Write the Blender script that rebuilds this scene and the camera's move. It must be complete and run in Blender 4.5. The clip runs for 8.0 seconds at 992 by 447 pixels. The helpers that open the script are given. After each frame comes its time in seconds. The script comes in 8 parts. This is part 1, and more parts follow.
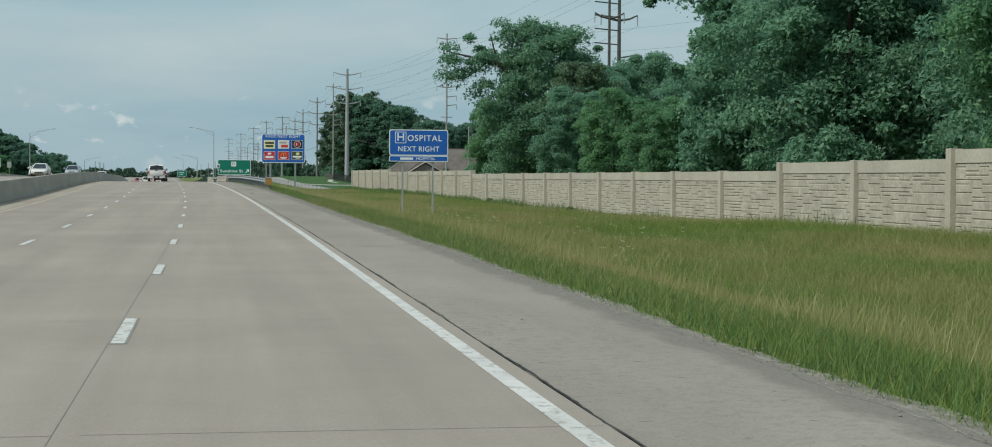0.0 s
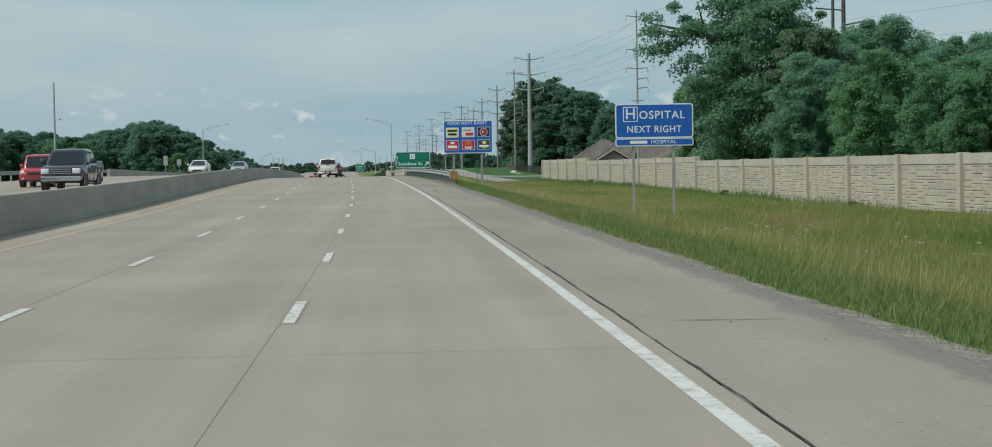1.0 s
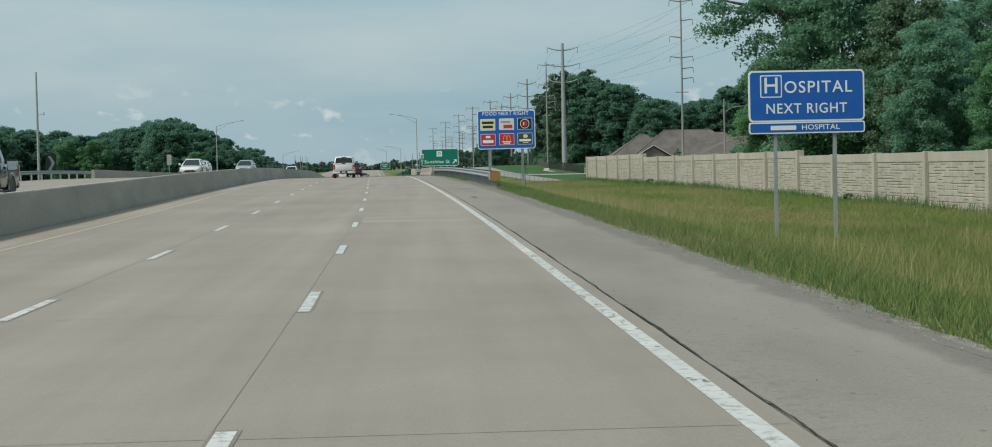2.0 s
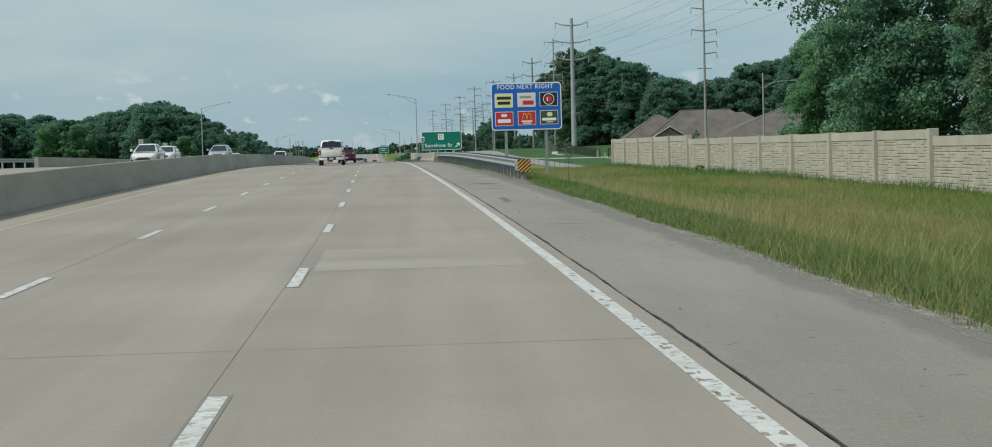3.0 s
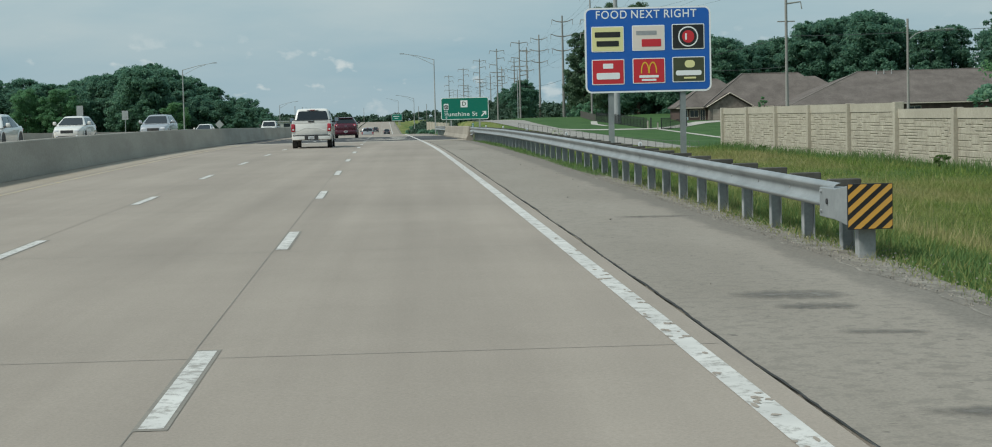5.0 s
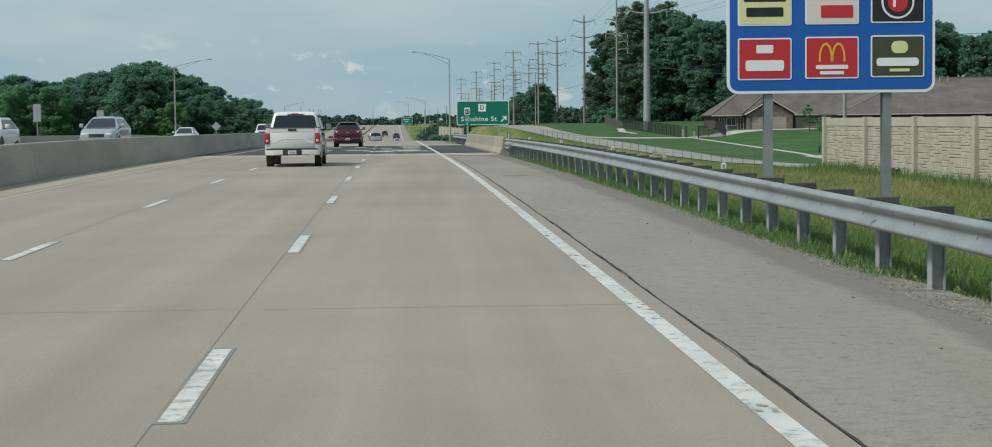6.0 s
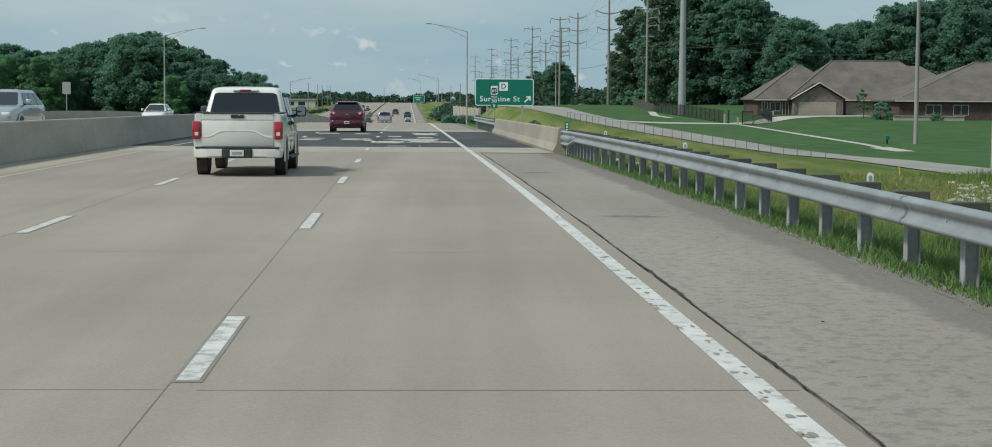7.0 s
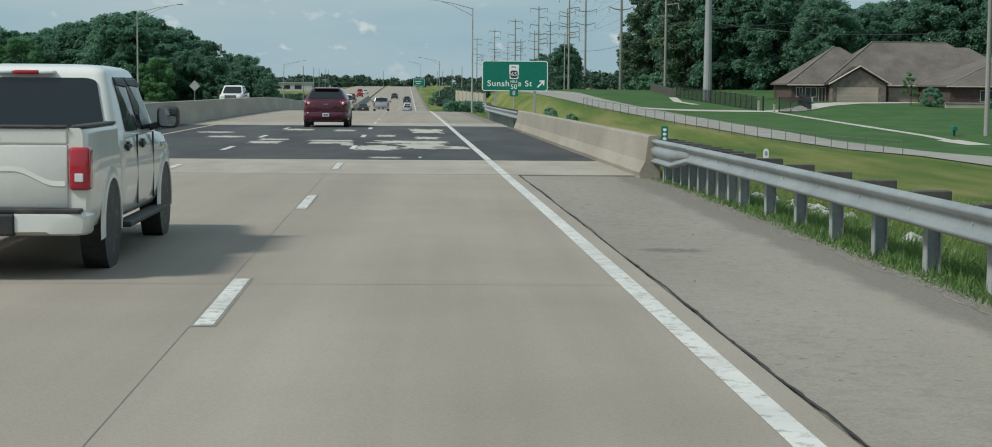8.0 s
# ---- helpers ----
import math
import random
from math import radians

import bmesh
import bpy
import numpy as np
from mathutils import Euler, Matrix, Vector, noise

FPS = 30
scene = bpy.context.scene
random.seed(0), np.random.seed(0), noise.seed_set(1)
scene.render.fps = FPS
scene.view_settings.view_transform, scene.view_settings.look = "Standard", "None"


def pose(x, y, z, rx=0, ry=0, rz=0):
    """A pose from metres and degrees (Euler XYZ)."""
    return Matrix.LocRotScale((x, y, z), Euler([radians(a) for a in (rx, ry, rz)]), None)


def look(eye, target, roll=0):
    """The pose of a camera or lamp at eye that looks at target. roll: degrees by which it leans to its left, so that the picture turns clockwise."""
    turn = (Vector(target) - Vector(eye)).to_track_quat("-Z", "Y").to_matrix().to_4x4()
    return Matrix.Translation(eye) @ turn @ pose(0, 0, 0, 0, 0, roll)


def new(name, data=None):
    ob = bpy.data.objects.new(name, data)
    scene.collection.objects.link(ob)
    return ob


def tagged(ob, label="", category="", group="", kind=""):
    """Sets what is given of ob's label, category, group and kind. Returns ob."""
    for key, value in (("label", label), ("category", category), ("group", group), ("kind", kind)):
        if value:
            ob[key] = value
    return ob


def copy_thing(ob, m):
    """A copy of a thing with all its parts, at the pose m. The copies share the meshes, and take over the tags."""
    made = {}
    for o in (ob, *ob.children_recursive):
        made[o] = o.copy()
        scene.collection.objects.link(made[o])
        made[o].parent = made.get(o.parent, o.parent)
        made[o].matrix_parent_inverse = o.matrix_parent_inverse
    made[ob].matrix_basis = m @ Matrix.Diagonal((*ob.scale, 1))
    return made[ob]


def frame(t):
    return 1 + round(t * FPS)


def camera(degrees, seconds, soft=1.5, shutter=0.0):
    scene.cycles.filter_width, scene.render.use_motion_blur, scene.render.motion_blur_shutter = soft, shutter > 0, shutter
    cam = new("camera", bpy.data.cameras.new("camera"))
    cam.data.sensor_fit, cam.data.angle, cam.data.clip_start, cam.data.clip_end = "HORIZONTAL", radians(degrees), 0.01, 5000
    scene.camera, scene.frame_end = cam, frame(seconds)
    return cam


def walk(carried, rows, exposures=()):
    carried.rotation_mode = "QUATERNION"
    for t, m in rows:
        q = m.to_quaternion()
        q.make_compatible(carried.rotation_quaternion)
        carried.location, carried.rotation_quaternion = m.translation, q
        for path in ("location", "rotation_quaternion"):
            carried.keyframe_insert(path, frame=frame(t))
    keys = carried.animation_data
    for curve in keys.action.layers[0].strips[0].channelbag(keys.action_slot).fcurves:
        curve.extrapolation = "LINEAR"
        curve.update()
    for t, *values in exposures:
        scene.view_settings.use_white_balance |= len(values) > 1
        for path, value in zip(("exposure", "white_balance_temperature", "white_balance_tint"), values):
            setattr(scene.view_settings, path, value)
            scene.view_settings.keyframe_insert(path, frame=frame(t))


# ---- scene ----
cam = camera(33.03, 8.0, soft=1.0)
# seconds, eye x, y, z in metres, yaw, pitch, roll in degrees
PATH = [
    (0.0, 0.754, 7.153, 1.890, -9.772, -1.534, -0.356),
    (0.5, 0.955, 18.580, 1.927, -4.247, -1.629, 0.523),
    (1.0, 1.078, 30.157, 1.977, -3.721, -1.888, 0.929),
    (1.5, 1.178, 41.843, 2.030, -3.145, -1.865, 1.081),
    (1.7, 1.200, 46.457, 2.047, -2.932, -1.861, 1.133),
    (2.8, 1.185, 72.752, 2.185, -2.874, -2.472, 1.487),
    (3.0, 1.164, 77.270, 2.223, -2.859, -2.540, 1.548),
    (3.5, 1.085, 89.622, 2.332, -2.786, -3.247, 1.497),
    (4.0, 1.008, 101.686, 2.431, -2.698, -3.706, 1.701),
    (4.5, 0.834, 113.532, 2.552, -2.613, -3.641, 1.678),
    (5.0, 0.555, 125.592, 2.667, -2.394, -3.648, 1.388),
    (5.2, 0.484, 130.404, 2.722, -1.036, -3.126, 1.500),
    (6.3, -0.241, 156.954, 2.941, -2.294, -3.583, 0.434),
    (6.5, -0.358, 161.861, 2.974, -1.925, -3.151, 0.248),
    (7.0, -0.571, 173.395, 3.054, -1.671, -4.212, -0.356),
    (7.5, -0.663, 184.243, 3.111, -1.705, -4.434, -0.331),
    (8.0, -0.945, 195.702, 3.165, -1.667, -4.770, -0.447),
]
walk(cam, [(t, pose(x, y, z, 90 + p, r, w)) for t, x, y, z, w, p, r in PATH], [(0.0, 0.15, 6150, 6), (8.0, 0.15, 6150, 6)])
ZR = [-0.018, 0.057, 0.137, 0.224, 0.358, 0.532, 0.733, 0.938, 1.093, 1.222, 1.298, 1.29, 1.223, 1.156, 1.089, 1.013, 0.92, 0.8]
XR = [-0.3, -0.233, -0.147, -0.105, -0.234, -0.426, -0.768, -1.204, -1.674, -2.147, -2.597, -3.102, -3.606, -4.106, -4.599, -5.088, -5.574, -6.06]
DASH_PHASE = 2.806

# ---- world, sun, exposure ----
world = bpy.data.worlds.new("sky")
scene.world = world
world.use_nodes = True
wn, wl = world.node_tree.nodes, world.node_tree.links
wn.clear()
SUN_EL, SUN_AZ = radians(47), radians(246)
sky = wn.new("ShaderNodeTexSky")
sky.sky_type, sky.sun_disc = "NISHITA", False
sky.sun_elevation, sky.sun_rotation = SUN_EL, SUN_AZ
sky.air_density, sky.dust_density = 1.6, 3.0
bg_sky = wn.new("ShaderNodeBackground")
bg_sky.inputs["Strength"].default_value = 0.10
wl.new(sky.outputs[0], bg_sky.inputs["Color"])
coord = wn.new("ShaderNodeTexCoord")
stretch = wn.new("ShaderNodeMapping")
stretch.inputs["Scale"].default_value = (1.6, 1.6, 7.0)
wl.new(coord.outputs["Generated"], stretch.inputs["Vector"])
veil = wn.new("ShaderNodeTexNoise")
veil.inputs["Scale"].default_value, veil.inputs["Detail"].default_value, veil.inputs["Roughness"].default_value = 2.4, 9.0, 0.55
wl.new(stretch.outputs[0], veil.inputs["Vector"])
veil_ramp = wn.new("ShaderNodeValToRGB")
veil_ramp.color_ramp.elements[0].position, veil_ramp.color_ramp.elements[0].color = 0.30, (0.265, 0.405, 0.475, 1)
veil_ramp.color_ramp.elements[1].position, veil_ramp.color_ramp.elements[1].color = 0.70, (0.44, 0.515, 0.535, 1)
wl.new(veil.outputs[0], veil_ramp.inputs[0])
puff_map = wn.new("ShaderNodeMapping")
puff_map.inputs["Scale"].default_value = (15.0, 15.0, 27.0)
wl.new(coord.outputs["Generated"], puff_map.inputs["Vector"])
puff = wn.new("ShaderNodeTexNoise")
puff.inputs["Scale"].default_value, puff.inputs["Detail"].default_value, puff.inputs["Roughness"].default_value = 3.0, 6.0, 0.5
wl.new(puff_map.outputs[0], puff.inputs["Vector"])
puff_ramp = wn.new("ShaderNodeValToRGB")
puff_ramp.color_ramp.elements[0].position, puff_ramp.color_ramp.elements[0].color = 0.60, (0, 0, 0, 1)
puff_ramp.color_ramp.elements[1].position, puff_ramp.color_ramp.elements[1].color = 0.68, (1, 1, 1, 1)
wl.new(puff.outputs[0], puff_ramp.inputs[0])
parts_ = wn.new("ShaderNodeSeparateXYZ")
wl.new(coord.outputs["Generated"], parts_.inputs[0])
low = wn.new("ShaderNodeValToRGB")
low.color_ramp.elements[0].position, low.color_ramp.elements[0].color = 0.0, (0.25, 0.25, 0.25, 1)
low.color_ramp.elements[1].position, low.color_ramp.elements[1].color = 0.028, (0.85, 0.85, 0.85, 1)
_e = low.color_ramp.elements.new(0.055)
_e.color = (0, 0, 0, 1)
wl.new(parts_.outputs[2], low.inputs[0])
puff_mask = wn.new("ShaderNodeMath")
puff_mask.operation = "MULTIPLY"
wl.new(puff_ramp.outputs[0], puff_mask.inputs[0])
wl.new(low.outputs[0], puff_mask.inputs[1])
puff_mix = wn.new("ShaderNodeMix")
puff_mix.data_type = "RGBA"
puff_mix.inputs[7].default_value = (0.66, 0.68, 0.66, 1)
wl.new(puff_mask.outputs[0], puff_mix.inputs[0])
wl.new(veil_ramp.outputs[0], puff_mix.inputs[6])
bg_cloud = wn.new("ShaderNodeBackground")
bg_cloud.inputs["Strength"].default_value = 1.05
wl.new(puff_mix.outputs[2], bg_cloud.inputs["Color"])
sky_mix = wn.new("ShaderNodeMixShader")
sky_mix.inputs[0].default_value = 0.82
wl.new(bg_sky.outputs[0], sky_mix.inputs[1])
wl.new(bg_cloud.outputs[0], sky_mix.inputs[2])
world_out = wn.new("ShaderNodeOutputWorld")
wl.new(sky_mix.outputs[0], world_out.inputs["Surface"])

sun = new("sun", bpy.data.lights.new("sun", "SUN"))
sun.data.energy, sun.data.angle, sun.data.color = 3.1, radians(9), (1.0, 0.95, 0.87)
_d = Vector((math.sin(SUN_AZ) * math.cos(SUN_EL), math.cos(SUN_AZ) * math.cos(SUN_EL), math.sin(SUN_EL)))
sun.matrix_world = look(_d * 300, (0, 0, 0))


# ---- materials ----
def make_mat(name, rough=0.8, metal=0.0, spec=0.4):
    m = bpy.data.materials.new(name)
    m.use_nodes = True
    b = m.node_tree.nodes["Principled BSDF"]
    b.inputs["Roughness"].default_value, b.inputs["Metallic"].default_value = rough, metal
    b.inputs["Specular IOR Level"].default_value = spec
    return m, m.node_tree.nodes, m.node_tree.links, b


def noise_node(m, scale, detail=6.0, rough=0.6, squeeze=(1, 1, 1)):
    n, l = m.node_tree.nodes, m.node_tree.links
    g = n.new("ShaderNodeNewGeometry")
    mp = n.new("ShaderNodeMapping")
    mp.inputs["Scale"].default_value = squeeze
    l.new(g.outputs["Position"], mp.inputs["Vector"])
    t = n.new("ShaderNodeTexNoise")
    t.inputs["Scale"].default_value, t.inputs["Detail"].default_value, t.inputs["Roughness"].default_value = scale, detail, rough
    l.new(mp.outputs[0], t.inputs["Vector"])
    return t.outputs[0]


def ramp(m, fac, stops):
    r = m.node_tree.nodes.new("ShaderNodeValToRGB")
    e = r.color_ramp.elements
    while len(e) < len(stops):
        e.new(0.5)
    for el, (p, c) in zip(e, stops):
        el.position, el.color = p, (*c, 1) if len(c) == 3 else c
    m.node_tree.links.new(fac, r.inputs[0])
    return r.outputs[0]


def blend(m, fac, a, b, mode="MIX"):
    x = m.node_tree.nodes.new("ShaderNodeMix")
    x.data_type, x.blend_type = "RGBA", mode
    l = m.node_tree.links
    if isinstance(fac, (int, float)):
        x.inputs[0].default_value = fac
    else:
        l.new(fac, x.inputs[0])
    for s, i in ((a, 6), (b, 7)):
        if isinstance(s, tuple):
            x.inputs[i].default_value = (*s, 1)
        else:
            l.new(s, x.inputs[i])
    return x.outputs[2]


def bump(m, fac, strength, dist, bsdf):
    n = m.node_tree.nodes.new("ShaderNodeBump")
    n.inputs["Strength"].default_value, n.inputs["Distance"].default_value = strength, dist
    m.node_tree.links.new(fac, n.inputs["Height"])
    m.node_tree.links.new(n.outputs[0], bsdf.inputs["Normal"])


def surface(name, c1, c2, big=0.4, fine=30.0, rough=0.85, metal=0.0, spec=0.4, bump_d=0.004, squeeze=(1, 1, 1), grain=0.25):
    """Two-scale colour: broad stains between c1 and c2, and fine grain."""
    m, n, l, b = make_mat(name, rough, metal, spec)
    col = ramp(m, noise_node(m, big, 6.0, 0.6, squeeze), [(0.32, c1), (0.68, c2)])
    f = noise_node(m, fine, 4.0, 0.7)
    col = blend(m, grain, col, ramp(m, f, [(0.3, (0.25, 0.25, 0.25)), (0.7, (0.75, 0.75, 0.75))]), "OVERLAY")
    l.new(col, b.inputs["Base Color"])
    if bump_d:
        bump(m, f, 0.5, bump_d, b)
    return m


def paint(name, c, rough=0.35, metal=0.0, coat=0.0, dirt=0.12, spec=0.5):
    """Plain paint or plastic with a faint uneven film of dust."""
    m, n, l, b = make_mat(name, rough, metal, spec)
    d = noise_node(m, 3.0, 5.0, 0.65)
    dusty = tuple(0.75 * v + 0.25 * g for v, g in zip(c, (0.3, 0.28, 0.24)))
    l.new(blend(m, ramp(m, d, [(0.45, (0, 0, 0)), (0.8, (dirt * 4, dirt * 4, dirt * 4))]), c, dusty), b.inputs["Base Color"])
    if coat:
        b.inputs["Coat Weight"].default_value, b.inputs["Coat Roughness"].default_value = coat, 0.05
    return m


# pavement: long tyre tracks along the lanes, stains and fine aggregate
M_CONC_ROAD, _n, _l, _b = make_mat("pavement_concrete", 0.86, 0.0, 0.25)
_broad = ramp(M_CONC_ROAD, noise_node(M_CONC_ROAD, 0.9, 5, 0.6, (1, 0.03, 1)), [(0.3, (0.246, 0.212, 0.175)), (0.7, (0.300, 0.260, 0.215))])
_patch = ramp(M_CONC_ROAD, noise_node(M_CONC_ROAD, 0.16, 6, 0.65), [(0.3, (0.42, 0.42, 0.42)), (0.7, (0.57, 0.57, 0.57))])
_c = blend(M_CONC_ROAD, 0.7, _broad, _patch, "OVERLAY")
_f = noise_node(M_CONC_ROAD, 45, 3, 0.8)
_c = blend(M_CONC_ROAD, 0.22, _c, ramp(M_CONC_ROAD, _f, [(0.3, (0.2, 0.2, 0.2)), (0.7, (0.8, 0.8, 0.8))]), "OVERLAY")
_l.new(_c, _b.inputs["Base Color"])
bump(M_CONC_ROAD, _f, 0.4, 0.003, _b)

M_SHOULDER, _n, _l, _b = make_mat("shoulder_asphalt", 0.92, 0.0, 0.2)
_c = ramp(M_SHOULDER, noise_node(M_SHOULDER, 0.35, 6, 0.6, (1, 0.25, 1)), [(0.32, (0.216, 0.192, 0.159)), (0.68, (0.282, 0.253, 0.212))])
_f = noise_node(M_SHOULDER, 38, 3, 0.7)
_c = blend(M_SHOULDER, 0.30, _c, ramp(M_SHOULDER, _f, [(0.3, (0.25, 0.25, 0.25)), (0.7, (0.75, 0.75, 0.75))]), "OVERLAY")
_p = ramp(M_SHOULDER, noise_node(M_SHOULDER, 8.0, 3, 0.55), [(0.66, (0, 0, 0)), (0.74, (0.75, 0.75, 0.75))])
_s = ramp(M_SHOULDER, noise_node(M_SHOULDER, 6.5, 5, 0.7), [(0.50, (0, 0, 0)), (0.60, (1, 1, 1))])
_m = ramp(M_SHOULDER, noise_node(M_SHOULDER, 0.07, 3, 0.5, (2, 0.6, 1)), [(0.42, (0.03, 0.03, 0.03)), (0.64, (0.55, 0.55, 0.55))])
_c = blend(M_SHOULDER, blend(M_SHOULDER, 1.0, _s, _m, "MULTIPLY"), _c, (0.150, 0.137, 0.116))
_c = blend(M_SHOULDER, _p, _c, (0.105, 0.096, 0.082))
_at = _n.new("ShaderNodeAttribute")
_at.attribute_name = "edge"
_ad = _n.new("ShaderNodeMath")
_ad.operation = "MULTIPLY_ADD"
_ad.inputs[1].default_value, _ad.inputs[2].default_value = 1.1, -0.55
_l.new(noise_node(M_SHOULDER, 1.7, 7, 0.68, (1, 0.45, 1)), _ad.inputs[0])
_sum = _n.new("ShaderNodeMath")
_l.new(_at.outputs["Fac"], _sum.inputs[0])
_l.new(_ad.outputs[0], _sum.inputs[1])
_dirt = ramp(M_SHOULDER, noise_node(M_SHOULDER, 22, 4, 0.7), [(0.3, (0.115, 0.104, 0.088)), (0.7, (0.215, 0.196, 0.165))])
_l.new(blend(M_SHOULDER, ramp(M_SHOULDER, _sum.outputs[0], [(0.42, (0, 0, 0)), (0.72, (0.85, 0.85, 0.85))]), _c, _dirt), _b.inputs["Base Color"])
bump(M_SHOULDER, _f, 0.4, 0.004, _b)
M_DECK = surface("bridge_asphalt", (0.042, 0.044, 0.046), (0.082, 0.083, 0.083), 0.5, 25, 0.9, spec=0.2, bump_d=0.005, squeeze=(1, 0.3, 1), grain=0.4)
M_PATCH = surface("worn_through_concrete", (0.317, 0.295, 0.255), (0.440, 0.414, 0.361), 1.2, 25, 0.88, spec=0.2)
M_SLAB = surface("pale_slab_concrete", (0.27, 0.241, 0.200), (0.36, 0.325, 0.272), 0.8, 25, 0.88, spec=0.2, squeeze=(1, 0.4, 1))
M_SLAB_WORN = surface("worn_pale_slab_concrete", (0.262, 0.229, 0.190), (0.325, 0.287, 0.240), 0.7, 25, 0.88, spec=0.2, squeeze=(0.3, 1, 1))
M_BARRIER = surface("barrier_concrete", (0.300, 0.272, 0.228), (0.395, 0.363, 0.308), 0.5, 14, 0.88, spec=0.25, squeeze=(1, 0.35, 1.6), grain=0.3)
M_PARAPET = surface("parapet_concrete", (0.243, 0.216, 0.174), (0.305, 0.276, 0.227), 0.6, 14, 0.88, spec=0.25, squeeze=(1, 0.5, 1.5), grain=0.25)
M_TAR = surface("joint_sealant", (0.022, 0.021, 0.02), (0.05, 0.047, 0.043), 2.0, 40, 0.8, spec=0.3, bump_d=0.002)
M_JOINT = surface("saw_cut_joint", (0.185, 0.170, 0.146), (0.240, 0.222, 0.190), 1.0, 20, 0.9, spec=0.2, bump_d=0.0)
M_GRAVEL = surface("edge_gravel", (0.13, 0.118, 0.098), (0.29, 0.265, 0.225), 3.0, 18, 0.95, spec=0.15, bump_d=0.02, grain=0.6)
M_ROCK = surface("white_limestone", (0.30, 0.295, 0.275), (0.46, 0.45, 0.42), 2.0, 12, 0.9, spec=0.2, bump_d=0.01)


def line_paint(name, c, wear):
    m, n, l, b = make_mat(name, 0.7, 0.0, 0.3)
    w = noise_node(m, 7.0, 6.0, 0.75)
    fac = ramp(m, w, [(wear - 0.05, (0, 0, 0)), (wear + 0.06, (1, 1, 1))])
    soft = ramp(m, noise_node(m, 1.3, 4.0, 0.6), [(0.35, tuple(v * 0.82 for v in c)), (0.65, c)])
    l.new(blend(m, fac, (0.29, 0.275, 0.245), soft), b.inputs["Base Color"])
    return m


M_WHITE_LINE = line_paint("white_road_paint", (0.56, 0.545, 0.505), 0.42)
M_DASH_LINE = line_paint("worn_white_road_paint", (0.58, 0.565, 0.525), 0.45)
M_TAN_SHOULDER = surface("tan_stained_shoulder", (0.270, 0.225, 0.171), (0.333, 0.293, 0.239), 0.5, 22, 0.9, spec=0.2, squeeze=(1, 0.2, 1), grain=0.35)
M_YELLOW_LINE = line_paint("faded_yellow_road_paint", (0.47, 0.355, 0.205), 0.49)

# grass: ground colour and blades
M_GROUND, _n, _l, _b = make_mat("grass_ground", 0.95, 0.0, 0.15)
_a = ramp(M_GROUND, noise_node(M_GROUND, 0.22, 5, 0.6, (1, 0.16, 0)), [(0.36, (0.071, 0.121, 0.026)), (0.5, (0.130, 0.158, 0.041)), (0.64, (0.205, 0.195, 0.071))])
_f = noise_node(M_GROUND, 9, 6, 0.75)
_l.new(blend(M_GROUND, 0.55, _a, ramp(M_GROUND, _f, [(0.25, (0.2, 0.2, 0.2)), (0.75, (0.8, 0.8, 0.8))]), "OVERLAY"), _b.inputs["Base Color"])
bump(M_GROUND, _f, 1.0, 0.12, _b)
M_LAWN = surface("mown_lawn", (0.036, 0.080, 0.024), (0.060, 0.112, 0.036), 0.25, 14, 0.95, spec=0.15, bump_d=0.04, grain=0.3)


def leafy(name, stops, rough=0.55, through_light=0.25, dry=None, gloss=0.18):
    m, n, l, b = make_mat(name, rough, 0.0, gloss)
    g = n.new("ShaderNodeNewGeometry")
    col = ramp(m, g.outputs["Random Per Island"], stops)
    if dry:
        col = blend(m, ramp(m, noise_node(m, 0.22, 5, 0.6, (1, 0.16, 0)), [(0.40, (0, 0, 0)), (0.62, (1, 1, 1))]), col, ramp(m, g.outputs["Random Per Island"], dry))
    o = n.new("ShaderNodeObjectInfo")
    col = blend(m, 0.35, col, ramp(m, o.outputs["Random"], [(0.0, (0.38, 0.42, 0.40)), (1.0, (0.62, 0.6, 0.5))]), "OVERLAY")
    l.new(col, b.inputs["Base Color"])
    tr = n.new("ShaderNodeBsdfTranslucent")
    l.new(col, tr.inputs["Color"])
    mx = n.new("ShaderNodeMixShader")
    mx.inputs[0].default_value = through_light
    l.new(b.outputs[0], mx.inputs[1])
    l.new(tr.outputs[0], mx.inputs[2])
    l.new(mx.outputs[0], n["Material Output"].inputs["Surface"])
    return m


M_BLADE = leafy("verge_grass", [(0.0, (0.095, 0.165, 0.034)), (0.6, (0.165, 0.238, 0.056)), (1.0, (0.265, 0.305, 0.085))], 0.6, 0.4, [(0.0, (0.165, 0.186, 0.064)), (0.5, (0.276, 0.255, 0.110)), (1.0, (0.365, 0.335, 0.175))])
M_BLADE_GREEN = leafy("green_weeds", [(0.0, (0.085, 0.160, 0.052)), (1.0, (0.165, 0.245, 0.085))], 0.6, 0.4)
M_LEAF = leafy("broad_leaves", [(0.0, (0.113, 0.235, 0.160)), (0.6, (0.179, 0.332, 0.223)), (1.0, (0.276, 0.443, 0.282))], 0.48, 0.6, gloss=0.16)
M_LEAF_LIGHT = leafy("bright_leaves", [(0.0, (0.098, 0.217, 0.110)), (0.6, (0.160, 0.314, 0.163)), (1.0, (0.243, 0.405, 0.207))], 0.48, 0.6, gloss=0.16)
M_LEAF_DARK = leafy("dark_leaves", [(0.0, (0.083, 0.174, 0.128)), (0.6, (0.130, 0.247, 0.177)), (1.0, (0.201, 0.336, 0.224))], 0.5, 0.6, gloss=0.16)
M_LEAF_OLD = leafy("old_tree_leaves", [(0.0, (0.094, 0.195, 0.134)), (0.6, (0.152, 0.287, 0.191)), (1.0, (0.260, 0.420, 0.244))], 0.48, 0.6, gloss=0.16)
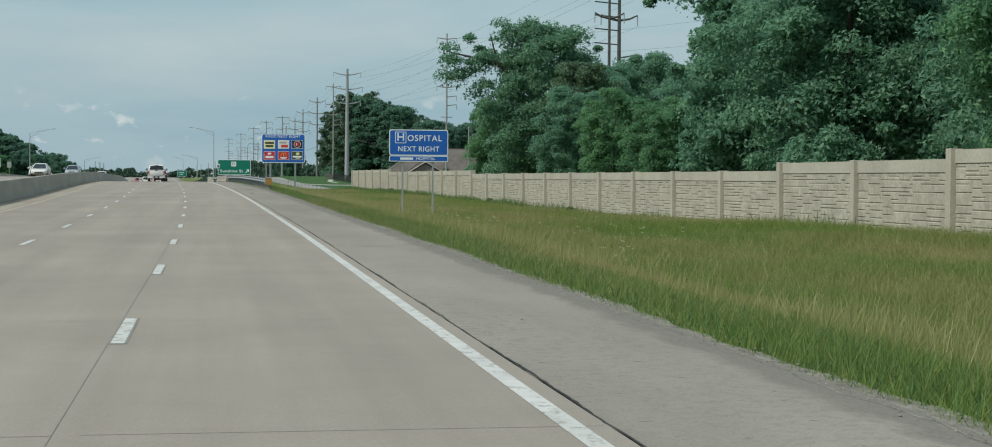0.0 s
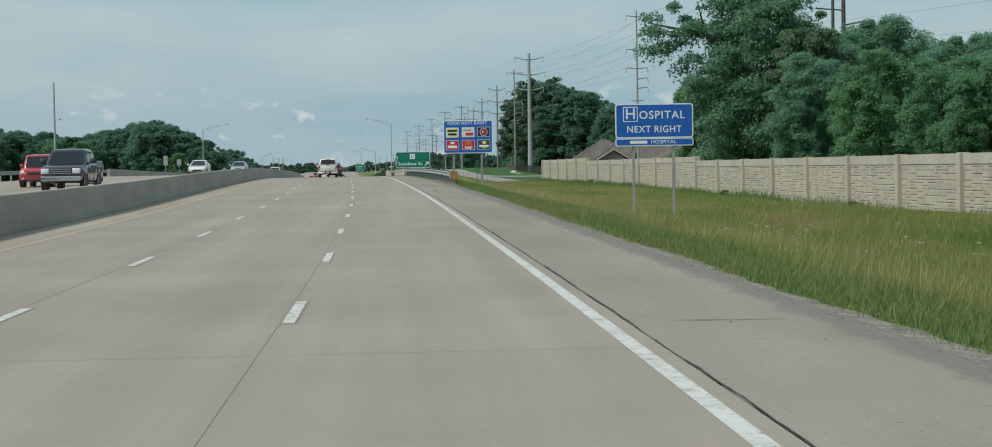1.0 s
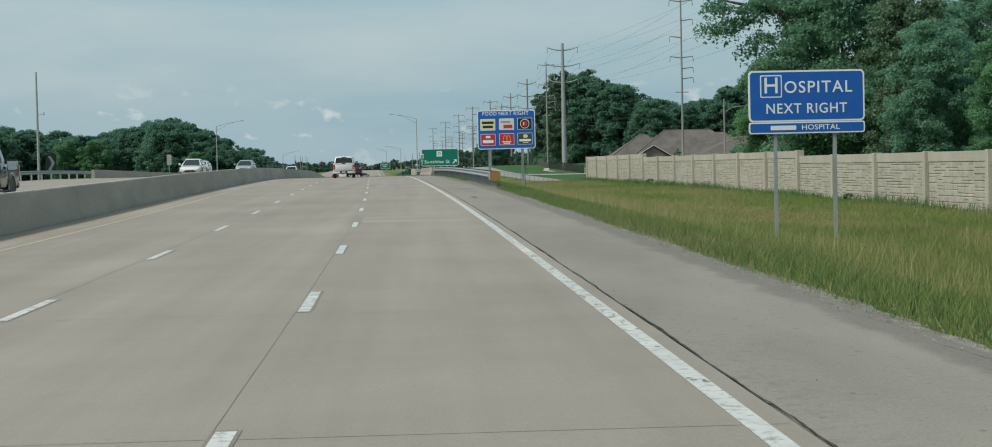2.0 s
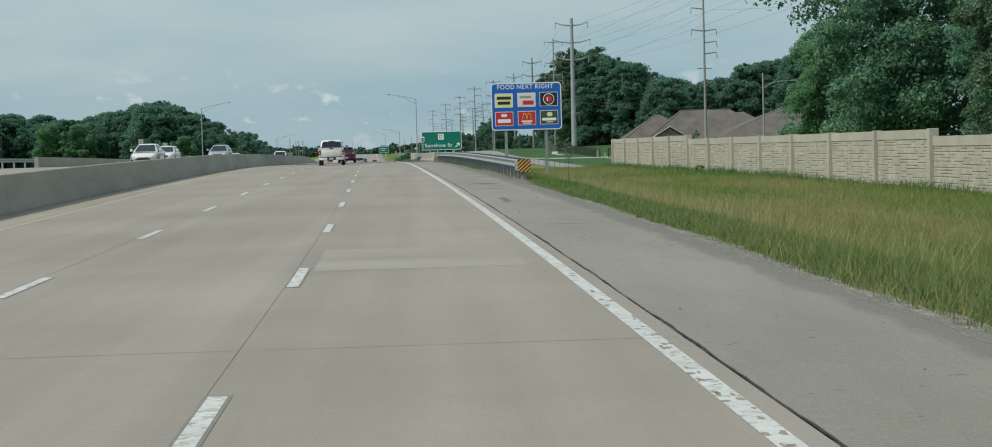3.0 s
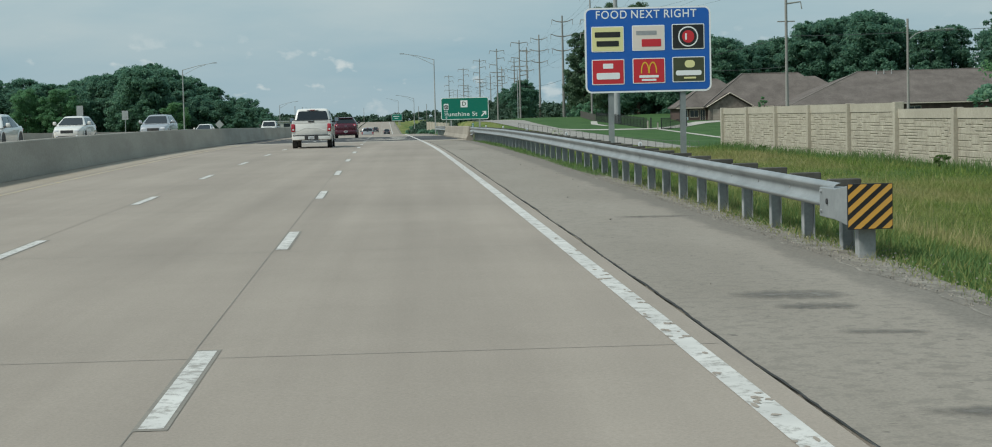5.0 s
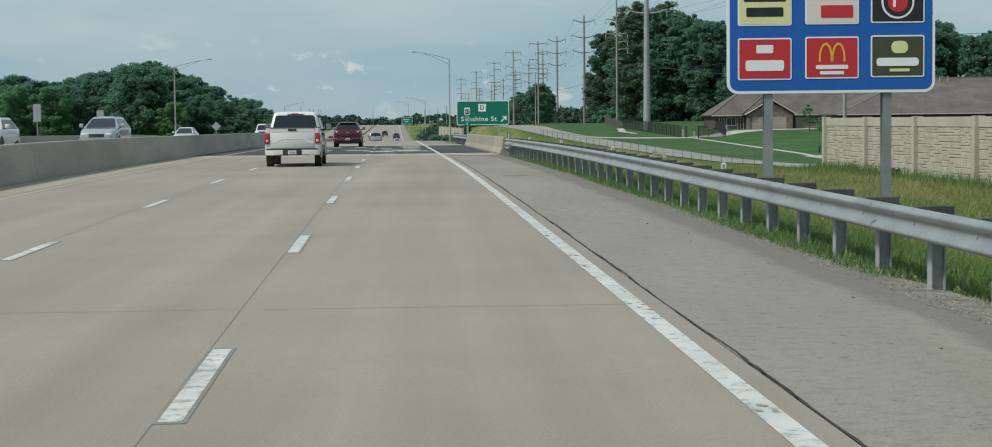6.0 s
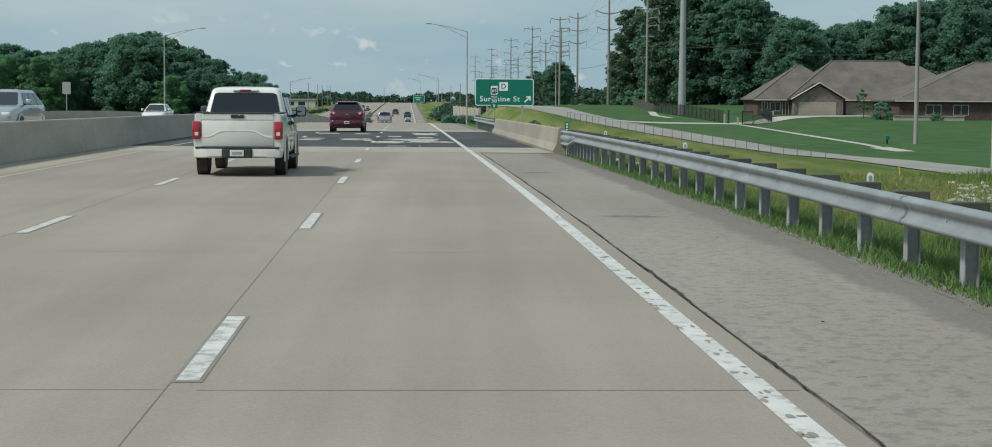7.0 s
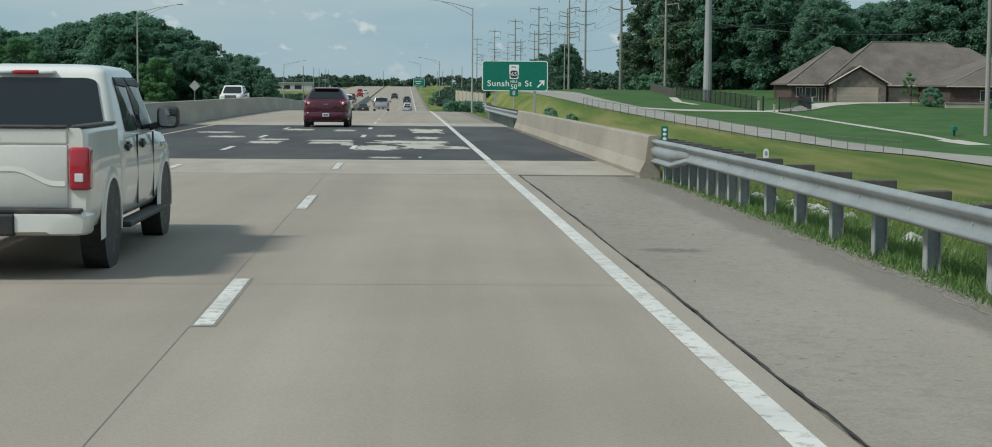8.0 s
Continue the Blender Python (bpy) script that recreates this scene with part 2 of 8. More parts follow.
M_LEAF_CEDAR = leafy("cedar_scales", [(0.0, (0.070, 0.119, 0.074)), (0.7, (0.108, 0.176, 0.104)), (1.0, (0.162, 0.238, 0.129))], 0.6, 0.45, gloss=0.3)
M_LEAF_FAR = leafy("dark_far_leaves", [(0.0, (0.044, 0.080, 0.058)), (1.0, (0.080, 0.132, 0.095))], 0.6, 0.3)
M_FLOWER = leafy("white_flower_heads", [(0.0, (0.42, 0.44, 0.3)), (1.0, (0.62, 0.62, 0.5))], 0.7, 0.2)
M_BARK = surface("bark", (0.055, 0.043, 0.033), (0.10, 0.082, 0.065), 2.0, 18, 0.95, spec=0.15, bump_d=0.02, squeeze=(1, 1, 0.2))

M_WALL = surface("cast_wall_concrete", (0.324, 0.297, 0.239), (0.405, 0.373, 0.302), 0.5, 10, 0.9, spec=0.2, squeeze=(1, 1, 0.5), grain=0.25)
M_STONE = surface("cast_stone_pattern", (0.297, 0.270, 0.216), (0.396, 0.365, 0.293), 1.4, 7, 0.93, spec=0.2, bump_d=0.02, grain=0.4)
M_WALL_JOINT = surface("recessed_wall_joint", (0.21, 0.19, 0.155), (0.28, 0.255, 0.205), 1.0, 12, 0.95, spec=0.1)
M_GALV = surface("galvanized_steel", (0.240, 0.256, 0.256), (0.335, 0.352, 0.350), 1.2, 16, 0.55, 0.45, 0.5, 0.001, grain=0.15)
M_GALV_DULL = surface("weathered_galvanized_steel", (0.29, 0.300, 0.295), (0.40, 0.410, 0.400), 1.2, 16, 0.65, 0.35, 0.4, 0.001)
M_POLE_STEEL = surface("pale_steel_pole", (0.25, 0.26, 0.26), (0.32, 0.33, 0.33), 0.5, 9, 0.6, 0.2, 0.4, 0.001)
M_POLE_WOOD = surface("weathered_wood_pole", (0.190, 0.184, 0.170), (0.290, 0.282, 0.262), 1.0, 9, 0.92, spec=0.15, squeeze=(1, 1, 0.1))
M_POST_WOOD = surface("dark_wood_block", (0.060, 0.058, 0.051), (0.112, 0.108, 0.094), 2.0, 14, 0.93, spec=0.15)
M_STRAW = leafy("dry_seed_grass", [(0.0, (0.230, 0.225, 0.090)), (0.6, (0.340, 0.312, 0.150)), (1.0, (0.450, 0.400, 0.225))], 0.7, 0.35)
M_FENCE = surface("dull_fence_wire", (0.11, 0.11, 0.105), (0.17, 0.17, 0.16), 1.0, 12, 0.7, 0.3, 0.3, 0.0)
M_WIRE = paint("wire", (0.035, 0.036, 0.038), 0.6)
M_SIGN_BLUE = paint("blue_sign_sheeting", (0.012, 0.105, 0.42), 0.45, dirt=0.05)
M_SIGN_GREEN = paint("green_sign_sheeting", (0.0, 0.155, 0.105), 0.45, dirt=0.05)
M_SIGN_WHITE = paint("white_sign_sheeting", (0.80, 0.81, 0.80), 0.45, dirt=0.05)
M_SIGN_YELLOW = paint("yellow_sign_sheeting", (0.72, 0.46, 0.035), 0.45, dirt=0.06)
M_SIGN_AMBER = paint("amber_sign_sheeting", (0.62, 0.33, 0.055), 0.5, dirt=0.12)
M_SIGN_CREAM = paint("pale_yellow_sheeting", (0.72, 0.68, 0.33), 0.45, dirt=0.04)
M_SIGN_PALE = paint("pale_pink_sheeting", (0.72, 0.64, 0.57), 0.45, dirt=0.04)
M_SIGN_RED = paint("red_sign_sheeting", (0.52, 0.025, 0.035), 0.45, dirt=0.04)
M_SIGN_BLACK = paint("black_sign_sheeting", (0.015, 0.015, 0.016), 0.45, dirt=0.05)
M_SIGN_OLIVE = paint("dark_olive_sheeting", (0.055, 0.062, 0.03), 0.45, dirt=0.04)
M_ALU = surface("sign_back_aluminium", (0.33, 0.335, 0.34), (0.42, 0.425, 0.43), 1.0, 10, 0.55, 0.4, 0.4, 0.0)
M_RED_CAR = paint("dark_red_car_paint", (0.070, 0.003, 0.014), 0.26, 0.25, 0.8, 0.08)
M_JEEP_RED = paint("red_car_paint", (0.38, 0.018, 0.02), 0.3, 0.1, 0.8, 0.08)
M_WHITE_CAR = paint("white_car_paint", (0.67, 0.65, 0.60), 0.3, 0.0, 0.8, 0.18)
M_SILVER_CAR = paint("silver_car_paint", (0.42, 0.43, 0.44), 0.3, 0.5, 0.7, 0.08)
M_BLACK_CAR = paint("dark_blue_grey_car_paint", (0.022, 0.026, 0.034), 0.28, 0.2, 0.8, 0.08)
M_TRIM = paint("black_plastic_trim", (0.022, 0.022, 0.023), 0.6, dirt=0.2)
M_RUBBER = surface("tyre_rubber", (0.018, 0.018, 0.018), (0.035, 0.034, 0.032), 6, 40, 0.9, spec=0.2)
M_RIM = paint("alloy_rim", (0.45, 0.45, 0.45), 0.35, 0.8)
M_GLASS, _n, _l, _b = make_mat("tinted_car_glass", 0.06, 0.0, 0.6)
_b.inputs["Base Color"].default_value = (0.012, 0.015, 0.018, 1)
M_TAIL = paint("red_tail_light", (0.34, 0.008, 0.02), 0.15, coat=0.6, dirt=0.03)
M_LENS = paint("clear_lamp_lens", (0.62, 0.63, 0.64), 0.12, coat=0.6, dirt=0.03)
M_CHROME, _n, _l, _b = make_mat("chrome", 0.12, 1.0)
_b.inputs["Base Color"].default_value = (0.62, 0.62, 0.63, 1)
M_MIRROR, _n, _l, _b = make_mat("mirror_glass", 0.03, 1.0)
_b.inputs["Base Color"].default_value = (0.30, 0.32, 0.34, 1)
M_PLATE = paint("number_plate", (0.62, 0.63, 0.62), 0.4)
M_BRICK = surface("red_brown_brick", (0.075, 0.050, 0.044), (0.112, 0.078, 0.068), 1.5, 8, 0.9, spec=0.2)
M_STONE_VENEER = surface("stone_veneer", (0.12, 0.104, 0.09), (0.21, 0.18, 0.15), 1.6, 5, 0.9, spec=0.2)
M_ROOF = surface("brown_asphalt_shingle", (0.102, 0.088, 0.078), (0.155, 0.134, 0.119), 0.4, 6, 0.95, spec=0.15, bump_d=0.02, grain=0.4)
M_RIDGE = surface("pale_ridge_shingle", (0.19, 0.168, 0.148), (0.25, 0.222, 0.196), 0.6, 8, 0.95, spec=0.15)
M_GARAGE = surface("beige_garage_door", (0.31, 0.255, 0.21), (0.36, 0.30, 0.25), 0.6, 8, 0.6)
M_HOUSE_TRIM = surface("tan_trim", (0.42, 0.36, 0.29), (0.5, 0.44, 0.36), 0.6, 8, 0.6)
M_WINDOW, _n, _l, _b = make_mat("window_glass", 0.08, 0.0, 0.35)
_b.inputs["Base Color"].default_value = (0.03, 0.037, 0.042, 1)
M_IRON = paint("black_iron", (0.015, 0.015, 0.016), 0.5)
M_LOCAL_ROAD = surface("pale_local_road", (0.223, 0.211, 0.189), (0.290, 0.274, 0.244), 0.3, 14, 0.92, spec=0.2)
M_DRIVE = surface("pale_concrete_drive", (0.350, 0.331, 0.290), (0.423, 0.400, 0.354), 0.3, 14, 0.9, spec=0.2)
M_BUILDING = surface("pale_building_wall", (0.36, 0.36, 0.35), (0.48, 0.48, 0.46), 0.1, 3, 0.8)


# ---- the lie of the land ----
_ny = list(range(0, 341, 20)) + [420, 535, 725, 900, 1100, 1400, 2200, 4800]
_nz = ZR + [-0.75, -2.75, -1.4, 0.1, 1.4, 0.2, -2.0, -2.0]
_nx = XR + [XR[-1] - 0.0243 * (v - 340) for v in (420, 535, 725, 900, 1100, 1400, 2200, 4800)]
_yy = np.arange(-200.0, 4801.0, 5.0)


def _table(n, lo):
    t = np.interp(_yy, [-200] + _ny, [lo] + n)
    for _ in range(3):
        t[1:-1] = (t[:-2] + 2 * t[1:-1] + t[2:]) / 4
    return t


_tz, _tx = _table(_nz, -0.8), _table(_nx, -1.0)


def RX(y):
    return np.interp(y, _yy, _tx)


def RZ(y):
    return np.interp(y, _yy, _tz)


def ZF(y):
    """Height of the foot of the wall and of the fence along the local road behind it."""
    return np.interp(y, [-100, 60, 85, 110, 150, 190, 238, 250, 262, 284, 313, 325, 335, 345, 355, 365, 380, 396, 430, 495, 560, 700, 800, 1100, 4800], [0.5, 0.32, 0.0, -0.1, 0.15, 0.28, 0.3, -0.9, -1.6, -1.85, -1.7, -1.75, -1.55, -1.35, -1.0, -0.7, -0.15, 0.37, 1.0, 1.5, 1.6, 1.6, 1.4, 1.6, -1.5])


def ZL(y):
    """Height of the lawn beyond the local road."""
    return np.interp(y, [-100, 60, 110, 190, 240, 262, 284, 300, 320, 341, 350, 370, 391, 397, 410, 442, 472, 520, 600, 800, 1100, 4800], [0.8, 0.62, 0.2, 0.53, 0.5, -1.3, -1.75, -1.8, -2.0, -1.9, -1.45, -0.75, 0.0, 0.15, 0.5, 1.3, 2.2, 2.2, 1.8, 1.4, 1.6, -1.5])


def smooth(a, b, v):
    u = np.clip((v - a) / (b - a), 0, 1)
    return u * u * (3 - 2 * u)


def WX(y):
    """The line of the noise wall."""
    return np.interp(y, [20, 90, 145, 237], [22.6, 22.75, 22.55, 20.33])


def FX(y):
    """The line of the chain-link fence; the local road lies just beyond it."""
    return np.interp(y, [200, 236, 300, 312.3, 325.5, 335, 345, 354.5, 364.3, 380, 396, 430, 495, 600, 760, 950, 4800], [22, 22, 31.4, 31.1, 28.85, 27.2, 25.3, 23.5, 21.5, 18.6, 16.0, 14.2, 13.4, 11.5, 7.0, 2.0, -80])


def GZ(x, y):
    """Height of the ground."""
    x, y = np.asarray(x, float), np.asarray(y, float)
    off, rz, zf = x - RX(y), RZ(y), ZF(y)
    fx = FX(y)
    foot = np.minimum(np.interp(y, [236, 300], [13, 22]), np.maximum(fx - RX(y) - 6, 8))
    low = np.minimum(rz - 0.75, zf - 0.15)
    right = np.where(off < foot, rz - 0.06 + (low - rz + 0.06) * smooth(6.6, foot, off), low + (zf - low) * smooth(foot, fx - RX(y), off))
    right = right + (ZL(y) - zf) * smooth(fx + 4, fx + 11, x) + np.interp(y, [340, 395, 410, 460, 560], [0, 0.3, 0.45, 0.3, 0]) * smooth(40, 47, x)
    left = rz - 0.1 + np.interp(y, [-100, 190, 260, 420], [0.55, 0.55, 0.25, 0.0]) + (-0.9) * smooth(-26, -34, off) + 1.6 * smooth(-60, -120, off)
    g = np.where(off > 6.45, right, np.where(off < -25.5, left, rz - 0.4))
    far = smooth(260, 900, np.abs(x))
    return g + far * 3.0


def mesh_ob(name, bm, material=None, parent=None):
    me = bpy.data.meshes.new(name)
    if isinstance(bm, tuple):
        me.from_pydata(bm[0], [], bm[1])
    else:
        bm.to_mesh(me)
        bm.free()
    for mm in (material if isinstance(material, (list, tuple)) else [material]):
        if mm:
            me.materials.append(mm)
    ob = new(name, me)
    if parent:
        ob.parent = parent
    return ob


def part(name, bm, material, parent, label=""):
    ob = mesh_ob(name, bm, material, parent)
    return tagged(ob, label) if label else ob


def empty(name, m, label, category, group="", kind=""):
    e = new(name)
    e.matrix_world = m
    e.empty_display_size = 0.3
    return tagged(e, label, category, group, kind)


def box(bm, lo, hi, bevel=0.0, m=None):
    c, s = [(a + b) / 2 for a, b in zip(lo, hi)], [abs(b - a) for a, b in zip(lo, hi)]
    r = bmesh.ops.create_cube(bm, size=1.0, matrix=Matrix.LocRotScale(c, None, s))
    if bevel:
        eds = list({e for v in r["verts"] for e in v.link_edges})
        rb = bmesh.ops.bevel(bm, geom=eds, offset=bevel, segments=2, profile=0.5, affect="EDGES")
        vs = list({v for v in rb["verts"]} | {v for v in r["verts"] if v.is_valid})
    else:
        vs = r["verts"]
    if m is not None:
        bmesh.ops.transform(bm, matrix=m, verts=vs)
    return vs


def boxes(*rows, bevel=0.0):
    bm = bmesh.new()
    for lo, hi in rows:
        box(bm, lo, hi, bevel)
    return bm


def tube(bm, a, b, r1, r2, seg=10):
    a, b = Vector(a), Vector(b)
    d = b - a
    m = Matrix.Translation((a + b) / 2) @ d.to_track_quat("Z", "Y").to_matrix().to_4x4()
    bmesh.ops.create_cone(bm, cap_ends=True, segments=seg, radius1=r1, radius2=r2, depth=d.length, matrix=m)


def tubes(*rows, seg=10):
    bm = bmesh.new()
    for a, b, r1, r2 in rows:
        tube(bm, a, b, r1, r2, seg)
    return bm


def OPP(y):
    """How much higher the opposite carriageway lies."""
    return float(np.interp(y, [-100, 190, 260, 420], [0.55, 0.55, 0.25, 0.0]))


def strip(y0, y1, o0, o1, dz, step=5.0, thick=0.0):
    """A band along the road between two offsets, dz above its surface."""
    ys = list(np.arange(y0, y1, step)) + [y1]
    vs, fs = [], []
    for y in ys:
        for o in (o0, o1):
            vs.append((float(RX(y)) + o, float(y), float(RZ(y)) + (dz(y) if callable(dz) else dz)))
    n = len(ys)
    for i in range(n - 1):
        fs.append((2 * i, 2 * i + 1, 2 * i + 3, 2 * i + 2))
    if thick:
        k = len(vs)
        vs += [(x, y, z - thick) for x, y, z in vs]
        for i in range(n - 1):
            fs.append((2 * i, 2 * i + 2, k + 2 * i + 2, k + 2 * i))
            fs.append((2 * i + 3, 2 * i + 1, k + 2 * i + 1, k + 2 * i + 3))
        fs += [(0, k, k + 1, 1), (2 * n - 2, 2 * n - 1, k + 2 * n - 1, k + 2 * n - 2)]
    return vs, fs


def sweep(y0, y1, o, profile, step=4.0, closed=True, zf=None):
    """A profile of (offset, height) points swept along the road."""
    ys = list(np.arange(y0, y1, step)) + [y1]
    n = len(profile)
    vs, fs = [], []
    for y in ys:
        oo = o(y) if callable(o) else o
        for px, pz in profile:
            vs.append((float(RX(y)) + oo + px, float(y), float(RZ(y) if zf is None else zf(y)) + pz))
    for i in range(len(ys) - 1):
        for j in range(n if closed else n - 1):
            k = (j + 1) % n
            fs.append((i * n + j, i * n + k, (i + 1) * n + k, (i + 1) * n + j))
    if closed:
        fs.append(tuple(range(n))[::-1])
        fs.append(tuple((len(ys) - 1) * n + j for j in range(n)))
    return vs, fs


# ---- ground ----
_gx = np.unique(np.concatenate([np.arange(-40, 80.1, 1.5), np.arange(-120, -40, 6), np.arange(80, 200, 8), [-3000, -1500, -800, -500, -350, -260, -200, -160, 200, 260, 350, 500, 800, 1500, 3000]]))
_gy = np.unique(np.concatenate([np.arange(-100, 340, 4), np.arange(340, 520, 4), np.arange(520, 700, 10), np.arange(700, 1600, 30), [1800, 2200, 2800, 3600, 4700]]))
_X, _Y = np.meshgrid(_gx, _gy)
_Z = GZ(_X, _Y) + 0.05 * np.sin(_X * 1.1 + _Y * 0.7) * (np.abs(_X - 14) < 7)
_w = len(_gx)
_vs = list(zip(_X.ravel().tolist(), _Y.ravel().tolist(), _Z.ravel().tolist()))
_fs = [(i * _w + j, i * _w + j + 1, (i + 1) * _w + j + 1, (i + 1) * _w + j) for i in range(len(_gy) - 1) for j in range(_w - 1)]
ground = tagged(mesh_ob("ground", (_vs, _fs), M_GROUND), "rough yellow-green grass ground beside the highway", "ground", kind="structure")
for p in ground.data.polygons:
    p.use_smooth = True

# ---- highway ----
BR0, BR1 = 238.0, 276.5
road = tagged(mesh_ob("road", strip(-100, 1400, -9.25, 3.935, 0.0, 5, 0.3), M_CONC_ROAD), "pale worn concrete highway lanes with tyre tracks", "road", kind="structure")
_cols = [3.99, 3.991, 4.3, 4.9, 5.4, 5.7, 5.95, 6.15, 6.3, 6.42, 6.52, 6.6, 6.601]
_sy = list(np.arange(-100, 320, 2.0)) + list(np.arange(320, 1401, 10.0))
_sv = [(float(RX(y)) + o, float(y), float(RZ(y)) - (0.32 if j in (0, 12) else 0.02)) for y in _sy for j, o in enumerate(_cols)]
_sf = [(i * 13 + j, i * 13 + j + 1, i * 13 + j + 14, i * 13 + j + 13) for i in range(len(_sy) - 1) for j in range(12)]
shoulder = mesh_ob("shoulder", (_sv, _sf), M_SHOULDER)
_edge = shoulder.data.attributes.new("edge", "FLOAT", "POINT")
_edge.data.foreach_set("value", [float(smooth(5.55, 6.6, o) + 0.25 * smooth(140, 175, y) * smooth(5.2, 6.2, o)) for y in _sy for o in _cols])
tagged(shoulder, "grey paved highway shoulder with rough surface", "shoulder", kind="structure")
opposite = tagged(mesh_ob("road_opposite", strip(-100, 1400, -25.5, -9.9, OPP, 5, 0.9), M_CONC_ROAD), "pale concrete lanes of the opposite carriageway", "road", kind="structure")
_rng = random.Random(8)
_jv, _jf = [], []
for i in range(1900):
    y = -40 + 0.147 * i
    c = 3.965 + 0.012 * math.sin(y * 0.9) + 0.006 * math.sin(y * 3.1) + _rng.uniform(-0.004, 0.004)
    wl_, wr_ = (0.004 + 0.011 * _rng.random() ** 3 + 0.003 * (1 + math.sin(y * 0.37)) for _ in range(2))
    _jv += [(float(RX(y)) + c - wl_, y, float(RZ(y)) + 0.001), (float(RX(y)) + c + wr_, y, float(RZ(y)) + 0.001)]
    if i:
        _jf.append((2 * i - 2, 2 * i - 1, 2 * i + 1, 2 * i))
joint = tagged(mesh_ob("shoulder_joint", (_jv, _jf), M_TAR), "dark ragged joint between lane and shoulder", "joint", kind="structure")
deck = tagged(mesh_ob("bridge_deck", strip(BR0, BR1, -9.2, 6.4, 0.012, 4, 0.012), M_DECK), "dark asphalt overlay on the bridge deck", "bridge deck", kind="structure")
approach = tagged(mesh_ob("approach_slab", strip(231.0, BR0 - 0.01, -9.2, 6.55, 0.006, 3, 0.02), M_SLAB), "pale concrete approach slab before the bridge", "slab", kind="structure")
tagged(mesh_ob("approach_slab", strip(BR1 + 0.01, 284, -9.2, 6.55, 0.006, 3, 0.02), M_SLAB), "pale concrete approach slab beyond the bridge", "slab", kind="structure")

DASH0, CYC, LANE = DASH_PHASE, 12.192, 3.66
_gv, _gf = [], []
for o, first in ((0.0, DASH0), (-LANE, DASH0)):
    for k in range(-3, 110):
        yc = first + CYC * k
        if o < 0:
            yc += float(np.interp(yc, [30, 90, 150, 190, 230], [-0.1, -0.3, -0.4, -0.75, -1.3]))
        d = mesh_ob("lane_dash", strip(yc - 1.55, yc + 1.55, o - 0.075, o + 0.075, 0.017 if BR0 - 1 < yc < BR1 + 1 else 0.011 if 230 < yc < 286 else 0.005, 1.1), M_DASH_LINE)
        v2, f2 = strip(yc - 1.61, yc + 1.61, o - 0.105, o + 0.105, 0.0155 if BR0 - 1 < yc < BR1 + 1 else 0.0095 if 230 < yc < 286 else 0.0035, 1.1)
        n = len(_gv)
        _gv += v2
        _gf += [tuple(q + n for q in g_) for g_ in f2]
        tagged(d, "worn white dashed lane marking on concrete", "lane marking", "lane dashes", "structure")
tagged(mesh_ob("dash_grooves", (_gv, _gf), M_JOINT), "darker grooves cut round the lane markings", "joint", kind="stuff")
for y0, y1, dz in ((-100, 231, 0.004), (231, BR0, 0.010), (BR0, BR1, 0.016), (BR1, 284, 0.010), (284, 1300, 0.004)):
    tagged(mesh_ob("edge_line", strip(y0, y1, LANE - 0.09, LANE + 0.09, dz, 4), M_WHITE_LINE), "solid white edge line, worn and broken up", "edge line", "edge lines", "structure")
    tagged(mesh_ob("yellow_line", strip(y0, y1, -2 * LANE - 0.32, -2 * LANE - 0.16, dz, 4), M_YELLOW_LINE), "faded yellow line beside the median shoulder", "edge line", "yellow lines", "structure")
tagged(mesh_ob("median_shoulder", strip(-100, 231, -9.24, -2 * LANE - 0.5, 0.003, 4), M_TAN_SHOULDER), "narrow tan-stained shoulder beside the median barrier", "shoulder", kind="structure")
tagged(mesh_ob("opposite_edge_line", strip(-100, 1300, -23.0, -22.88, lambda y: OPP(y) + 0.006, 4), M_WHITE_LINE), "white edge line of the opposite carriageway", "edge line", kind="structure")
for k in range(-2, 60):
    tagged(mesh_ob("opposite_dash", strip(4 + CYC * k * 1.0, 7 + CYC * k, -18.6, -18.5, lambda y: OPP(y) + 0.006, 1.5), M_DASH_LINE), "white dashed marking on the opposite lanes", "lane marking", "opposite dashes", "structure")

# transverse and lengthwise pavement joints
_jv, _jf = [], []
_rng = random.Random(5)
for k in range(-6, 26):
    y = 9.14 * k + 1.0
    for (o0, o1) in ((-9.2, -LANE - 0.1), (-LANE + 0.1, -0.1), (0.1, 3.9)):
        j = _rng.uniform(-0.03, 0.03)
        n = len(_jv)
        for oo, yy_ in ((o0, y - 0.006), (o1, y - 0.006 + j), (o1, y + 0.006 + j), (o0, y + 0.006)):
            _jv.append((float(RX(yy_)) + oo, yy_, float(RZ(yy_)) + 0.0025))
        _jf.append((n, n + 1, n + 2, n + 3))
for o in (-0.1, -LANE - 0.1):
    v2, f2 = strip(-100, 231, o - 0.004, o + 0.004, 0.003, 5)
    n = len(_jv)
    _jv += v2
    _jf += [tuple(i + n for i in q) for q in f2]
tagged(mesh_ob("pavement_joints", (_jv, _jf), M_JOINT), "thin dark saw-cut joints across the concrete", "joint", kind="stuff")

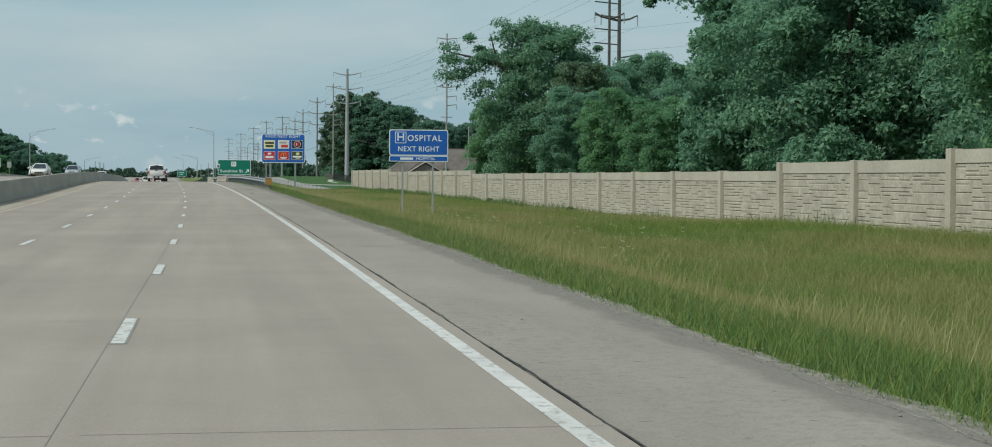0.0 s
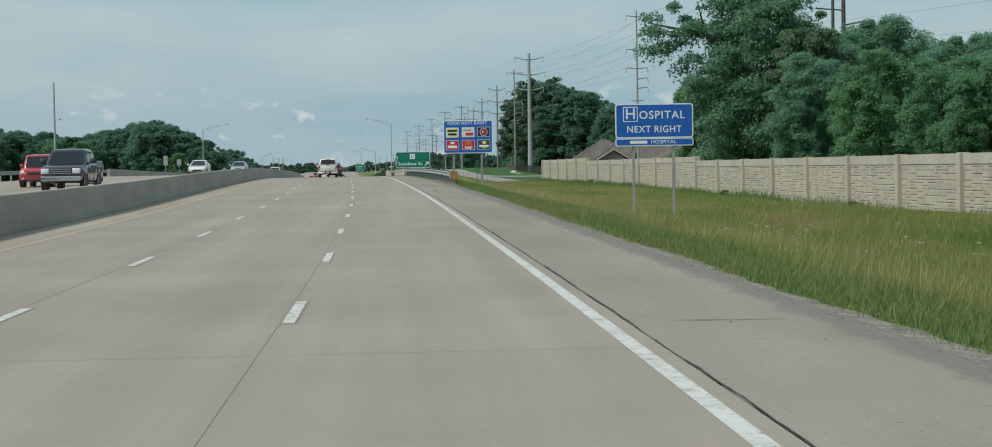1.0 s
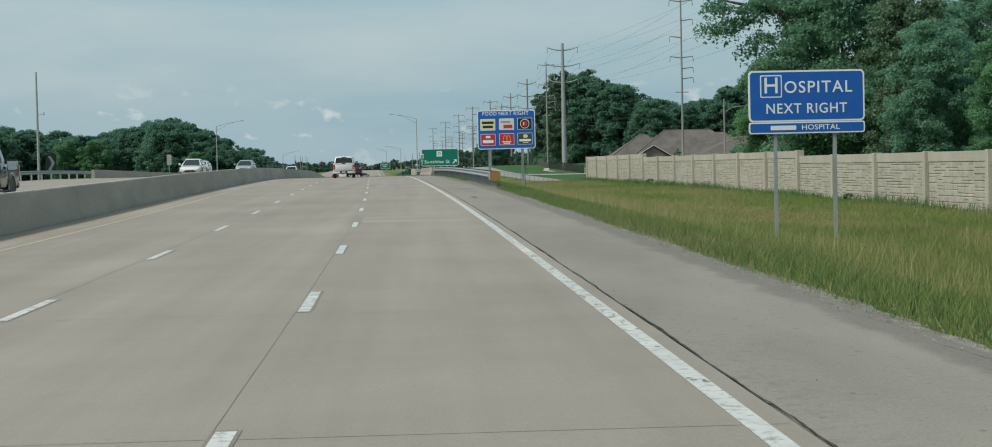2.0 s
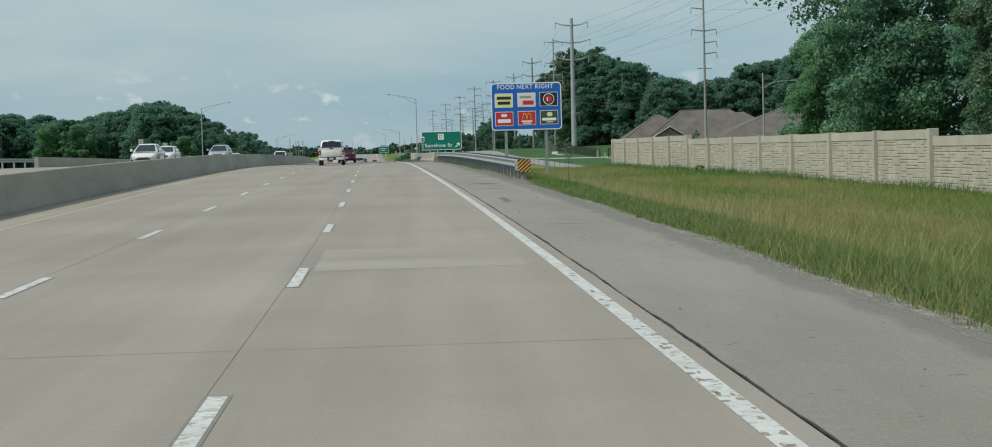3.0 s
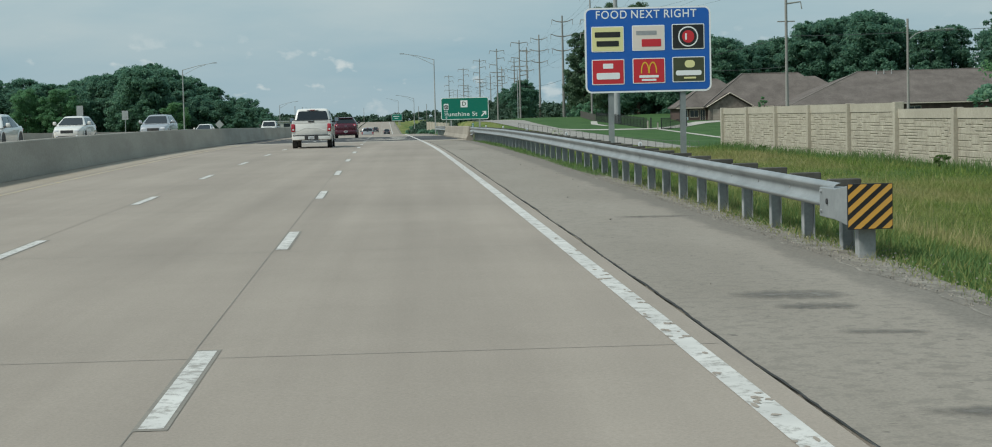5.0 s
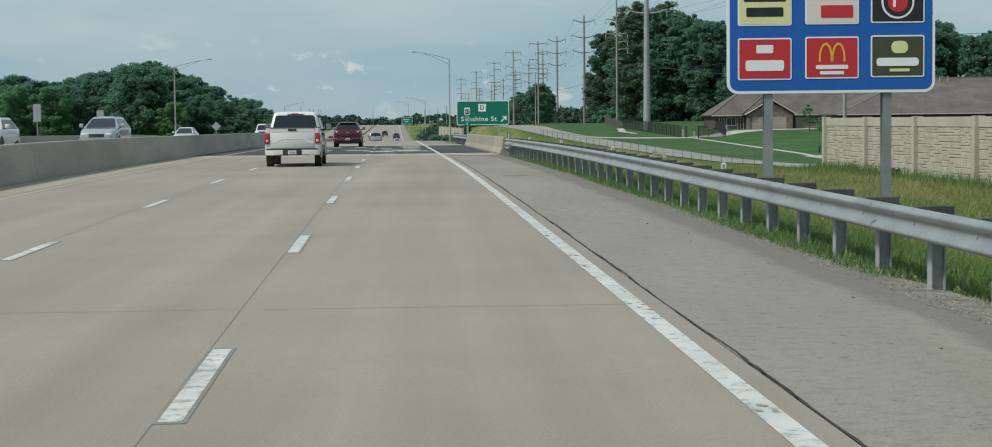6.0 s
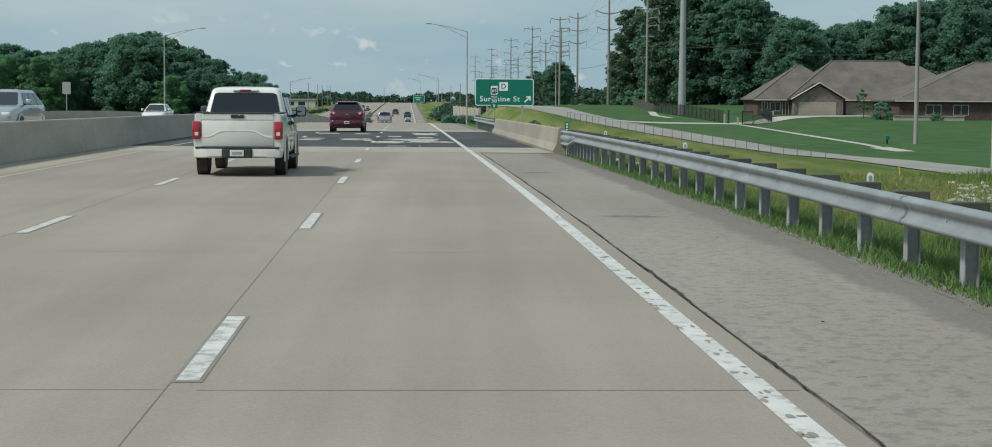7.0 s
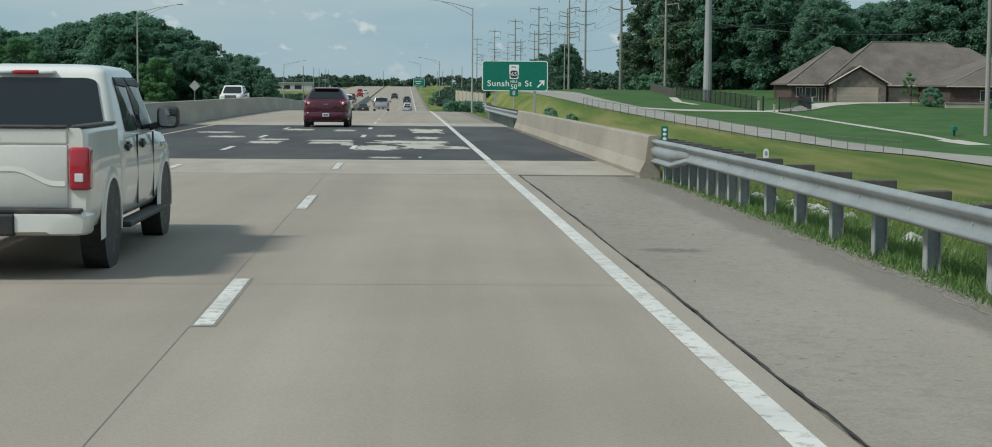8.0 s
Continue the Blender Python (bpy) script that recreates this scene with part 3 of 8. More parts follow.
# grooves worn across the edge line, skid marks and stains on the shoulder
_jv, _jf = [], []
for k in range(420):
    y = 60 + 0.34 * k + _rng.uniform(-0.16, 0.16)
    if _rng.random() < 0.6 + 0.35 * math.sin(y * 0.13):
        continue
    for _ in range(_rng.randint(1, 3)):
        o, yo = LANE + _rng.uniform(-0.085, 0.085), y + _rng.uniform(-0.12, 0.12)
        w, d = _rng.uniform(0.012, 0.045), _rng.uniform(0.02, 0.09)
        n = len(_jv)
        for q in range(9):
            k = _rng.uniform(0.55, 1.1)
            oo = min(max(o + w * k * math.cos(0.698 * q), LANE - 0.093), LANE + 0.093)
            yy_ = yo + d * k * math.sin(0.698 * q)
            _jv.append((float(RX(yy_)) + oo, yy_, float(RZ(yy_)) + 0.0065))
        _jf.append(tuple(range(n, n + 9)))
tagged(mesh_ob("edge_line_wear", (_jv, _jf), M_CONC_ROAD), "bare spots worn across the white edge line", "worn spot", kind="stuff")


M_STAIN = surface("tyre_rubber_stain", (0.135, 0.126, 0.112), (0.190, 0.177, 0.155), 3.0, 26, 0.9, spec=0.2, squeeze=(1, 0.4, 1))
_n, _l = M_STAIN.node_tree.nodes, M_STAIN.node_tree.links
_at = _n.new("ShaderNodeAttribute")
_at.attribute_name = "cover"
_ml = _n.new("ShaderNodeMath")
_ml.operation = "MULTIPLY"
_l.new(_at.outputs["Fac"], _ml.inputs[0])
_l.new(ramp(M_STAIN, noise_node(M_STAIN, 9, 5, 0.7, (0.35, 1, 1)), [(0.24, (0, 0, 0)), (0.52, (1, 1, 1))]), _ml.inputs[1])
_cl = _n.new("ShaderNodeBsdfTransparent")
_mx = _n.new("ShaderNodeMixShader")
_l.new(_ml.outputs[0], _mx.inputs[0])
_l.new(_cl.outputs[0], _mx.inputs[1])
_l.new(_n["Principled BSDF"].outputs[0], _mx.inputs[2])
_l.new(_mx.outputs[0], _n["Material Output"].inputs["Surface"])


def smear(name, label, pts, w, material, seed, dense=0.9):
    """A ragged thin mark laid along (offset, y) points on the shoulder, thinning out towards its edges."""
    rg = random.Random(seed)
    vs, fs, cover = [], [], []
    n, across = 18, (-1.0, -0.45, 0.0, 0.45, 1.0)
    dx, dy = pts[-1][0] - pts[0][0], pts[-1][1] - pts[0][1]
    q = math.hypot(dx, dy)
    for i in range(n + 1):
        u = i / n * (len(pts) - 1)
        k = min(int(u), len(pts) - 2)
        o = pts[k][0] + (pts[k + 1][0] - pts[k][0]) * (u - k)
        y = pts[k][1] + (pts[k + 1][1] - pts[k][1]) * (u - k)
        ww = w * (0.5 + 0.5 * math.sin(math.pi * (0.06 + 0.88 * i / n))) * rg.uniform(0.7, 1.2)
        for c in across:
            a, b = o + c * ww * dy / q, y - c * ww * dx / q
            vs.append((float(RX(b)) + a, b, float(RZ(b)) - 0.0155))
            cover.append(dense * (1 - abs(c)) * min(1, 4 * i / n, 4 * (n - i) / n) * rg.uniform(0.7, 1.2))
        if i:
            m = len(vs) - 10
            fs += [(m + j, m + j + 1, m + j + 6, m + j + 5) for j in range(4)]
    ob = mesh_ob(name, (vs, fs), material)
    ob.data.attributes.new("cover", "FLOAT", "POINT").data.foreach_set("value", cover)
    return tagged(ob, label, "stain", "shoulder stains", "structure")


# (offsets, y, half width along the road, cover)
for i, (o0, o1, y, w, c) in enumerate(((4.6, 5.75, 141.2, 0.42, 1.0), (4.8, 5.6, 140.3, 0.30, 0.9), (4.5, 5.65, 135.2, 0.22, 0.9), (4.9, 5.7, 138.6, 0.16, 0.7), (5.0, 6.3, 152.2, 0.30, 0.6), (4.3, 5.5, 199.2, 0.35, 0.5), (4.2, 5.1, 214.8, 0.35, 0.5), (4.4, 5.6, 112.0, 0.12, 0.6), (4.4, 5.9, 49.5, 0.14, 0.7))):
    smear("shoulder_stain", "dark rubber stain on the paved shoulder", [(o0, y + 0.08), (o1, y - 0.08)], w, M_STAIN, i, c)
for k in range(3):
    smear("skid_mark", "short dark skid mark on the paved shoulder", [(4.57 + 0.075 * k, 123.0 + 0.2 * k), (4.64 + 0.07 * k, 127.6 - 0.15 * k)], 0.042, M_STAIN, 40 + k, 1.0)
for i in range(46):
    y, o = _rng.uniform(10, 225), _rng.uniform(4.2, 6.5)
    bm = bmesh.new()
    bmesh.ops.create_icosphere(bm, subdivisions=1, radius=_rng.uniform(0.008, 0.020))
    for vv in bm.verts:
        vv.co.z *= 0.5
        vv.co *= _rng.uniform(0.7, 1.3)
    d = mesh_ob("road_debris", bm, M_GRAVEL if i % 9 else M_TAR)
    d.matrix_world = pose(float(RX(y)) + o, y, float(RZ(y)) - 0.012, 0, 0, _rng.uniform(0, 360))
    tagged(d, "small loose stone or scrap on the shoulder", "debris", "shoulder debris")

tagged(mesh_ob("pale_slab", strip(101.3, 105.7, 0.16, 3.25, 0.0022, 1.1), M_SLAB_WORN), "pale replaced slab across the lane", "slab", kind="structure")
# patches where the overlay on the bridge has worn through
_rng = random.Random(11)
PATCHES = [(1.7, 3.2, 263.5, 270.5), (0.4, 1.2, 257.9, 260.5), (1.9, 2.8, 255.2, 258.3), (0.4, 2.9, 250.4, 253.5), (0.0, 1.3, 244.2, 248.2), (1.3, 2.9, 245.4, 250.6), (2.4, 3.5, 245.6, 248.2), (-0.5, -0.08, 248.2, 250.6), (0.6, 1.5, 238.6, 239.6), (1.9, 2.0, 239.0, 239.8), (-1.8, -0.2, 252.0, 253.7), (-1.6, -0.2, 249.7, 251.6), (-3.55, -2.5, 253.2, 254.8), (-3.55, -2.5, 249.6, 252.3), (-3.5, -2.3, 266.4, 269.4), (-1.5, -0.5, 265.6, 268.2), (-5.6, -4.3, 256.0, 258.0), (-6.8, -5.2, 262.0, 264.0)]
for x0, x1, y0, y1 in PATCHES:
    pts = []
    nn = 44
    for i in range(nn):
        a = 2 * math.pi * i / nn
        rr = 1 + _rng.uniform(-0.42, 0.22) * (1 if i % 3 else 0.3)
        pts.append(((x0 + x1) / 2 + (x1 - x0) / 2 * rr * math.copysign(abs(math.cos(a)) ** 0.45, math.cos(a)), (y0 + y1) / 2 + (y1 - y0) / 2 * rr * math.copysign(abs(math.sin(a)) ** 0.4, math.sin(a))))
    vs = [(float(RX(y)) + x, y, float(RZ(y)) + 0.0155) for x, y in pts]
    tagged(mesh_ob("worn_patch", (vs, [tuple(range(nn))]), M_PATCH), "pale concrete patch showing through dark asphalt", "patch", "bridge patches", "structure")

# gravel and soil along the shoulder's edge
_gv, _gf = [], []
ys = np.arange(-20, 232, 0.35)
for i, y in enumerate(ys):
    a = 6.46 + 0.05 * math.sin(y * 1.7) + 0.03 * math.sin(y * 5.3 + 1)
    b = 6.92 + 0.10 * math.sin(y * 0.43) + 0.05 * math.sin(y * 2.9) + 0.45 * float(smooth(138, 146, y) - smooth(160, 172, y))
    _gv += [(float(RX(y)) + a, y, float(RZ(y)) - 0.0175), (float(RX(y)) + b, y, float(GZ(float(RX(y)) + b, y)) + 0.015)]
    if i:
        n = len(_gv) - 4
        _gf.append((n, n + 1, n + 3, n + 2))
_sv, _sf = [], []
for k in range(6500):
    y = _rng.uniform(10, 232) if k < 4500 else _rng.uniform(138, 170)
    o = 6.45 + (0.45 if k < 4500 else 0.75) * abs(_rng.gauss(0, 0.6))
    r = _rng.uniform(0.006, 0.02)
    x = float(RX(y)) + o
    z = max(float(RZ(y)) - 0.02, float(GZ(x, y))) + 0.01
    n = len(_sv)
    a0 = _rng.uniform(0, 6.28)
    _sv += [(x + r * math.cos(a0 + q), y + r * math.sin(a0 + q), z) for q in (0, 2.1, 4.2)] + [(x, y, z + r * 0.9)]
    _sf += [(n, n + 1, n + 3), (n + 1, n + 2, n + 3), (n + 2, n, n + 3)]
tagged(mesh_ob("loose_gravel", (_sv, _sf), M_GRAVEL), "loose gravel scattered along the shoulder's edge", "gravel", kind="stuff")
tagged(mesh_ob("gravel_edge", (_gv, _gf), M_GRAVEL), "strip of gravel and soil at the shoulder's edge", "gravel", kind="structure")

# steel guard rail beyond the opposite lanes
outer_rail = tagged(new("outer_guard_rail"), "long galvanized guard rail beyond the opposite lanes", "guard rail", kind="structure")
part("rail_beam", sweep(-60, 212, -26.0, [(0.0, 0.42), (0.05, 0.47), (0.0, 0.56), (0.05, 0.66), (0.0, 0.72), (-0.02, 0.72), (-0.02, 0.42)], 6, zf=lambda y: float(RZ(y)) + OPP(y)), M_GALV, outer_rail)
for k in range(68):
    y = -59.0 + 4.0 * k
    x, z = float(RX(y)) - 26.1, float(RZ(y)) + OPP(y)
    part("rail_post", boxes(((x - 0.06, y - 0.05, z - 0.9), (x + 0.06, y + 0.05, z + 0.68))), M_GALV_DULL, outer_rail)

# ---- median barrier: cast lengths with joints ----
BAR = [(-0.34, 0.0), (0.34, 0.0), (0.335, 0.04), (0.135, 1.07), (0.105, 1.10), (-0.105, 1.10), (-0.135, 1.07), (-0.335, 0.04)]
barrier = tagged(new("median_barrier"), "weathered beige concrete median barrier in long cast lengths", "barrier", kind="structure")
edges = list(np.arange(-100, 232, 15.0)) + [231.7, 276.0] + list(np.arange(291, 700, 15.0))
for a, b in zip(edges, edges[1:]):
    part("barrier_length", sweep(a + 0.012, b - 0.012, -9.62, BAR, 5), M_BARRIER, barrier)
edge_barrier = tagged(new("outer_parapet"), "low grey concrete parapet beyond the opposite lanes", "barrier", kind="structure")
part("parapet_length", sweep(213, 430, -26.0, [(-0.2, -0.2), (0.2, -0.2), (0.14, 0.85), (-0.14, 0.85)], 8, zf=lambda y: float(RZ(y)) + OPP(y)), M_BARRIER, edge_barrier)


# ---- noise wall ----
def ashlar(seed, w, h, depth=0.026):
    """Joined cast stones of uneven size with recessed joints, filling w by h."""
    rng = random.Random(seed)
    nc, nr = max(8, int(w / 0.21)), max(6, int(h / 0.125))
    cw, rh = w / nc, h / nr
    free = [[True] * nc for _ in range(nr)]
    rects = []
    for r in range(nr):
        for c in range(nc):
            if not free[r][c]:
                continue
            bw, bh = rng.choice((2, 3, 3, 4, 5, 6, 7)), rng.choice((1, 1, 2, 2, 2, 3))
            ww = 0
            while ww < bw and c + ww < nc and free[r][c + ww]:
                ww += 1
            if c + ww == nc - 1 and free[r][nc - 1]:
                ww += 1
            hh = 1
            while hh < bh and r + hh < nr and all(free[r + hh][c + i] for i in range(ww)):
                hh += 1
            for i in range(hh):
                for j in range(ww):
                    free[r + i][c + j] = False
            rects.append((c * cw, r * rh, (c + ww) * cw, (r + hh) * rh))
    vs, fs = [], []
    for x0, z0, x1, z1 in rects:
        jv, jh = rng.uniform(0.002, 0.006), rng.uniform(0.004, 0.014)
        d = depth * rng.uniform(0.55, 1.15)
        a, b, c, e = x0 + jv, z0 + jh, x1 - jv, z1 - jh
        n, t = len(vs), 0.02
        vs += [(a, 0, b), (c, 0, b), (c, 0, e), (a, 0, e)]
        vs += [(a + t, -d * rng.uniform(0.8, 1.1), b + t), (c - t, -d * rng.uniform(0.8, 1.1), b + t), (c - t, -d * rng.uniform(0.8, 1.1), e - t), (a + t, -d * rng.uniform(0.8, 1.1), e - t)]
        fs += [(n + 4, n + 5, n + 6, n + 7)] + [(n + i, n + (i + 1) % 4, n + 4 + (i + 1) % 4, n + 4 + i) for i in range(4)]
    return vs, fs


noise_wall = tagged(new("noise_wall"), "tan precast noise wall, stone-patterned panels between plain posts", "noise wall", kind="structure")
post_y = [145.2 + 7.6 * k for k in range(-16, 13)]


def wall_top(y):
    return float(np.interp(y, [54.0, 54.1, 69.2, 69.3, 145.2, 145.3, 198.3, 198.4], [2.84, 2.57, 2.56, 2.26, 2.28, 2.57, 2.58, 2.87]))


STONE_SETS = {}
for a, b in zip(post_y, post_y[1:]):
    xa, xb = float(WX(a)), float(WX(b))
    L = math.hypot(xb - xa, b - a)
    top = wall_top((a + b) / 2)
    base = float(min(ZF(a), ZF(b))) - 0.5
    rot = math.degrees(math.atan2(b - a, xb - xa))
    # panel: local x along the wall, local -y towards the highway after the turn
    m = pose(xb, b, base, 0, 0, rot + 180)
    bm = boxes(((0.17, -0.0, 0), (L - 0.17, 0.14, top - base)), ((0.17, -0.05, top - base - 0.40), (L - 0.17, 0.0, top - base)))
    panel = part("panel", bm, M_WALL, noise_wall)
    panel.matrix_world = m
    key = round((top - base - 0.46) * 4) / 4, round(L, 1)
    if key not in STONE_SETS:
        STONE_SETS[key] = []
    if len(STONE_SETS[key]) < 4:
        me = bpy.data.meshes.new("stone_facing")
        v_, f_ = ashlar(len(STONE_SETS[key]) * 7 + int(key[0] * 40), L - 0.36, key[0] + 0.02)
        me.from_pydata(v_, [], f_)
        me.materials.append(M_STONE)
        STONE_SETS[key].append(me)
    me = STONE_SETS[key][int(a) % len(STONE_SETS[key])]
    facing = new("stone_facing", me)
    facing.parent = panel
    facing.matrix_local = pose(0.18, -0.002, top - base - 0.42 - key[0])
    back = part("joint_bed", boxes(((0.17, -0.0015, 0.0), (L - 0.17, -0.0005, top - base - 0.41))), M_WALL_JOINT, panel)
for k, y in enumerate(post_y):
    t = max(wall_top(y - 2), wall_top(y + 2)) + 0.03
    z0 = float(ZF(y)) - 0.5
    x = float(WX(y))
    part("wall_post", boxes(((x - 0.20, y - 0.17, z0), (x + 0.22, y + 0.17, t)), bevel=0.02), M_WALL, noise_wall)

# ---- guard rails ----
def beam_section(profile):
    """Closed section of a ribbed sheet: its face and a back 4 mm behind."""
    return profile + [(x + 0.004, z) for x, z in reversed(profile)]


RIB = [(0.0, 0.0), (-0.055, 0.018), (-0.080, 0.042), (-0.080, 0.068), (-0.012, 0.112)]
W_BEAM = beam_section([(x, 0.470 + z) for x, z in RIB] + [(-0.004, 0.627), (-0.004, 0.643)] + [(x, 0.800 - z) for x, z in reversed(RIB)])
T_BEAM = beam_section([(x, 0.29 + z) for x, z in RIB] + [(-0.004, 0.42), (-0.012, 0.44), (-0.080, 0.49), (-0.083, 0.545), (-0.080, 0.60), (-0.012, 0.65), (-0.004, 0.67)] + [(x, 0.80 - z) for x, z in reversed(RIB)])


def guard_rail(name, label, y0, y1, off, thrie_at=None, spacing=1.905, posts_mat=M_GALV_DULL):
    rail = tagged(new(name), label, "guard rail")
    o = off
    end = y1 if thrie_at is None else thrie_at
    joints = list(np.arange(y0, end - 2.0, 7.62)) + [end]
    for a, b in zip(joints, joints[1:]):
        part("rail_beam", sweep(a, b + 0.1 if b < end else b, o, W_BEAM, 1.9), M_GALV, rail)
    if thrie_at is not None:
        part("wide_rail_beam", sweep(thrie_at + 1.9, y1, o, T_BEAM, 1.9), M_GALV, rail, "triple-ribbed steel transition beam")
        vs, fs = [], []
        n = len(T_BEAM)
        wb = [W_BEAM[int(i * len(W_BEAM) / n)] for i in range(n)]
        for u in (0.0, 0.5, 1.0):
            y = thrie_at + 1.9 * u
            oo = o(y) if callable(o) else o
            for (ax, az), (bx, bz) in zip(wb, T_BEAM):
                vs.append((float(RX(y)) + oo + ax + (bx - ax) * u, y, float(RZ(y)) + az + (bz - az) * u))
        for i in range(2):
            for j in range(n):
                k = (j + 1) % n
                fs.append((i * n + j, i * n + k, (i + 1) * n + k, (i + 1) * n + j))
        part("taper_beam", (vs, fs), M_GALV, rail)
    y, i = y0 + 0.6, 0
    while y < y1 - 0.2:
        oo = (o(y) if callable(o) else o)
        x, z = float(RX(y)) + oo, float(RZ(y))
        g = float(GZ(x + 0.25, y))
        bm = boxes(((x + 0.16, y - 0.075, g - 0.3), (x + 0.172, y + 0.075, z + 0.51)), ((x + 0.30, y - 0.075, g - 0.3), (x + 0.312, y + 0.075, z + 0.51)), ((x + 0.172, y - 0.006, g - 0.3), (x + 0.30, y + 0.006, z + 0.51)))
        part("rail_post", bm, posts_mat, rail)
        part("offset_block", boxes(((x + 0.006, y - 0.085, z + 0.50), (x + 0.40, y + 0.085, z + 0.82)), bevel=0.01), M_POST_WOOD, rail)
        part("bolt", tubes(((x - 0.016, y, z + 0.635), (x - 0.002, y, z + 0.635), 0.018, 0.016), seg=6), M_GALV_DULL, rail)
        # black strip on the uncut beam, standing for a bolt opening's shade
        part("slot_shade", boxes(((x - 0.007, y + 0.90, z + 0.625), (x + 0.001, y + 0.95, z + 0.647))), M_SIGN_BLACK, rail)
        step = spacing if thrie_at is None or y < thrie_at - 4 else spacing / 2
        y += step
        i += 1
    for ob in rail.children:
        if "beam" in ob.name:
            ob.data.set_sharp_from_angle(angle=radians(75))
            for p in ob.data.polygons:
                p.use_smooth = True
    return rail


RO = 6.82
guard_rail("guard_rail", "galvanized steel guard rail on posts with dark blocks", 145.4, 230.6, lambda y: RO - 0.10 * smooth(150, 225, y), 226.0)
guard_rail("guard_rail", "galvanized guard rail beyond the bridge curving away", 270.5, 330.0, lambda y: 6.6 + 1.2 * smooth(295, 332, y))

# end terminal with a striped marker plate
_y, _x, _z = 144.68, float(RX(144.68)) + RO - 0.06, float(RZ(144.68)) - 0.066
terminal = empty("rail_end_terminal", pose(_x, _y, _z), "grey steel rail end head with yellow and black striped plate", "crash terminal")
bm = bmesh.new()
_hv = [bm.verts.new(c) for c in ((-0.05, 0.02, 0.40), (0.46, 0.02, 0.40), (0.46, 0.02, 0.87), (-0.05, 0.02, 0.87), (-0.10, 0.42, 0.45), (0.30, 0.42, 0.45), (0.30, 0.42, 0.82), (-0.10, 0.42, 0.82), (-0.09, 1.25, 0.45), (0.12, 1.25, 0.45), (0.12, 1.25, 0.81), (-0.09, 1.25, 0.81))]
for f in ((0, 1, 2, 3), (0, 4, 5, 1), (1, 5, 6, 2), (2, 6, 7, 3), (3, 7, 4, 0), (4, 8, 9, 5), (5, 9, 10, 6), (6, 10, 11, 7), (7, 11, 8, 4), (8, 11, 10, 9)):
    bm.faces.new([_hv[i] for i in f])
bmesh.ops.recalc_face_normals(bm, faces=bm.faces)
bmesh.ops.bevel(bm, geom=list(bm.edges), offset=0.012, segments=2, profile=0.5, affect="EDGES")
part("impact_head", bm, M_GALV, terminal)
# nothing is cut here: a black disc gives the opening its shade
part("hole", tubes(((-0.112, 0.82, 0.65), (-0.085, 0.82, 0.65), 0.035, 0.035), seg=12), M_SIGN_BLACK, terminal, "black disc painting the shade of a round hole")
for zz in (0.52, 0.76):
    part("bolt", tubes(((-0.118, 1.12, zz), (-0.085, 1.12, zz), 0.018, 0.018), seg=6), M_GALV_DULL, terminal)
part("face_plate", boxes(((-0.06, 0.0, 0.36), (0.47, 0.022, 0.89)), bevel=0.005), M_SIGN_BLACK, terminal, "black plate with slanted yellow stripes")
LO_X, HI_X, LO_Z, HI_Z = -0.052, 0.462, 0.368, 0.882
for k in range(7):
    # a slanted band clipped to the plate
    lo, hi = -0.42 + 0.146 * k, -0.345 + 0.146 * k
    pts = []
    for q in range(41):
        px = LO_X + (HI_X - LO_X) * q / 40
        pts.append((px, min(max(LO_Z + lo + (px - LO_X) * 0.88, LO_Z), HI_Z), min(max(LO_Z + hi + (px - LO_X) * 0.88, LO_Z), HI_Z)))
    pts = [p for p in pts if p[2] - p[1] > 0.002]
    if len(pts) > 2:
        bm = bmesh.new()
        bm.faces.new([bm.verts.new((p[0], -0.004, p[1])) for p in pts] + [bm.verts.new((p[0], -0.004, p[2])) for p in reversed(pts)])
        part("stripe", bm, M_SIGN_AMBER, terminal)
part("terminal_post", boxes(((0.10, 0.12, -0.75), (0.30, 0.30, 0.42)), bevel=0.006), M_GALV_DULL, terminal)

# ---- bridge parapet on the near side ----
PAR = [(0.0, -0.4), (0.0, 0.02), (-0.02, 0.10), (0.10, 0.34), (0.16, 0.84), (0.19, 0.87), (0.36, 0.87), (0.40, 0.84), (0.42, -0.4)]
parapet = tagged(new("bridge_parapet"), "buff concrete bridge parapet with sloped face", "parapet", kind="structure")
for a, b in ((230.2, 243.5), (243.53, 257.0), (257.03, 270.6)):
    part("parapet_length", sweep(a, b, 6.42, PAR, 4), M_PARAPET, parapet)

# ---- lettering ----


def one_word(text, height, material, parent, name, spacing):
    cu = bpy.data.curves.new(name, "FONT")
    cu.body, cu.size, cu.align_y, cu.extrude, cu.space_character = text, height / 0.70, "CENTER", 0.002, spacing
    cu.offset = height * 0.012
    tmp = bpy.data.objects.new(name, cu)
    scene.collection.objects.link(tmp)
    me = bpy.data.meshes.new_from_object(tmp.evaluated_get(bpy.context.evaluated_depsgraph_get()))
    bpy.data.objects.remove(tmp)
    me.materials.clear()
    me.materials.append(material)
    ob = new(name, me)
    ob.parent = parent
    xs = [v.co.x for v in me.vertices]
    return ob, min(xs), max(xs)


def words(text, height, material, parent, m, name="word", width=0.0, spacing=1.05):
    """Lettering centred at m, one part for each word."""
    made = [one_word(w, height, material, parent, name, spacing) for w in text.split()]
    gap = height * 0.62
    total = sum(b - a for _, a, b in made) + gap * (len(made) - 1)
    x = -total / 2
    squeeze = width / total if width else 1.0
    for ob, a, b in made:
        ob.matrix_local = m @ Matrix.Diagonal((squeeze, 1, 1, 1)) @ Matrix.Translation((x - a, 0, 0))
        x += b - a + gap


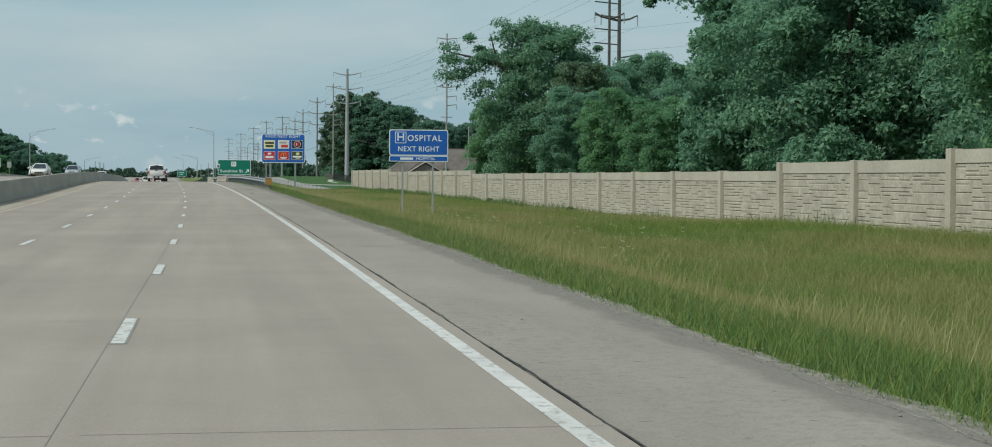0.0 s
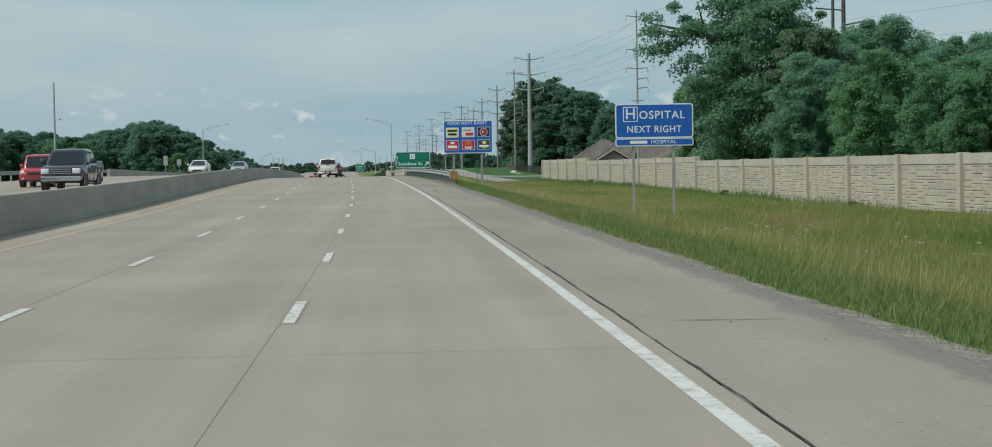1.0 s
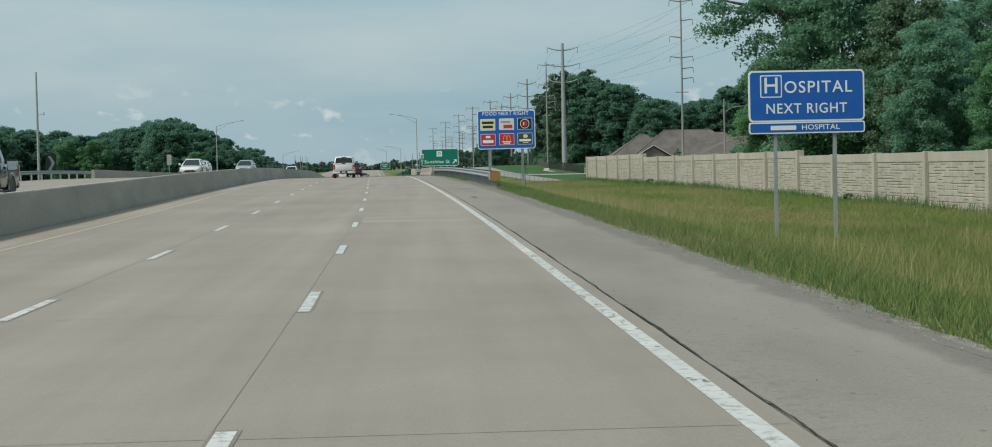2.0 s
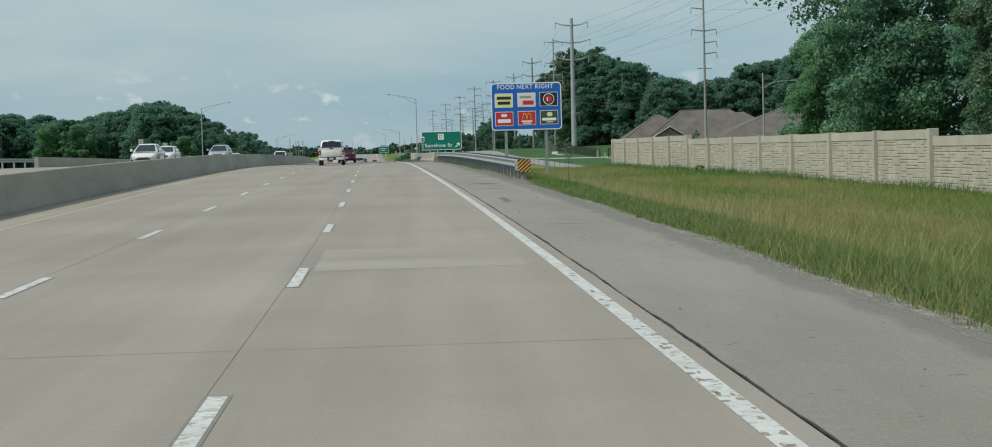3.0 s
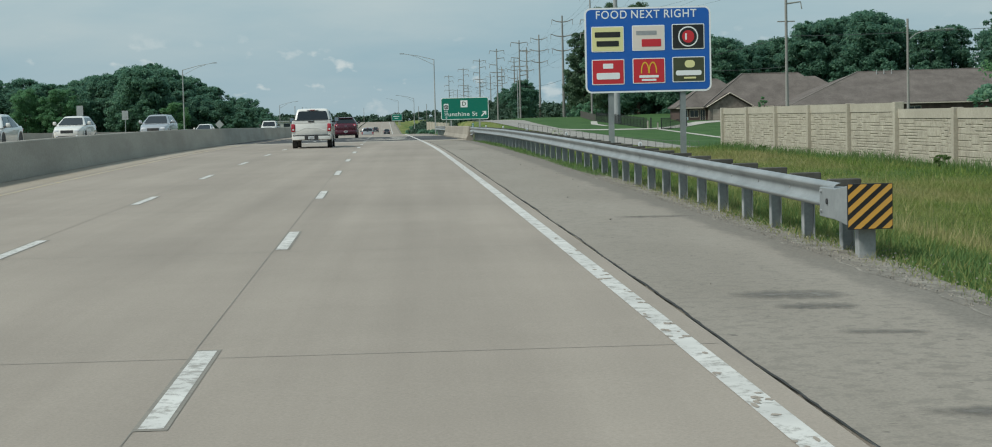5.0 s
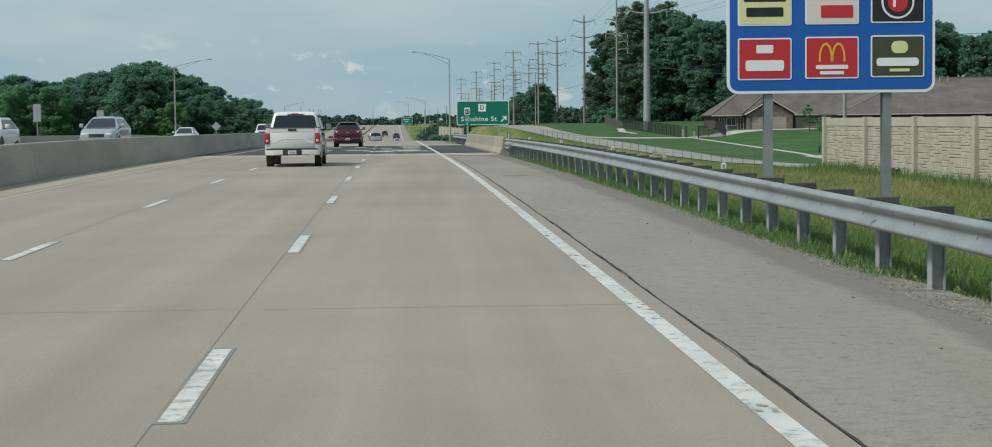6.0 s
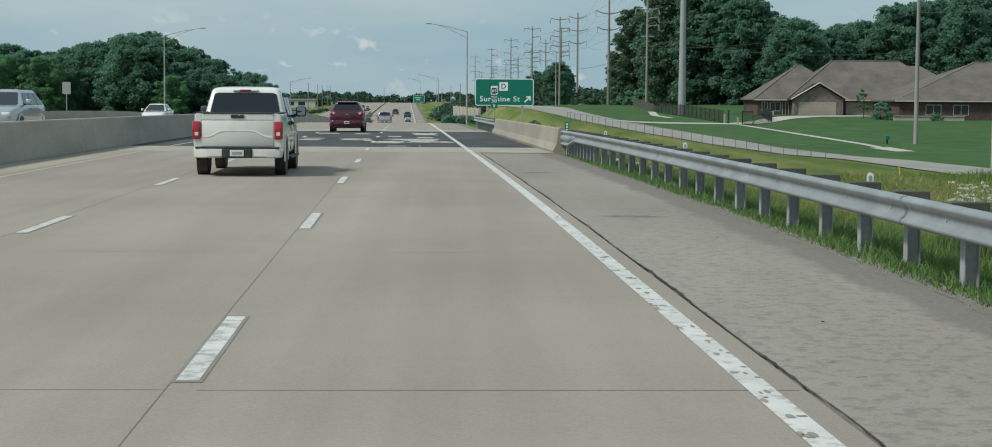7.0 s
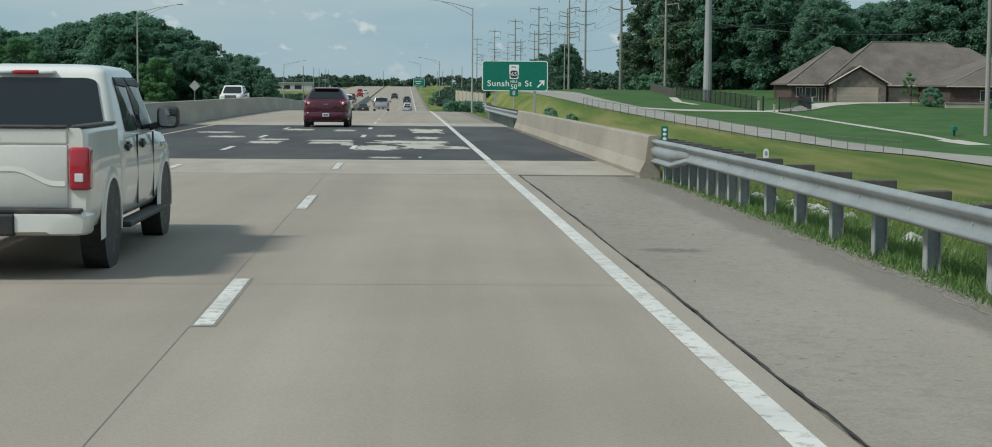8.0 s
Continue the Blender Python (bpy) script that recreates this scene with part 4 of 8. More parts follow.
def rounded(w, h, r, y0, y1, cx=0.0, cz=0.0, seg=6):
    """An upright rounded plate facing -y."""
    bm = bmesh.new()
    pts = []
    for sx, sz, a0 in ((1, 1, 0), (-1, 1, 90), (-1, -1, 180), (1, -1, 270)):
        for i in range(seg + 1):
            a = radians(a0 + 90 * i / seg)
            pts.append((cx + sx * (w / 2 - r) + r * math.cos(a), cz + sz * (h / 2 - r) + r * math.sin(a)))
    f = bm.faces.new([bm.verts.new((x, y0, z)) for x, z in pts])
    g = bmesh.ops.extrude_face_region(bm, geom=[f])
    bmesh.ops.translate(bm, verts=[v for v in g["geom"] if isinstance(v, bmesh.types.BMVert)], vec=(0, y1 - y0, 0))
    bmesh.ops.recalc_face_normals(bm, faces=bm.faces)
    return bm


FACE = lambda x, y, z: pose(x, y, z, 90, 0, 0)

# hospital sign: two panels on two steel posts
_sx, _sy = 12.49, 101.06
hosp = empty("hospital_sign", pose(_sx, _sy, 0.127) @ Matrix.Diagonal((0.949, 1, 0.9746, 1)), "blue hospital guide sign with white letters on two posts", "road sign")
for dx in (-0.95, 0.86):
    g = float(GZ(_sx + dx, _sy))
    part("sign_post", boxes(((dx - 0.05, 0.05, g - 0.5), (dx + 0.05, 0.062, 4.4)), ((dx - 0.05, 0.14, g - 0.5), (dx + 0.05, 0.152, 4.4)), ((dx - 0.006, 0.062, g - 0.5), (dx + 0.006, 0.14, 4.4))), M_GALV_DULL, hosp)
main = part("main_panel", rounded(3.53, 1.50, 0.13, 0.0, 0.035, 0, 3.87), M_SIGN_WHITE, hosp)
part("blue_field", rounded(3.43, 1.40, 0.10, -0.004, 0.0, 0, 3.87), M_SIGN_BLUE, main)
sub = part("name_panel", rounded(3.53, 0.34, 0.07, 0.0, 0.035, 0, 2.94), M_SIGN_WHITE, hosp)
part("blue_field", rounded(3.45, 0.26, 0.05, -0.004, 0.0, 0, 2.94), M_SIGN_BLUE, sub)
part("letter_box", rounded(0.66, 0.66, 0.04, -0.008, -0.004, -1.08, 4.16), M_SIGN_WHITE, main)
part("letter_box_field", rounded(0.59, 0.59, 0.03, -0.011, -0.008, -1.08, 4.16), M_SIGN_BLUE, main)
words("H", 0.46, M_SIGN_WHITE, main, FACE(-1.08, -0.014, 4.16), width=0.40)
words("OSPITAL", 0.34, M_SIGN_WHITE, main, FACE(0.36, -0.008, 4.11), width=2.06, spacing=1.15)
words("NEXT RIGHT", 0.29, M_SIGN_WHITE, main, FACE(0.0, -0.008, 3.49), width=2.46, spacing=1.12)
part("name_bar", rounded(0.78, 0.13, 0.02, -0.008, -0.004, -0.72, 2.94), M_SIGN_WHITE, sub)
words("HOSPITAL", 0.15, M_SIGN_WHITE, sub, FACE(0.42, -0.008, 2.94), width=1.15)

# food sign with six business panels
_sx, _sy = 8.66, 186.2
food = empty("food_sign", pose(_sx, _sy, 0.431, 0, 0, -1) @ Matrix.Diagonal((0.881, 1, 0.898, 1)), "large blue food services sign with six business panels", "road sign")
for dx in (-1.55, 1.42):
    g = float(GZ(_sx + dx, _sy))
    part("sign_post", boxes(((dx - 0.11, 0.05, g - 1.1), (dx + 0.11, 0.065, 6.3)), ((dx - 0.11, 0.26, g - 1.1), (dx + 0.11, 0.275, 6.3)), ((dx - 0.008, 0.065, g - 1.1), (dx + 0.008, 0.26, 6.3))), M_GALV, food)
fm = part("panel", rounded(5.2, 3.42, 0.26, 0.0, 0.045, 0, 5.05), M_SIGN_WHITE, food)
part("blue_field", rounded(5.06, 3.28, 0.20, -0.004, 0.0, 0, 5.05), M_SIGN_BLUE, fm)
words("FOOD NEXT RIGHT", 0.32, M_SIGN_WHITE, fm, FACE(-0.05, -0.008, 6.46), width=4.14, spacing=1.15)
for dz in (-0.6, 0.9):
    part("stringer", boxes(((-2.4, 0.046, 5.05 + dz - 0.05), (2.4, 0.052, 5.05 + dz + 0.05))), M_ALU, fm)


def business(cx, cz, field, label, shapes):
    p = part("business_panel", rounded(1.34, 1.02, 0.05, -0.014, -0.005, cx, cz), M_SIGN_WHITE, food, label)
    part("field", rounded(1.27, 0.95, 0.03, -0.018, -0.014, cx, cz), field, p)
    for mat, sx, sz, w, h, r in shapes:
        part("emblem", rounded(w, h, min(r, w / 2 - 1e-3, h / 2 - 1e-3), -0.022 - 0.003 * (shapes.index((mat, sx, sz, w, h, r)) % 4), -0.018, cx + sx, cz + sz), mat, p)


K, W_, R_, Y_ = M_SIGN_BLACK, M_SIGN_WHITE, M_SIGN_RED, M_SIGN_YELLOW
business(-1.66, 5.50, M_SIGN_CREAM, "pale yellow panel with black bars", [(K, 0, 0.18, 1.05, 0.22, 0.03), (K, 0, -0.18, 0.92, 0.22, 0.03)])
business(0.02, 5.52, M_SIGN_PALE, "pale panel with grey and red bars", [(M_ALU, -0.08, 0.2, 0.85, 0.17, 0.03), (R_, 0.12, -0.2, 0.8, 0.3, 0.03)])
business(1.66, 5.54, K, "black panel with a round red and white emblem", [(W_, 0, 0, 0.82, 0.82, 0.40), (K, 0, 0, 0.72, 0.72, 0.355), (R_, 0, 0, 0.50, 0.50, 0.24), (W_, -0.09, 0, 0.07, 0.26, 0.02), (W_, 0.09, 0, 0.07, 0.26, 0.02)])
business(-1.66, 4.18, R_, "red panel with pale plain shapes", [(W_, 0, 0.24, 0.42, 0.20, 0.03), (W_, 0, -0.16, 0.96, 0.26, 0.06)])
business(0.02, 4.20, R_, "red panel with two yellow arches", [])
business(1.66, 4.22, M_SIGN_OLIVE, "dark olive panel with pale plain shapes", [(M_SIGN_CREAM, 0.05, 0.22, 0.42, 0.3, 0.14), (W_, 0, -0.14, 1.06, 0.2, 0.08), (M_SIGN_CREAM, 0.05, -0.34, 0.5, 0.07, 0.02)])
bm = bmesh.new()
for s in (-1, 1):
    for i in range(14):
        a0, a1 = math.pi * i / 14, math.pi * (i + 1) / 14
        q = []
        for a, r in ((a0, 1.0), (a1, 1.0), (a1, 0.72), (a0, 0.72)):
            q.append((0.02 + s * 0.16 + 0.175 * r * math.cos(a), -0.024, 4.10 + 0.46 * (1 if r == 1.0 else 0.88) * math.sin(a) ** 0.8 if 0 < a < math.pi else 4.10))
        bm.faces.new([bm.verts.new((x, -0.024, z)) for x, _, z in q])
part("arches", bm, Y_, food)
part("emblem_bar", rounded(0.8, 0.1, 0.02, -0.024, -0.018, 0.02, 3.97), W_, food)
part("emblem_bar", rounded(0.6, 0.08, 0.02, -0.024, -0.018, 0.02, 3.83), W_, food)

# green exit sign
_sx, _sy = 6.47, 379.5
exit_sign = empty("exit_sign", pose(_sx, _sy, 0.0, 0, 0, -1), "green exit guide sign with white lettering and arrow", "road sign")
for dx in (-2.1, 2.2):
    g = float(GZ(_sx + dx, _sy))
    part("sign_post", boxes(((dx - 0.13, 0.06, g - 0.4), (dx + 0.13, 0.30, 5.2)), bevel=0.01), M_GALV_DULL, exit_sign)
em = part("panel", rounded(7.2, 3.32, 0.3, 0.0, 0.06, 0, 4.05), M_SIGN_WHITE, exit_sign)
part("green_field", rounded(7.02, 3.14, 0.24, -0.005, 0.0, 0, 4.05), M_SIGN_GREEN, em)
words("Sunshine St", 0.62, M_SIGN_WHITE, em, FACE(-0.55, -0.012, 3.2), width=4.9, spacing=1.1)
part("route_marker", rounded(1.05, 1.05, 0.04, -0.012, -0.005, -0.1, 4.75), M_SIGN_WHITE, em)
words("D", 0.6, M_SIGN_BLACK, em, FACE(-0.1, -0.018, 4.75))
bm = bmesh.new()
arrow = [(-0.42, -0.30), (0.10, 0.22), (-0.16, 0.22), (-0.16, 0.38), (0.40, 0.40), (0.38, -0.16), (0.22, -0.16), (0.22, 0.10), (-0.30, -0.42)]
bm.faces.new([bm.verts.new((2.85 + x, -0.012, 3.2 + z)) for x, z in arrow])
part("arrow", bm, M_SIGN_WHITE, em)

# mile marker in front of it, small green marker and delineators on the rail
mm = empty("mile_marker", pose(2.45, 281.0, 0, 0, 0, 0), "narrow mile marker sign with route shield on a thin post", "road sign")
part("sign_post", tubes(((0, 0.03, float(GZ(2.45, 281.0)) - 0.3), (0, 0.03, 3.9), 0.03, 0.03), seg=8), M_GALV_DULL, mm)
p = part("shield_panel", rounded(0.44, 0.56, 0.05, 0.0, 0.012, 0, 3.70), M_SIGN_WHITE, mm)
part("shield", rounded(0.36, 0.38, 0.1, -0.004, 0.0, 0, 3.66), M_SIGN_BLACK, p)
words("65", 0.2, M_SIGN_WHITE, p, FACE(0, -0.008, 3.66))
p = part("mile_panel", rounded(0.44, 0.86, 0.05, 0.0, 0.012, 0, 2.97), M_SIGN_GREEN, mm)
words("MILE", 0.12, M_SIGN_WHITE, p, FACE(0, -0.006, 3.28))
words("50", 0.24, M_SIGN_WHITE, p, FACE(0, -0.006, 3.02))
words("0", 0.2, M_SIGN_WHITE, p, FACE(0, -0.006, 2.70))
bm_sign = empty("bridge_marker", pose(3.45, 229.4, 0, 0, 0, 0), "small green marker on a thin post beside the rail", "road sign")
part("sign_post", tubes(((0, 0.02, float(GZ(3.45, 229.4)) - 0.3), (0, 0.02, 2.3), 0.022, 0.022), seg=8), M_GALV_DULL, bm_sign)
p = part("panel", rounded(0.14, 0.42, 0.02, 0, 0.008, 0, 2.13), M_SIGN_GREEN, bm_sign)
for i in range(4):
    part("code_bar", rounded(0.07, 0.05, 0.01, -0.004, 0, 0, 2.27 - 0.09 * i), M_SIGN_WHITE, p)
for y in (163.2, 178.8, 193.9, 207.7, 221.4):
    x = float(RX(y)) + RO + 0.3
    d = empty("delineator", pose(x, y, float(RZ(y))), "white plastic delineator on a rail post", "delineator", "delineators")
    part("blade", rounded(0.085, 0.24, 0.04, 0, 0.006, 0, 0.80), M_SIGN_WHITE, d)
    part("stem", boxes(((-0.02, 0.006, 0.45), (0.02, 0.012, 0.80))), M_SIGN_WHITE, d)
    part("button", rounded(0.04, 0.07, 0.018, -0.004, 0, 0, 0.85), M_ALU, d)


# ---- street lamps ----
def street_lamp(x, y, h, arm, label):
    g = float(GZ(x, y))
    e = empty("street_lamp", pose(x, y, g), label, "street lamp", "street lamps")
    part("pole", tubes(((0, 0, -0.3), (0, 0, h), 0.13, 0.075)), M_GALV_DULL, e)
    part("base", tubes(((0, 0, -0.2), (0, 0, 0.25), 0.24, 0.22)), M_BARRIER, e)
    s = math.copysign(1, arm)
    top = h + 0.2 * abs(arm)
    part("arm", tubes(((0, 0, h - 0.05), (arm * 0.5, 0, h + 0.12 * abs(arm)), 0.05, 0.045), ((arm * 0.5, 0, h + 0.12 * abs(arm)), (arm, 0, top), 0.045, 0.035), ((0, 0, h - 0.9), (arm * 0.5, 0, h + 0.12 * abs(arm) - 0.25), 0.04, 0.03), ((arm * 0.5, 0, h + 0.12 * abs(arm) - 0.25), (arm * 0.75, 0, h + 0.15 * abs(arm)), 0.03, 0.03), seg=6), M_GALV_DULL, e)
    bm = bmesh.new()
    box(bm, (arm - 0.15 * s, -0.14, top - 0.06), (arm + 0.55 * s, 0.14, top + 0.08), 0.03)
    part("lamp_head", bm, M_GALV, e)
    return e


street_lamp(2.1, 400, 12.84, -5.0, "tall grey street lamp with a long truss arm")
street_lamp(-3.0, 640, 11.2, -5.0, "distant grey street lamp with a long arm")
street_lamp(-12.0, 900, 11.2, -5.0, "distant grey street lamp with a long arm")
street_lamp(-40.0, 409, 13.2, 5.2, "grey street lamp beyond the opposite lanes")
street_lamp(-44.0, 640, 10.5, 5.2, "distant grey street lamp beyond the opposite lanes")


# ---- trees ----
def leaf_cloud(rng, centres, radii, per, size, flat=1.0):
    """Small bent leaves in many clumps, as one mesh: most sit on the upper skin of a clump and face up and outwards."""
    c = np.repeat(np.asarray(centres, float), per, axis=0)
    r = np.repeat(np.asarray(radii, float), per)
    n = len(c)
    d = rng.normal(size=(n, 3))
    d /= np.linalg.norm(d, axis=1)[:, None]
    d[:, 2] = np.where(rng.random(n) < 0.68, np.abs(d[:, 2]), d[:, 2])
    p = c + d * np.array([1, 1, flat]) * (r * (0.25 + 0.85 * rng.random(n) ** 0.55))[:, None]
    nrm = d * 0.55 + rng.normal(size=(n, 3)) * 0.55 + np.array([0, 0, 0.30])
    nrm /= np.linalg.norm(nrm, axis=1)[:, None]
    u = np.cross(nrm, rng.normal(size=(n, 3)))
    u /= np.linalg.norm(u, axis=1)[:, None]
    w = np.cross(nrm, u)
    s = size * (0.55 + 0.9 * rng.random(n))
    a, b = u * s[:, None], w * (s * 0.5)[:, None]
    bend = nrm * (s * 0.2)[:, None]
    v = np.stack([p - a - bend, p + b, p + a - bend, p - b], 1).reshape(-1, 3)
    i = np.arange(n)[:, None] * 4
    f = np.concatenate([i + np.array([[0, 1, 2]]), i + np.array([[0, 2, 3]])])
    return v, f


def fast_mesh(name, v, f, material):
    me = bpy.data.meshes.new(name)
    k = f.shape[1]
    me.vertices.add(len(v))
    me.vertices.foreach_set("co", np.asarray(v, np.float32).ravel())
    me.loops.add(f.size)
    me.loops.foreach_set("vertex_index", f.astype(np.int32).ravel())
    me.polygons.add(len(f))
    me.polygons.foreach_set("loop_start", np.arange(0, f.size, k, dtype=np.int32))
    me.polygons.foreach_set("loop_total", np.full(len(f), k, np.int32))
    me.materials.append(material)
    me.update()
    me.validate()
    return me


def crown_shape(rng, n, h, base, rad, shape):
    """Clump centres of an uneven crown: most in lobes about the limbs, some filling the space between, a few twigs reaching past the outline."""
    def reach(t):
        if shape == "cone":
            return (1 - t) ** 0.75 + 0.06
        if shape == "column":
            return (math.sin(math.pi * min(0.08 + 0.90 * t, 1)) ** 0.45) * 0.8 + 0.08
        return math.sqrt(max(0.0, 1 - (2 * (t * 0.88 + 0.10) - 1) ** 2)) * 0.9 + 0.06

    out, rr, lobes = [], [], []
    m = max(8, n // 6)
    for j in range(m):
        t = min(max((j + rng.uniform(0.1, 0.9)) / m, 0.02), 0.98)
        k = reach(t)
        a = 2.4 * j + rng.normal() * 0.5
        q = rng.uniform(0.35, 0.95) * rng.choice([0.85, 1.0, 1.0, 1.12])
        size = rad * rng.uniform(0.22, 0.42) * (0.6 + 0.4 * k)
        lobes.append((math.cos(a) * rad * k * q, math.sin(a) * rad * k * q, base + (h - base) * t, size))
    for i in range(n):
        d = rng.normal(size=3)
        d /= np.linalg.norm(d)
        if i % 4 == 3:
            t, a = rng.uniform(0.03, 0.93), rng.uniform(0, 6.283)
            q = rad * reach(t) * rng.uniform(0.2, 0.88) ** 0.7
            out.append((math.cos(a) * q, math.sin(a) * q, base + (h - base) * t))
            rr.append(rad * rng.uniform(0.14, 0.24))
            continue
        x, y, z, size = lobes[i % m]
        if d[2] < 0 and rng.random() < 0.45:
            d[2] = -d[2]
        k = rng.uniform(0.15, 1.0) ** 0.6
        stray = rng.random() < 0.12
        if stray:
            k = rng.uniform(1.05, 1.4)
        out.append((x + d[0] * size * k, y + d[1] * size * k, min(max(z + d[2] * size * 0.8 * k, base * 0.6), h * 1.03)))
        rr.append(rad * (rng.uniform(0.05, 0.10) if stray else rng.uniform(0.12, 0.22)))
    return out, rr


def make_tree(label, seed, h, rad, base, shape, leaf_mat, clumps, per, size, category="tree"):
    rg = np.random.default_rng(seed)
    e = empty("tree", pose(0, 0, 0), label, category)
    cs, rs = crown_shape(rg, clumps, h * 0.96, base, rad, shape)
    v, f = leaf_cloud(rg, cs, rs, per, size, 0.8)
    ob = new("crown", fast_mesh("crown", v, f, leaf_mat))
    ob.parent = e
    bm = bmesh.new()
    tube(bm, (0, 0, -0.6), (0.1, 0, h * 0.45), 0.035 * h * 0.55, 0.02 * h * 0.5, 8)
    tube(bm, (0.1, 0, h * 0.45), (0.0, 0.1, h * 0.85), 0.02 * h * 0.5, 0.01, 8)
    part("trunk", bm, M_BARK, e)
    for i in sorted(range(len(cs)), key=lambda i: -rs[i])[:5]:
        bm = bmesh.new()
        x, y, z = cs[i]
        z0 = max(base * 0.7, z - 0.45 * math.hypot(x, y) - 0.8)
        mid = (x * 0.45, y * 0.45, z0 + (z - z0) * 0.35)
        tube(bm, (0.05, 0, min(z0, h * 0.7)), mid, 0.011 * h * 0.6, 0.007 * h * 0.6, 6)
        tube(bm, mid, (x, y, z), 0.007 * h * 0.6, 0.015, 6)
        part("limb", bm, M_BARK, e)
    return e


def place(src, rows, group):
    """Set copies of a tree at (x, y, scale, turn)."""
    tagged(src, group=group)
    for i, (x, y, s, r) in enumerate(rows):
        z = float(GZ(x, y)) - 0.1
        m = pose(x, y, z, 0, 0, r)
        if i == 0:
            src.scale = (s, s, s)
            src.matrix_basis = m @ Matrix.Scale(s, 4)
            t = src
        else:
            old = src.matrix_basis.copy()
            src.matrix_basis = Matrix.Scale(s, 4)
            t = copy_thing(src, m)
            src.matrix_basis = old


oak = make_tree("tall broad-leaved tree with dense dark green crown", 1, 16.0, 6.2, 1.2, "round", M_LEAF, 320, 300, 0.125)
oak_b = make_tree("spreading broad-leaved tree with uneven green crown", 2, 15.0, 6.6, 1.6, "round", M_LEAF_DARK, 260, 110, 0.24)
dark = make_tree("dense dark green tree reaching to the ground", 3, 15.5, 5.6, 0.5, "column", M_LEAF, 340, 300, 0.125)
light = make_tree("bright green young tree with loose crown", 4, 12.0, 4.4, 0.5, "column", M_LEAF_LIGHT, 240, 230, 0.115)
conifer = make_tree("tall dark conifer with a pointed top", 5, 21.0, 5.0, 1.0, "column", M_LEAF_CEDAR, 280, 120, 0.22)
bush = make_tree("low leafy green bush in the grass", 6, 3.2, 2.2, 0.2, "round", M_LEAF, 34, 90, 0.17, "bush")

# the large tree behind the wall, with a long limb reaching out over it
big = make_tree("very large old tree with a dense dark crown", 7, 17.0, 7.1, 1.0, "round", M_LEAF_OLD, 380, 260, 0.15)
rg = np.random.default_rng(77)
limb_c = [(-6.0 - 0.37 * i + rg.uniform(-0.6, 0.6), rg.uniform(-1.6, 1.6), 14.6 + rg.uniform(-2.9, 1.6) - 0.012 * i * i) for i in range(13)] + [(rg.uniform(-5, 0), rg.uniform(-2, 2), rg.uniform(15.0, 17.0)) for _ in range(7)]
v, f = leaf_cloud(rg, limb_c, [rg.uniform(0.7, 1.3) for _ in limb_c], 260, 0.15, 0.8)
ob = new("limb_foliage", fast_mesh("limb_foliage", v, f, M_LEAF_OLD))
ob.parent = big
part("long_limb", tubes(((0, 0, 9), (-5, 0, 13), 0.3, 0.2), ((-5, 0, 13), (-10.3, 0.2, 14.2), 0.2, 0.05), ((-6, 0, 13.2), (-8.5, 1, 11.2), 0.1, 0.03), ((-5, 0, 13.1), (-6, -1, 16), 0.12, 0.03), seg=7), M_BARK, big)
place(big, [(41.8, 210, 1.2, 0)], "")
place(dark, [(31.3, 149, 0.6, 20), (29.8, 80, 1.05, 140), (30.8, 96, 1.1, 40), (33.3, 112, 0.5, 250), (37.3, 165, 0.62, 60), (35.8, 72, 1.1, 200), (39.8, 96, 1.2, 10)], "trees behind the wall")
cedar = make_tree("dense dark cedar reaching to the ground behind the wall", 15, 15.5, 5.0, 0.4, "column", M_LEAF_CEDAR, 190, 220, 0.16)
place(cedar, [(40.5, 183, 0.92, 300)], "")
place(oak, [(32.8, 88, 1.0, 0), (34.6, 104, 0.85, 90), (35.8, 124, 0.50, 190), (33.8, 65, 1.0, 250), (39.8, 140, 0.62, 45), (46, 197, 0.9, 120), (52, 200, 1.0, 30)], "trees behind the wall")
place(light, [(28.0, 56, 1.0, 0), (30.8, 118, 0.62, 100), (31.0, 130, 0.72, 200), (29.3, 107, 0.55, 20), (33.5, 142, 0.66, 300), (-96, 574, 1.3, 10), (-106, 577, 1.3, 70), (-66, 575, 1.0, 20), (37.0, 222, 0.95, 60), (28.0, 49, 1.0, 150)], "trees behind the wall")
# wooded edge beyond the opposite lanes, behind the house and along the local road
rg = random.Random(3)
rows_a, rows_b, rows_c = [], [], []
for row, (y0, lift) in enumerate(((588, 0.98), (606, 1.06), (628, 1.10))):
    for k in range(22):
        x = -42.5 - 5.6 * k - rg.uniform(0, 3) - 1.5 * row
        y = y0 + rg.uniform(-7, 7)
        top = float(np.interp(x, [-160, -130, -120, -111, -103, -92, -82, -78, -70, -65, -59, -53, -48, -43], [17, 17, 15.2, 14.2, 15.6, 16.2, 18.2, 18.6, 15.2, 12.4, 9.6, 8.4, 7.0, 4.6]))
        s = (top - float(GZ(x, y))) / 15.3 * lift * rg.uniform(0.84, 1.04)
        (rows_a, rows_b, rows_c)[(k + row) % 3].append((x, y, s, rg.uniform(0, 360)))
